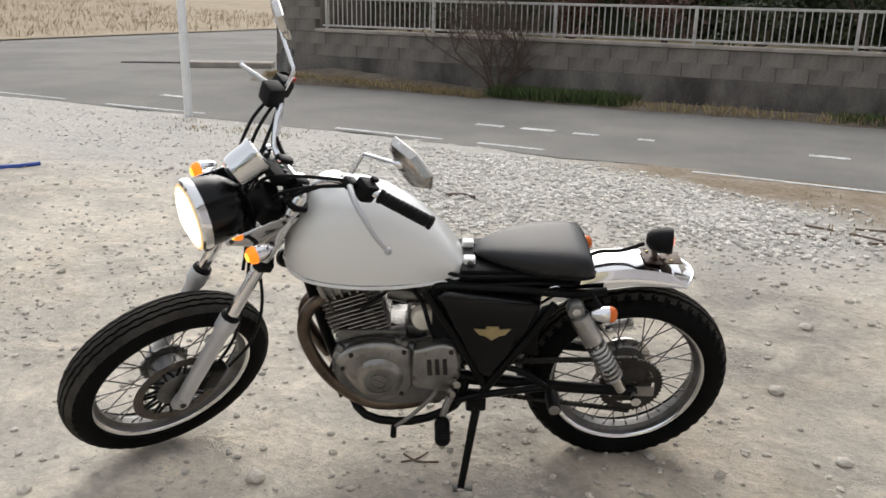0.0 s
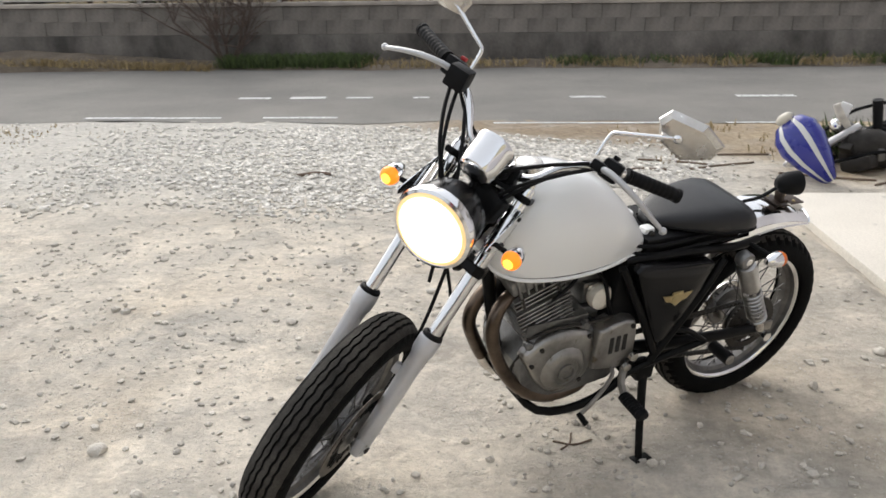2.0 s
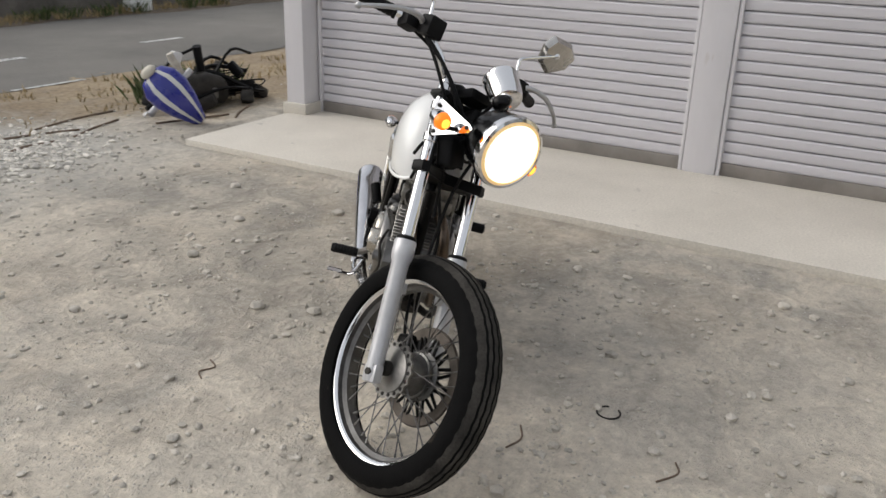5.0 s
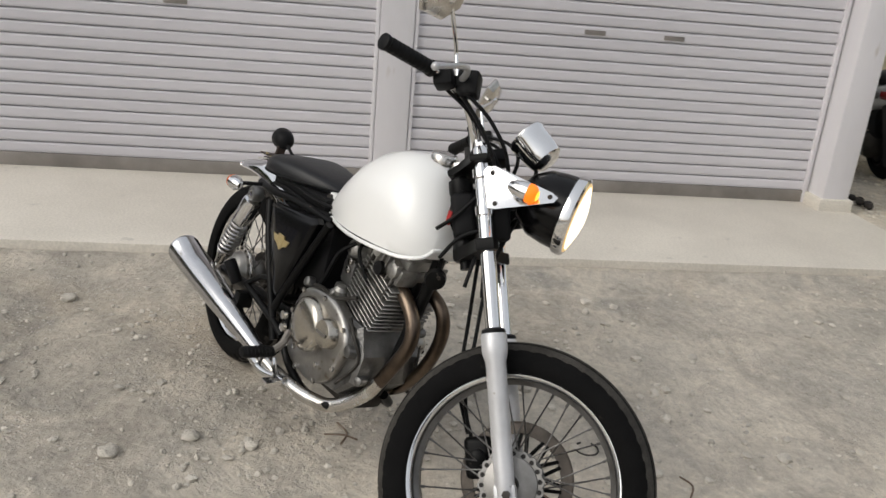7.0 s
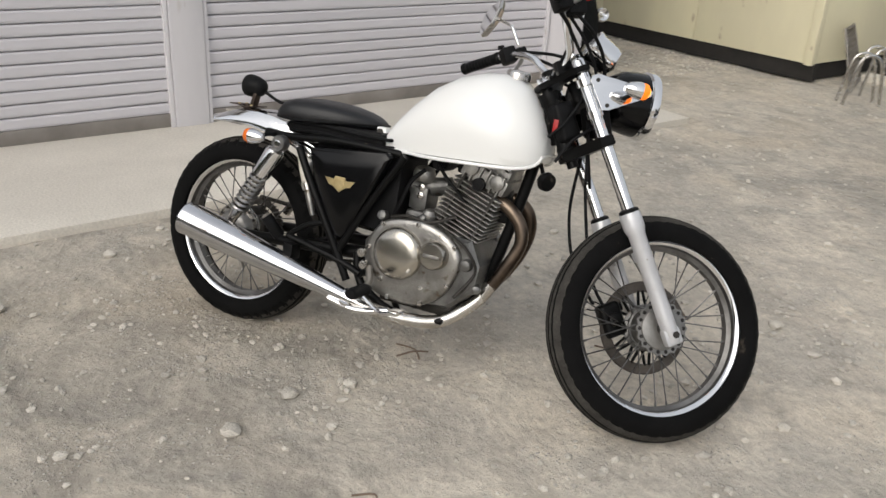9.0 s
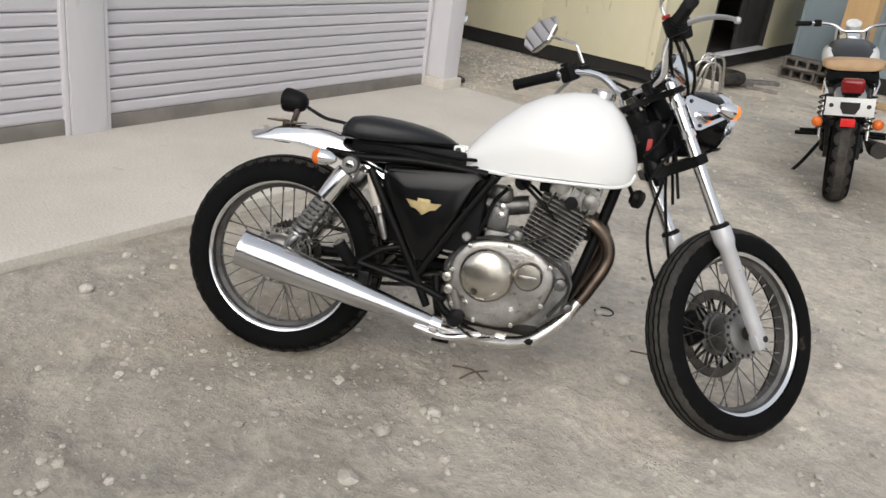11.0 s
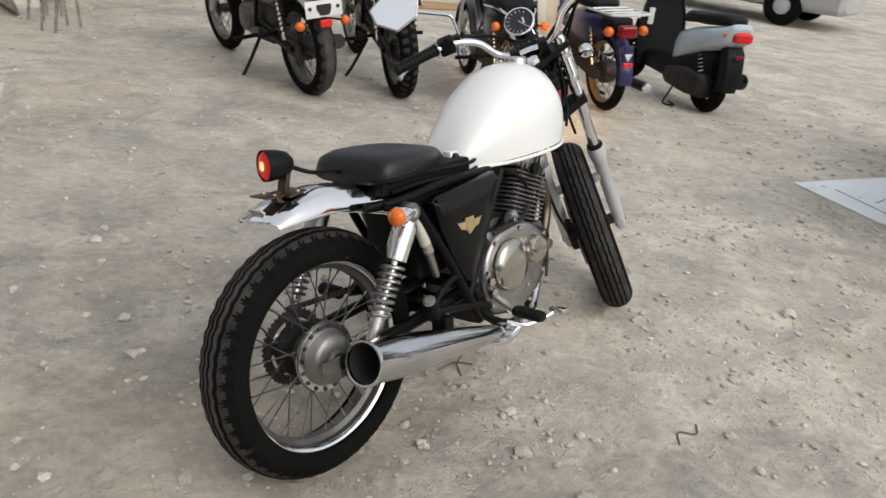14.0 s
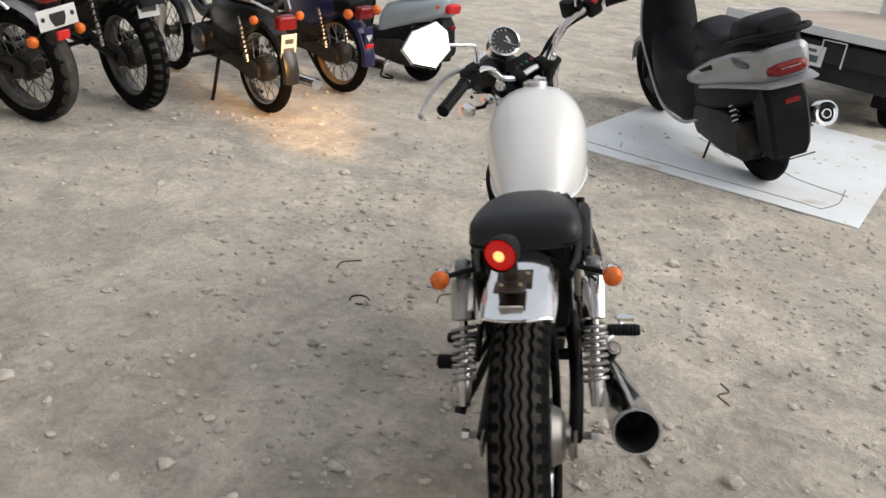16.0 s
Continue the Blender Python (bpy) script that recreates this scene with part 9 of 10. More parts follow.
    tube(bm, [A @ V(0.028 * math.cos(t * 40), 0.028 * math.sin(t * 40), t * 0.2) for t in np.linspace(0, 1, 60)], 0.005, 6, 1)
    part("coil_spring", bm, M_oldchrome, sh)
    bm = B()
    mx = -0.30 if big else -0.16
    tube(bm, [(0.25, -0.13, R * 0.8), (0.0, -0.17, R * 1.1), (mx, -0.19, R * 1.35)], [0.03, 0.055, 0.06], 20, 3)
    mf = part("muffler", bm, P_dark, g)
    bm = B()
    lathe(bm, [(0, 0.002), (0.02, 0.0), (0.022, 0.012), (0.03, 0.014), (0.034, 0.004), (0.052, 0.008), (0.062, 0.0), (0.064, -0.02), (0.058, -0.022)], frame_to((mx, -0.19, R * 1.35), (-1, 0, 0.2)), 28)
    part("muffler_tip", bm, M_chrome if big else P_dark, mf)
    bm = B()
    rings = []
    w0 = 0.10 if big else 0.08
    x0 = (-0.30 + r0) * k
    zs = ((H - 0.10, x0 + 0.08), (H - 0.22, x0 - 0.02), (0.35, x0 - 0.05), (0.17 if big else 0.22, x0 - 0.03))
    for i, (z, x) in enumerate(zs):
        w = w0 * (0.9, 1.0, 1.0, 0.85)[i]
        rings.append([(x + 0.10, -w, z), (x + 0.01, -w, z), (x, -w * 0.8, z), (x, w * 0.8, z), (x + 0.01, w, z), (x + 0.10, w, z), (x + 0.09, w - 0.006, z), (x + 0.012, w * 0.75, z), (x + 0.012, -w * 0.75, z), (x + 0.09, -w + 0.006, z)])
    loft(bm, rings)
    part("rear_mudguard", bm, P_dark, g, "long dark plastic mudguard")
    lw = 0.24 if big else 0.16
    bm = B()
    xl = x0 if big else x0 - 0.035
    rounded(bm, [xl - 0.035, xl - 0.02, xl + 0.06], [H - 0.065, H - 0.05, H - 0.035], [H - 0.10, H - 0.13, H - 0.14], [lw * 0.4, lw * 0.5, lw * 0.55])
    tl = part("tail_lamp", bm, lamp, g, "wide red tail lamp")
    bm = B()
    box(bm, (x0 - 0.036, 0, H - 0.088), (0.006, lw * 0.78, 0.006), 0.001)
    part("lens_line", bm, M_chrome, tl)
    for s in (1, -1):
        bm = B()
        ball(bm, (x0 + 0.07, s * (lw * 0.5 + 0.035), H - 0.085), 0.05, 16, None, (1.2, 0.32, 0.55))
        part("indicator", bm, M_amber if not big else M_glass_lens, g, "side indicator lens")
    lamp_block(g, Matrix.Translation((x0 - 0.055, 0, H - 0.24)), (0.012, 0.07, 0.03), M_redlens, "reflector", "small red reflector")
    bm = B()
    tube(bm, [(0.28, 0.10, 0.22), (0.25, 0.20, 0.06), (0.23, 0.24, 0.016), (0.14, 0.26, 0.014), (0.12, 0.20, 0.016), (0.23, 0.18, 0.018)], 0.008, 8, 3)
    part("side_stand", bm, M_frameblack, g)
    return g


def maxi_scooter():
    """The large touring scooter: stepped seat, sweeping silver tail, dark fairing and long mudguard."""
    g = thing("scooter", Matrix(), "large silver and dark grey scooter standing on the white sheet", "scooter", "parked scooters")
    L, R = 1.55, 0.275
    for nm, x in (("rear_wheel", 0), ("front_wheel", L)):
        wheel(g, nm, Matrix.Translation((x, 0, R)), R, R * 0.62, 0.062, "road", "black scooter tyre", 10, R * 0.5, 0.05, hubmat=P_dark, single=False, rimmat=P_dark)
    bm = B()
    rounded(bm, [-0.36, -0.33, -0.22, -0.05, 0.18, 0.36, 0.52, 0.60], [0.85, 0.87, 0.86, 0.82, 0.74, 0.655, 0.575, 0.53], [0.715, 0.675, 0.645, 0.605, 0.55, 0.515, 0.495, 0.495], [0.09, 0.13, 0.165, 0.188, 0.200, 0.195, 0.18, 0.15], p=0.5, n=24)
    tail = part("rear_body", bm, P_grey, g, "silver rear bodywork swept up to the tail")
    bm = B()
    rounded(bm, [-0.26, -0.20, 0.0, 0.25, 0.48, 0.58], [0.70, 0.70, 0.66, 0.60, 0.55, 0.52], [0.60, 0.55, 0.46, 0.38, 0.34, 0.36], [0.10, 0.13, 0.165, 0.18, 0.175, 0.15], p=0.5)
    part("under_body", bm, P_dark, g, "black plastic lower body")
    for s in (1, -1):
        bm = B()
        plate(bm, [(0.12, 0.715), (0.24, 0.665), (0.30, 0.645), (0.24, 0.645), (0.10, 0.690)], 0.006, Matrix(((1, 0, 0, 0), (0, 0, s, s * 0.199), (0, 1, 0, 0), (0, 0, 0, 1))), 0.002)
        part("side_slot", bm, P_dark, tail)
        bm = B()
        ball(bm, (-0.14, s * 0.158, 0.775), 0.06, 18, pose(0, 0, 0), (2.0, 0.35, 0.50))
        part("indicator", bm, M_glass_lens, tail, "smoky side indicator lens")
    bm = B()
    rounded(bm, [-0.30, -0.26, 0.0, 0.30, 0.52, 0.58], [0.88, 0.90, 0.88, 0.80, 0.74, 0.64], [0.82, 0.79, 0.72, 0.60, 0.52, 0.50], [0.09, 0.13, 0.165, 0.165, 0.13, 0.08])
    part("seat_base", bm, P_dark, g)
    bm = B()
    rounded(bm, [-0.06, -0.02, 0.12, 0.32, 0.50, 0.58], [0.93, 0.90, 0.865, 0.855, 0.87, 0.82], [0.80, 0.77, 0.74, 0.72, 0.72, 0.72], [0.10, 0.15, 0.175, 0.165, 0.12, 0.07])
    part("seat", bm, P_seat, g, "black stepped scooter seat")
    bm = B()
    rounded(bm, [-0.33, -0.29, -0.16, -0.04, 0.02], [0.95, 1.005, 1.01, 0.975, 0.90], [0.88, 0.86, 0.85, 0.84, 0.84], [0.07, 0.12, 0.145, 0.14, 0.11])
    part("pillion_seat", bm, P_seat, g)
    bm = B()
    tube(bm, [(-0.08, 0.175, 0.865), (-0.28, 0.155, 0.925), (-0.38, 0.10, 0.945), (-0.41, 0.0, 0.95), (-0.38, -0.10, 0.945), (-0.28, -0.155, 0.925), (-0.08, -0.175, 0.865)], 0.015, 10, 4)
    part("grab_rail", bm, P_dark, g)
    bm = B()
    rounded(bm, [-0.385, -0.375, -0.33, -0.28], [0.775, 0.785, 0.79, 0.785], [0.735, 0.72, 0.715, 0.72], [0.06, 0.09, 0.12, 0.145], p=0.5)
    tl = part("tail_lamp", bm, M_redlens, g, "wide red tail lamp")
    bm = B()
    box(bm, (-0.386, 0, 0.763), (0.006, 0.11, 0.005), 0.001)
    part("lens_line", bm, M_chrome, tl)
    bm = B()
    rounded(bm, [-0.43, -0.41, -0.28, 0.0, 0.30], [0.695, 0.70, 0.685, 0.632, 0.555], [0.68, 0.675, 0.655, 0.60, 0.525], [0.08, 0.135, 0.172, 0.205, 0.205], p=0.5)
    part("tail_lip", bm, P_grey, tail)
    # tunnel, floor and lower edge
    bm = B()
    rounded(bm, [0.40, 0.48, 0.66, 0.90, 1.06, 1.12], [0.62, 0.60, 0.56, 0.58, 0.70, 0.74], [0.32, 0.24, 0.18, 0.18, 0.22, 0.30], [0.15, 0.185, 0.20, 0.20, 0.19, 0.16], p=0.5)
    part("floorboard", bm, P_dark, g)
    for s in (1, -1):
        bm = B()
        tube(bm, [(0.40, s * 0.19, 0.30), (0.62, s * 0.208, 0.235), (0.92, s * 0.210, 0.27), (1.12, s * 0.19, 0.45), (1.18, s * 0.195, 0.70), (1.13, s * 0.17, 0.98)], [0.008, 0.011, 0.011, 0.010, 0.009, 0.007], 8, 4)
        part("shield_edge", bm, P_silver, g, "silver lower edge strip")
    inner, outer = [], []
    for t in np.linspace(0, 1, 9):
        z = 0.30 + 0.76 * t
        x = 1.13 + 0.03 * math.sin(math.pi * t) - 0.05 * t
        w = 0.145 + 0.05 * math.sin(math.pi * min(1, t * 1.05))
        inner.append([(x + 0.03, -w, z), (x - 0.03, -w * 0.6, z), (x - 0.06, 0, z), (x - 0.03, w * 0.6, z), (x + 0.03, w, z), (x + 0.02, 0, z)])
        d = 0.10 + 0.10 * math.sin(math.pi * (0.15 + 0.8 * t))
        outer.append([(x + 0.034, -w * 1.01, z), (x + 0.7 * d, -w * 0.8, z), (x + d, 0, z), (x + 0.7 * d, w * 0.8, z), (x + 0.034, w * 1.01, z), (x + 0.025, 0, z)])
    bm = B()
    loft(bm, inner)
    part("front_shield", bm, P_dark, g)
    bm = B()
    loft(bm, outer)
    fa = part("front_fairing", bm, P_grey, g, "silver front fairing")
    bm = B()
    loft(bm, [[(1.14 - 0.10 * t, w, 1.05 + 0.26 * t) for w in np.linspace(-0.19 + 0.05 * t, 0.19 - 0.05 * t, 7)] + [(1.146 - 0.10 * t, w, 1.05 + 0.26 * t) for w in np.linspace(0.19 - 0.05 * t, -0.19 + 0.05 * t, 7)] for t in (0, 0.5, 1)])
    part("windscreen", bm, M_glass_lens, g, "dark tinted windscreen")
    bm = B()
    rounded(bm, [0.92, 0.96, 1.06, 1.14], [1.10, 1.14, 1.12, 1.04], [1.02, 0.98, 0.96, 0.98], [0.10, 0.17, 0.16, 0.10])
    part("handle_cover", bm, P_dark, g)
    for s in (1, -1):
        bm = B()
        tube(bm, [(0.99, s * 0.15, 1.06), (0.93, s * 0.35, 1.05)], 0.017, 12, 1)
        part("grip", bm, M_plastic, g)
    bm = B()
    fender_arc(bm, None, (L, 0, R), R + 0.03, radians(15), radians(165), 0.075)
    part("front_fender", bm, P_silver, g)
    for s in (1, -1):
        bm = B()
        tube(bm, [(L, s * 0.085, R), (L - 0.14, s * 0.08, 0.62)], 0.02, 10, 1)
        part("fork_leg", bm, P_dark, g)
    # engine, shocks, exhaust, mudguard
    bm = B()
    rounded(bm, [-0.12, -0.08, 0.15, 0.45, 0.55], [0.34, 0.40, 0.43, 0.40, 0.34], [0.22, 0.17, 0.15, 0.17, 0.22], [0.05, 0.09, 0.10, 0.10, 0.07], Matrix.Translation((0, 0.09, 0)))
    part("engine", bm, M_darkmetal, g)
    for s in (1, -1):
        a, b = V(-0.06, s * 0.13, 0.27), V(0.03, s * 0.14, 0.58)
        bm = B()
        bar(bm, a, b, 0.013)
        sh = part("shock_absorber", bm, M_darkmetal, g)
        A = frame_to(a, b - a)
        bm = B()
        tube(bm, [A @ V(0.027 * math.cos(t * 44), 0.027 * math.sin(t * 44), 0.05 + t * 0.2) for t in np.linspace(0, 1, 66)], 0.0048, 6, 1)
        part("coil_spring", bm, M_oldchrome, sh)
    bm = B()
    tube(bm, [(0.40, -0.12, 0.22), (0.15, -0.19, 0.28), (-0.10, -0.22, 0.36), (-0.30, -0.225, 0.42)], [0.03, 0.06, 0.066, 0.066], 22, 3)
    mf = part("muffler", bm, P_dark, g, "dark muffler with a chrome end")
    A = frame_to((-0.30, -0.225, 0.42), (-1, -0.02, 0.3))
    bm = B()
    lathe(bm, [(0.066, -0.05), (0.072, -0.045), (0.072, 0.0), (0.062, 0.010), (0.045, 0.008), (0.040, -0.004), (0.030, 0.0), (0.026, 0.012), (0.020, 0.012)], A, 32)
    part("muffler_tip", bm, M_chrome, mf)
    bm = B()
    lathe(bm, [(0.024, 0.009), (0.0, 0.006)], A, 20)
    part("muffler_mouth", bm, M_darkbase, mf)
    rings = []
    for z, x, w in ((0.66, -0.29, 0.11), (0.57, -0.345, 0.115), (0.44, -0.365, 0.115), (0.31, -0.365, 0.108), (0.255, -0.35, 0.095)):
        rings.append([(x + 0.16, -w, z), (x + 0.02, -w, z), (x, -w * 0.82, z), (x, w * 0.82, z), (x + 0.02, w, z), (x + 0.16, w, z), (x + 0.155, w - 0.006, z), (x + 0.024, w - 0.008, z), (x + 0.012, w * 0.76, z), (x + 0.012, -w * 0.76, z), (x + 0.024, -w + 0.008, z), (x + 0.155, -w + 0.006, z)])
    bm = B()
    loft(bm, rings)
    mg = part("rear_mudguard", bm, P_dark, g, "long dark plastic mudguard")
    bm = B()
    box(bm, (-0.403, 0, 0.27), (0.006, 0.20, 0.006), 0.002)
    part("rib", bm, P_dark, mg)
    lamp_block(g, Matrix.Translation((-0.385, 0, 0.585)), (0.012, 0.08, 0.028), M_redlens, "reflector", "small red reflector")
    bm = B()
    tube(bm, [(0.36, 0.12, 0.20), (0.32, 0.22, 0.07), (0.30, 0.26, 0.016), (0.36, 0.34, 0.014), (0.44, 0.33, 0.014), (0.34, 0.25, 0.018)], 0.008, 8, 2)
    part("side_stand", bm, M_frameblack, g)
    return g


M_redglow = surface("bright_red_reflector", (0.75, 0.03, 0.03), (0.65, 0.02, 0.02), scale=40, rough=0.2)
M_glass_lens = surface("smoky_lens", (0.10, 0.10, 0.10), (0.07, 0.07, 0.07), scale=20, rough=0.15)


def park(ob, x, y, heading, lean=-7, z=0.0):
    ob.matrix_world = Matrix.Translation((x, y, z)) @ pose(0, 0, 0, 0, 0, heading) @ pose(0, 0, 0, lean, 0, 0)


park(roadster(), 0.405, -0.035, -75.5, -8)
park(trail_bike(), -0.215, -0.02, -93, -7)
park(moped(P_black, "black dual seat", "small black commuter moped with a white plate, parked on its stand", False, M_oldchrome), -0.84, 0.40, -99, -4.5)
park(moped(P_navy, "black single seat", "navy blue step-through moped with cream leg shield and rack", True, P_mud), -1.69, 0.23, -94, -5)
small = scooter("small scooter with pale silver tail and dark grey shield", P_pale, P_dark, 1.18, 0.74, False, M_redglow)
park(small, -2.57, 0.265, -92, 0)
small.matrix_world = small.matrix_world @ Matrix.Scale(0.93, 4)
maxi = maxi_scooter()
park(maxi, -2.61, 3.035, -134, -21, 0.012)
maxi.matrix_world = maxi.matrix_world @ Matrix.Scale(1.08, 4)
park(scooter("old silver scooter with a red tail lamp behind the garage pillar", P_silver, P_dark, 1.3, 0.80, True, M_redlens), 4.36, -0.99, -14, -12)

# ---- white sheet under the big scooter ----
sheet = thing("chequer_sheet", Matrix.Translation((-3.39, 2.687, 0.006)) @ Matrix.Rotation(radians(3.2), 4, "Z"), "white scuffed sheet laid flat on the dirt", "ground sheet")
bm = B()
box(bm, (0, 0, 0), (2.56, 1.90, 0.010), 0.003)
part("board", bm, M_mat, sheet)
for pts in (((1.1, -0.80), (1.12, -0.2), (1.11, 0.5), (1.13, 0.72)), ((0.9, -0.62), (1.02, -0.58)), ((0.5, 0.35), (0.62, 0.5), (0.7, 0.8)), ((0.2, -0.3), (0.35, -0.12), (0.5, 0.0)), ((1.13, 0.72), (0.9, 0.78), (0.55, 0.76))):
    bm = B()
    tube(bm, [(x, y, 0.0055) for x, y in pts], 0.0035, 5, 4)
    part("scuff_line", bm, M_scuff, sheet)

# ---- flat-bed truck ----
truck = thing("flatbed_truck", Matrix.Translation((-5.02, 2.04, 0)) @ Matrix.Rotation(radians(-14), 4, "Z"), "small white flat-bed truck with a bare wooden deck", "truck")
bm = B()
box(bm, (-1.3, 0.55, 0.755), (2.6, 1.62, 0.03), 0.004)
part("deck", bm, surface("worn_deck_boards", (0.60, 0.50, 0.42), (0.46, 0.38, 0.31), scale=3, rough=0.8, bump=0.2, bump_scale=40, stretch=(0.2, 1, 1)), truck, "worn pinkish timber deck")
for x, y, l, w in ((-1.3, -0.28, 2.60, 0.04), (-1.3, 1.38, 2.60, 0.04), (0.02, 0.55, 0.04, 1.70)):
    bm = B()
    box(bm, (x, y, 0.737), (l, w, 0.075), 0.008)
    part("deck_edge", bm, P_white, truck, "white steel deck edge")
bm = B()
for y in (0.2, 0.9):
    box(bm, (-1.3, y, 0.60), (2.5, 0.07, 0.18), 0.006)
box(bm, (-0.05, 0.55, 0.58), (0.08, 1.30, 0.16), 0.006)
# added block: the dark under the deck is put into its near-black fill
box(bm, (-1.25, 0.55, 0.50), (2.3, 1.35, 0.34), 0.02)
part("chassis", bm, M_darkbase, truck)
plate_of(truck, frame_to((0.0, 0.52, 0.535), (1, 0, 0.05), (0, 1, 0)), 0.33, 0.165)
bm = B()
tube(bm, [(0.03, 0.66, 0.48), (0.03, 0.66, 0.68), (0.03, 0.86, 0.68), (0.03, 0.86, 0.48)], 0.008, 8, 1)
part("lamp_guard", bm, P_white, truck)
for x in (-0.75, -2.45):
    for y in (0.02, 1.08):
        bm = B()
        lathe(bm, [(0.10, -0.07), (0.20, -0.075), (0.255, -0.05), (0.265, 0), (0.255, 0.05), (0.20, 0.075), (0.10, 0.07)], Matrix.Translation((x, y, 0.262)) @ Matrix.Rotation(math.pi / 2, 4, "X"), 36)
        w = part("wheel", bm, M_rubber, truck)
        bm = B()
        lathe(bm, [(0, -0.03), (0.10, -0.05), (0.165, -0.06), (0.165, 0.06), (0.10, 0.05), (0, 0.03)], Matrix.Translation((x, y, 0.262)) @ Matrix.Rotation(math.pi / 2, 4, "X"), 28)
        part("rim", bm, M_alu, w)
for y in (-0.05, 1.15):
    bm = B()
    box(bm, (-0.35, y, 0.36), (0.01, 0.24, 0.34), 0.003)
    part("mud_flap", bm, M_plastic, truck)
bm = B()
box(bm, (-3.05, 0.55, 1.15), (0.9, 1.4, 1.45), 0.10, seg=4)
part("cab", bm, P_white, truck)
bm = B()
box(bm, (-2.595, 0.55, 1.50), (0.012, 1.0, 0.42), 0.004)
part("rear_window", bm, P_dark, truck)


# ---- cars in the background ----
def car(x, y, heading, paint, label, L, H, van):
    g = thing("car", Matrix.Translation((x, y, 0)) @ pose(0, 0, 0, 0, 0, heading), label, "car", "parked cars")
    bm = B()
    W = 0.74
    if van:
        rounded(bm, [-L / 2, -L / 2 + 0.05, -L * 0.2, L * 0.2, L * 0.35, L / 2 - 0.08, L / 2], [H * 0.55, H * 0.58, H * 0.58, H * 0.58, H * 0.56, H * 0.50, H * 0.42], [0.32, 0.24, 0.22, 0.22, 0.22, 0.24, 0.30], [W * 0.9, W, W, W, W, W * 0.97, W * 0.85], p=0.3, n=28)
    else:
        rounded(bm, [-L / 2, -L / 2 + 0.08, -L * 0.2, L * 0.15, L * 0.3, L / 2 - 0.1, L / 2], [H * 0.50, H * 0.60, H * 0.62, H * 0.62, H * 0.58, H * 0.5, H * 0.4], [0.34, 0.24, 0.20, 0.20, 0.20, 0.24, 0.32], [W * 0.85, W, W, W, W, W * 0.95, W * 0.8], p=0.35, n=28)
    body = part("body", bm, paint, g)
    bm = B()
    rounded(bm, [-L / 2 + 0.05, -L / 2 + 0.22, 0.0, L * 0.16, L * 0.30], [H * 0.62, H * 0.98, H, H * 0.96, H * 0.60], [H * 0.5] * 5, [W * 0.9, W * 0.86, W * 0.86, W * 0.84, W * 0.85], p=0.35, n=28)
    part("cabin", bm, paint, g)
    for s in (1, -1):
        bm = B()
        plate(bm, [(-L / 2 + 0.30, H * 0.64), (L * 0.20, H * 0.64), (L * 0.12, H * 0.88), (-L / 2 + 0.38, H * 0.90)], 0.01, Matrix(((1, 0, 0, 0), (0, 0, s, s * W * 0.885), (0, 1, 0, 0), (0, 0, 0, 1))), 0.003)
        part("side_window", bm, P_dark, g)
        lamp_block(g, Matrix.Translation((-L / 2 + 0.01, s * W * 0.78, H * 0.48)), (0.06, 0.16, 0.14), M_redlens)
    bm = B()
    box(bm, (-L / 2 + 0.13, 0, H * 0.78), (0.03, W * 1.45, H * 0.24), 0.01, Matrix.Translation((-L / 2 + 0.13, 0, H * 0.78)) @ Matrix.Rotation(radians(14), 4, "Y") @ Matrix.Translation((L / 2 - 0.13, 0, -H * 0.78)))
    part("rear_window", bm, P_dark, g)
    bm = B()
    box(bm, (-L / 2 - 0.02, 0, 0.36), (0.10, W * 1.9, 0.16), 0.03, seg=3)
    part("bumper", bm, paint, g)
    plate_of(g, frame_to((-L / 2 - 0.075, 0, 0.40), (-1, 0, 0), (0, -1, 0)), 0.33, 0.165)
    for x2 in (-L * 0.30, L * 0.30):
        for s in (1, -1):
            A = Matrix.Translation((x2, s * (W - 0.07), 0.28)) @ Matrix.Rotation(math.pi / 2, 4, "X")
            bm = B()
            lathe(bm, [(0.12, -0.08), (0.20, -0.09), (0.27, -0.06), (0.28, 0), (0.27, 0.06), (0.20, 0.09), (0.12, 0.08)], A, 32)
            w = part("wheel", bm, M_rubber, g)
            bm = B()
            lathe(bm, [(0, -0.085), (0.06, -0.08), (0.10, -0.06), (0.17, -0.075), (0.18, 0), (0.17, 0.075), (0.10, 0.06), (0.06, 0.08), (0, 0.085)], A, 24)
            part("rim", bm, M_alu, w)
    return g


car(-7.42, -5.83, 121, P_silver, "silver-grey van parked beyond the motorcycles", 4.2, 1.75, True)
car(-6.6, -11.0, 238, paint_mat("dark_red_paint", (0.22, 0.015, 0.03)), "dark red hatchback parked beyond the motorcycles", 3.5, 1.45, False)
car(-4.2, -11.6, 121, paint_mat("grey_paint", (0.20, 0.20, 0.21)), "grey hatchback parked far behind the containers", 3.6, 1.45, False)

# ---- scrap heap by the lane ----
P_blue = paint_mat("royal_blue_paint", (0.022, 0.03, 0.28), 0.22)
junk_tank = thing("loose_fuel_tank", frame_to((2.62, 6.43, 0.125), (-0.55, -0.80, 0.1), (0.52, -0.43, -0.73)) @ Matrix.Scale(0.88, 4), "blue fuel tank with white stripes dropped nose down", "fuel tank")
xs_j = [-0.38, -0.36, -0.28, -0.17, -0.04, 0.07, 0.15, 0.17]
tops = [0.05, 0.09, 0.14, 0.16, 0.145, 0.10, 0.06, 0.02]
bots = [0.0, -0.03, -0.06, -0.07, -0.06, -0.04, -0.02, -0.01]
wids = [0.06, 0.11, 0.165, 0.17, 0.135, 0.09, 0.055, 0.03]
bm = B()
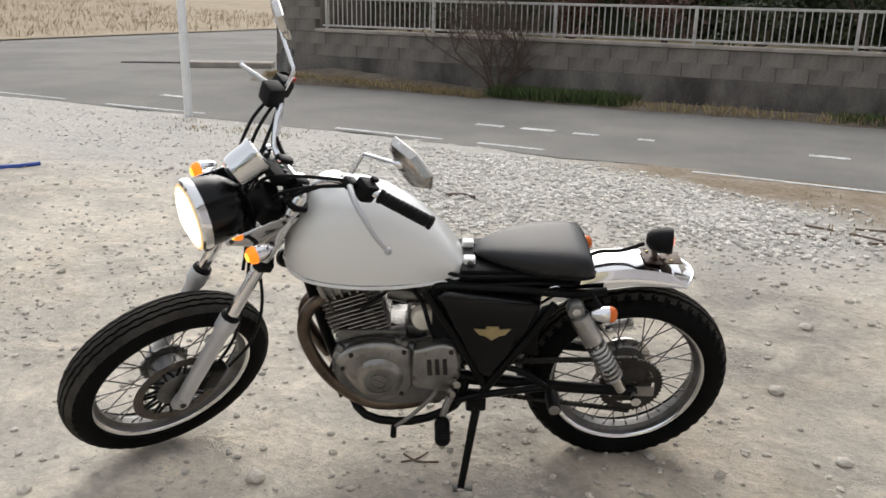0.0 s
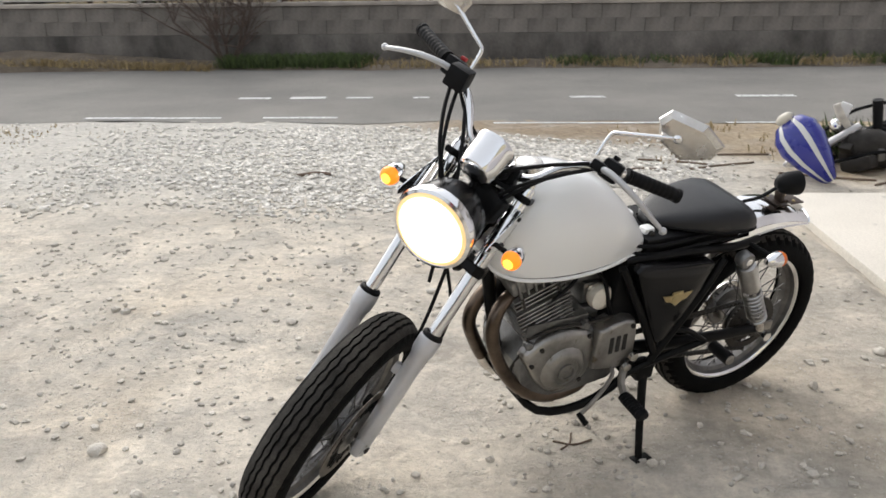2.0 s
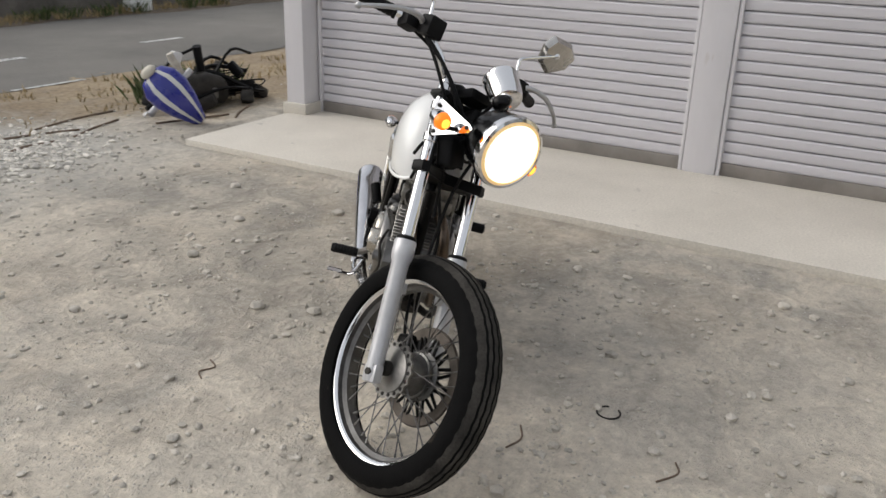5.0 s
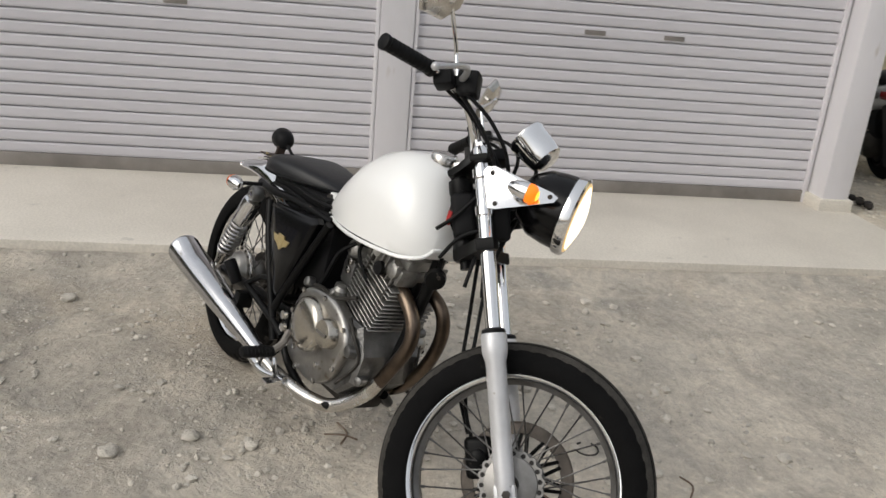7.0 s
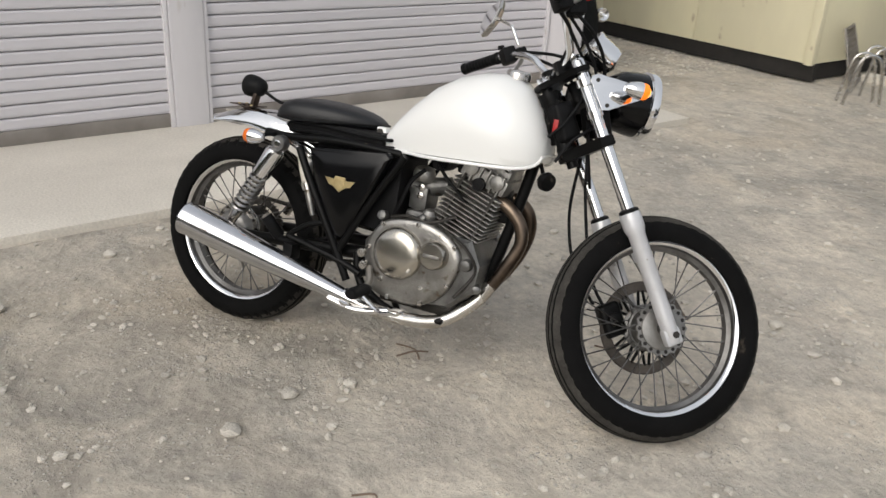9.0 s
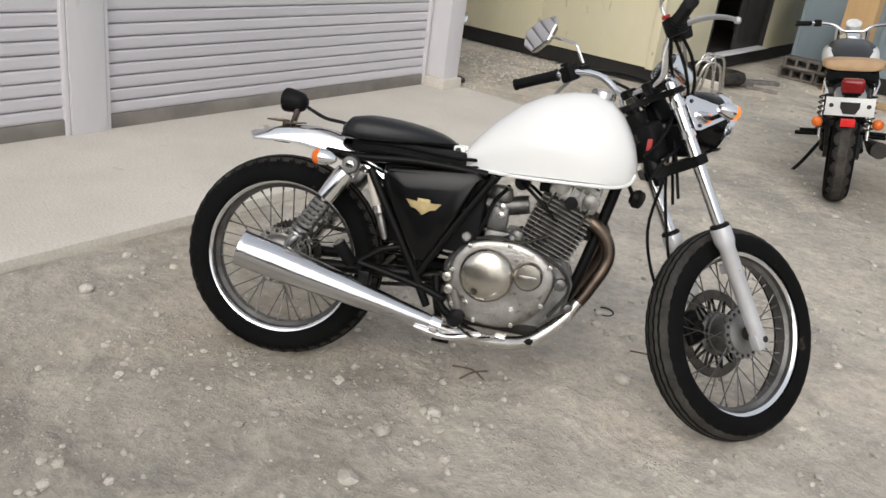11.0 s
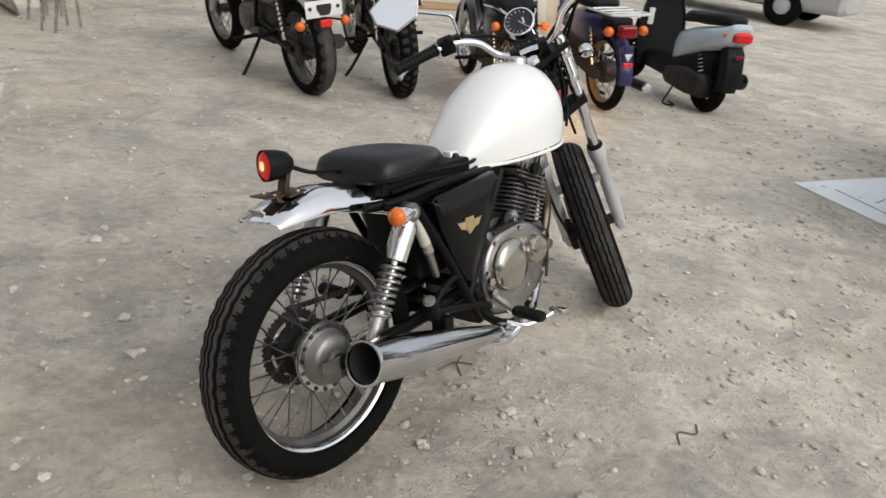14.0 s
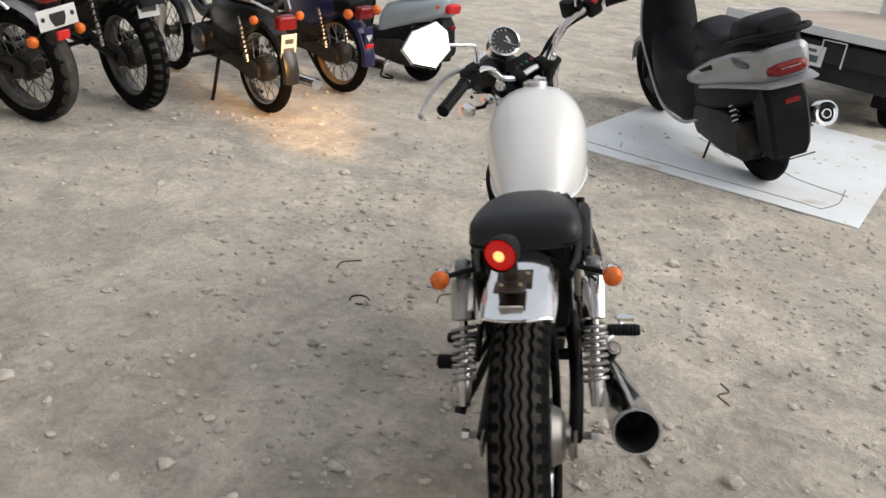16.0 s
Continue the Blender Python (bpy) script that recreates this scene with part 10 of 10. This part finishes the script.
rounded(bm, xs_j, tops, bots, wids, None, 0.75, 28)
part("shell", bm, P_blue, junk_tank)
for y0 in (-0.075, 0.075):
    bm = B()
    rings = []
    for x, zt, zb, w in zip(xs_j, tops, bots, wids):
        zc, h = (zt + zb) / 2, (zt - zb) / 2
        ring = []
        for dy in (-0.018, 0.018):
            u = max(-0.98, min(0.98, (y0 * w / 0.16 + dy * w / 0.16) / w))
            a = math.acos(min(1, abs(u) ** (1 / 0.75)))
            ring.append((x, u * w, zc + h * math.sin(a) ** 0.75 + 0.002))
        ring += [(p[0], p[1], p[2] - 0.004) for p in ring[::-1]]
        rings.append(ring)
    loft(bm, rings)
    part("stripe", bm, P_white, junk_tank, "white stripe")
bm = B()
ball(bm, (-0.40, 0, 0.05), 0.07, 14, None, (0.6, 1, 0.8))
part("end_cap", bm, P_cream, junk_tank)

heap = thing("wrecked_motorcycle", Matrix.Translation((3.12, 6.74, 0.0)) @ pose(0, 0, 0, 0, 0, -20), "stripped dark motorcycle wreck lying in the weeds", "wreck")
wheel(heap, "loose_wheel", Matrix.Translation((0.25, 0.25, 0.09)) @ pose(0, 0, 0, 78, 0, 0), 0.28, 0.22, 0.045, "road", "flat black tyre", 28, 0.05, 0.045, single=False, rimmat=M_darkmetal)
bm = B()
rounded(bm, [-0.22, -0.18, 0.0, 0.12, 0.16], [0.20, 0.26, 0.28, 0.24, 0.18], [0.06, 0.03, 0.02, 0.03, 0.06], [0.06, 0.10, 0.11, 0.10, 0.07])
part("engine", bm, M_darkmetal, heap)
for k, (x, y, z, a) in enumerate(((-0.35, 0.12, 0.05, 0.3), (0.3, -0.1, 0.06, 1.1), (0.15, 0.28, 0.07, 2.0), (0.5, 0.1, 0.06, 0.7), (-0.1, -0.15, 0.06, 2.6))):
    bm = B()
    box(bm, (0, 0, 0), (0.22, 0.10, 0.09), 0.02, Matrix.Translation((x, y, z)) @ Matrix.Rotation(a, 4, "Z") @ Matrix.Rotation(0.4, 4, "Y"))
    part("broken_cover", bm, (M_plastic, M_darkmetal, M_frameblack)[k % 3], heap)
rj = random.Random(4)
for k in range(14):
    bm = B()
    sx, sy, sz = 0.06 + 0.12 * rj.random(), 0.05 + 0.07 * rj.random(), 0.04 + 0.09 * rj.random()
    box(bm, (0, 0, 0), (sx, sy, sz), min(sx, sy, sz) * 0.25, Matrix.Translation((-0.30 + 0.75 * rj.random(), -0.12 + 0.42 * rj.random(), 0.06 + 0.22 * rj.random())) @ Matrix.Rotation(6.28 * rj.random(), 4, "Z") @ Matrix.Rotation(0.9 * rj.random(), 4, "X"))
    part("engine_scrap", bm, (M_darkmetal, M_frameblack, M_cast)[k % 3], heap)
bm = B()
box(bm, (0, 0, 0), (0.075, 0.06, 0.10), 0.012, Matrix.Translation((-0.23, -0.02, 0.40)) @ Matrix.Rotation(0.35, 4, "Y"))
part("reservoir_box", bm, P_white, heap, "white plastic box on top of the wreck")
for p in (((-0.45, 0.05, 0.10), (-0.2, 0.18, 0.34), (0.05, 0.28, 0.42)), ((0.05, 0.0, 0.2), (0.25, 0.05, 0.42), (0.5, 0.2, 0.36)), ((-0.3, -0.1, 0.04), (0.1, -0.12, 0.16), (0.5, 0.0, 0.08))):
    bm = B()
    tube(bm, list(p), 0.012, 8, 4)
    part("bent_tube", bm, M_frameblack, heap)
bm = B()
tube(bm, [(-0.5, -0.05, 0.05), (-0.2, 0.0, 0.20), (0.1, 0.1, 0.30), (0.45, 0.2, 0.22)], 0.018, 8, 4)
tube(bm, [(-0.3, 0.2, 0.08), (0.0, 0.05, 0.28), (0.35, -0.05, 0.12)], 0.018, 8, 4)
tube(bm, [(-0.1, 0.1, 0.2), (0.2, 0.3, 0.34), (0.5, 0.35, 0.15)], 0.014, 8, 4)
part("bent_frame", bm, M_frameblack, heap)
bm = B()
tube(bm, [(-0.52, -0.16, 0.03), (-0.12, -0.02, 0.30)], 0.026, 14, 1)
fl_ = part("fork_leg", bm, M_alu, heap, "loose silver fork leg")
bm = B()
lathe(bm, [(0.015, -0.012), (0.03, -0.012), (0.03, 0.012), (0.015, 0.012), (0.015, -0.012)], frame_to((-0.54, -0.165, 0.025), (0.3, -0.9, 0)), 18)
part("axle_eye", bm, M_alu, fl_)
bm = B()
tube(bm, [(0.0, 0.05, 0.25), (-0.02, 0.05, 0.40), (-0.03, 0.04, 0.47)], [0.03, 0.034, 0.034], 12, 2)
part("handle_grip", bm, M_plastic, heap, "upright black rubber grip")
bm = B()
tube(bm, [(-0.18, 0.0, 0.27), (-0.24, -0.03, 0.36), (-0.28, -0.03, 0.44)], [0.02, 0.032, 0.026], 12, 3)
part("brake_lever", bm, M_creampart, heap, "pale upright lever")
bm = B()
ball(bm, (-0.26, 0.05, 0.28), 0.05, 12)
part("lamp_bowl", bm, M_chrome, heap)
for k in range(9):
    r2 = random.Random(k)
    bm = B()
    p = [V(-0.3 + 0.8 * r2.random(), -0.1 + 0.4 * r2.random(), 0.05 + 0.2 * r2.random()) for q in range(4)]
    tube(bm, p, 0.006, 6, 5)
    part("cable", bm, M_plastic, heap)
for x, y, l, a in ((2.1, 6.75, 0.5, 0.3), (2.7, 6.45, 0.6, -0.2), (2.2, 7.1, 0.7, 0.1), (1.8, 6.9, 0.5, -0.3), (3.1, 6.35, 0.4, 0.5)):
    twig([(x - l / 2 * math.cos(a), y - l / 2 * math.sin(a)), (x, y + 0.03), (x + l / 2 * math.cos(a), y + l / 2 * math.sin(a))], 0.008, "broken brown branch on the verge", "fallen_branch")
bm = B()
box(bm, (7.4, 12.45, 0.10), (0.42, 0.16, 0.20), 0.02)
solo("white_block", bm, P_white, "white block lying at the foot of the wall", "block")
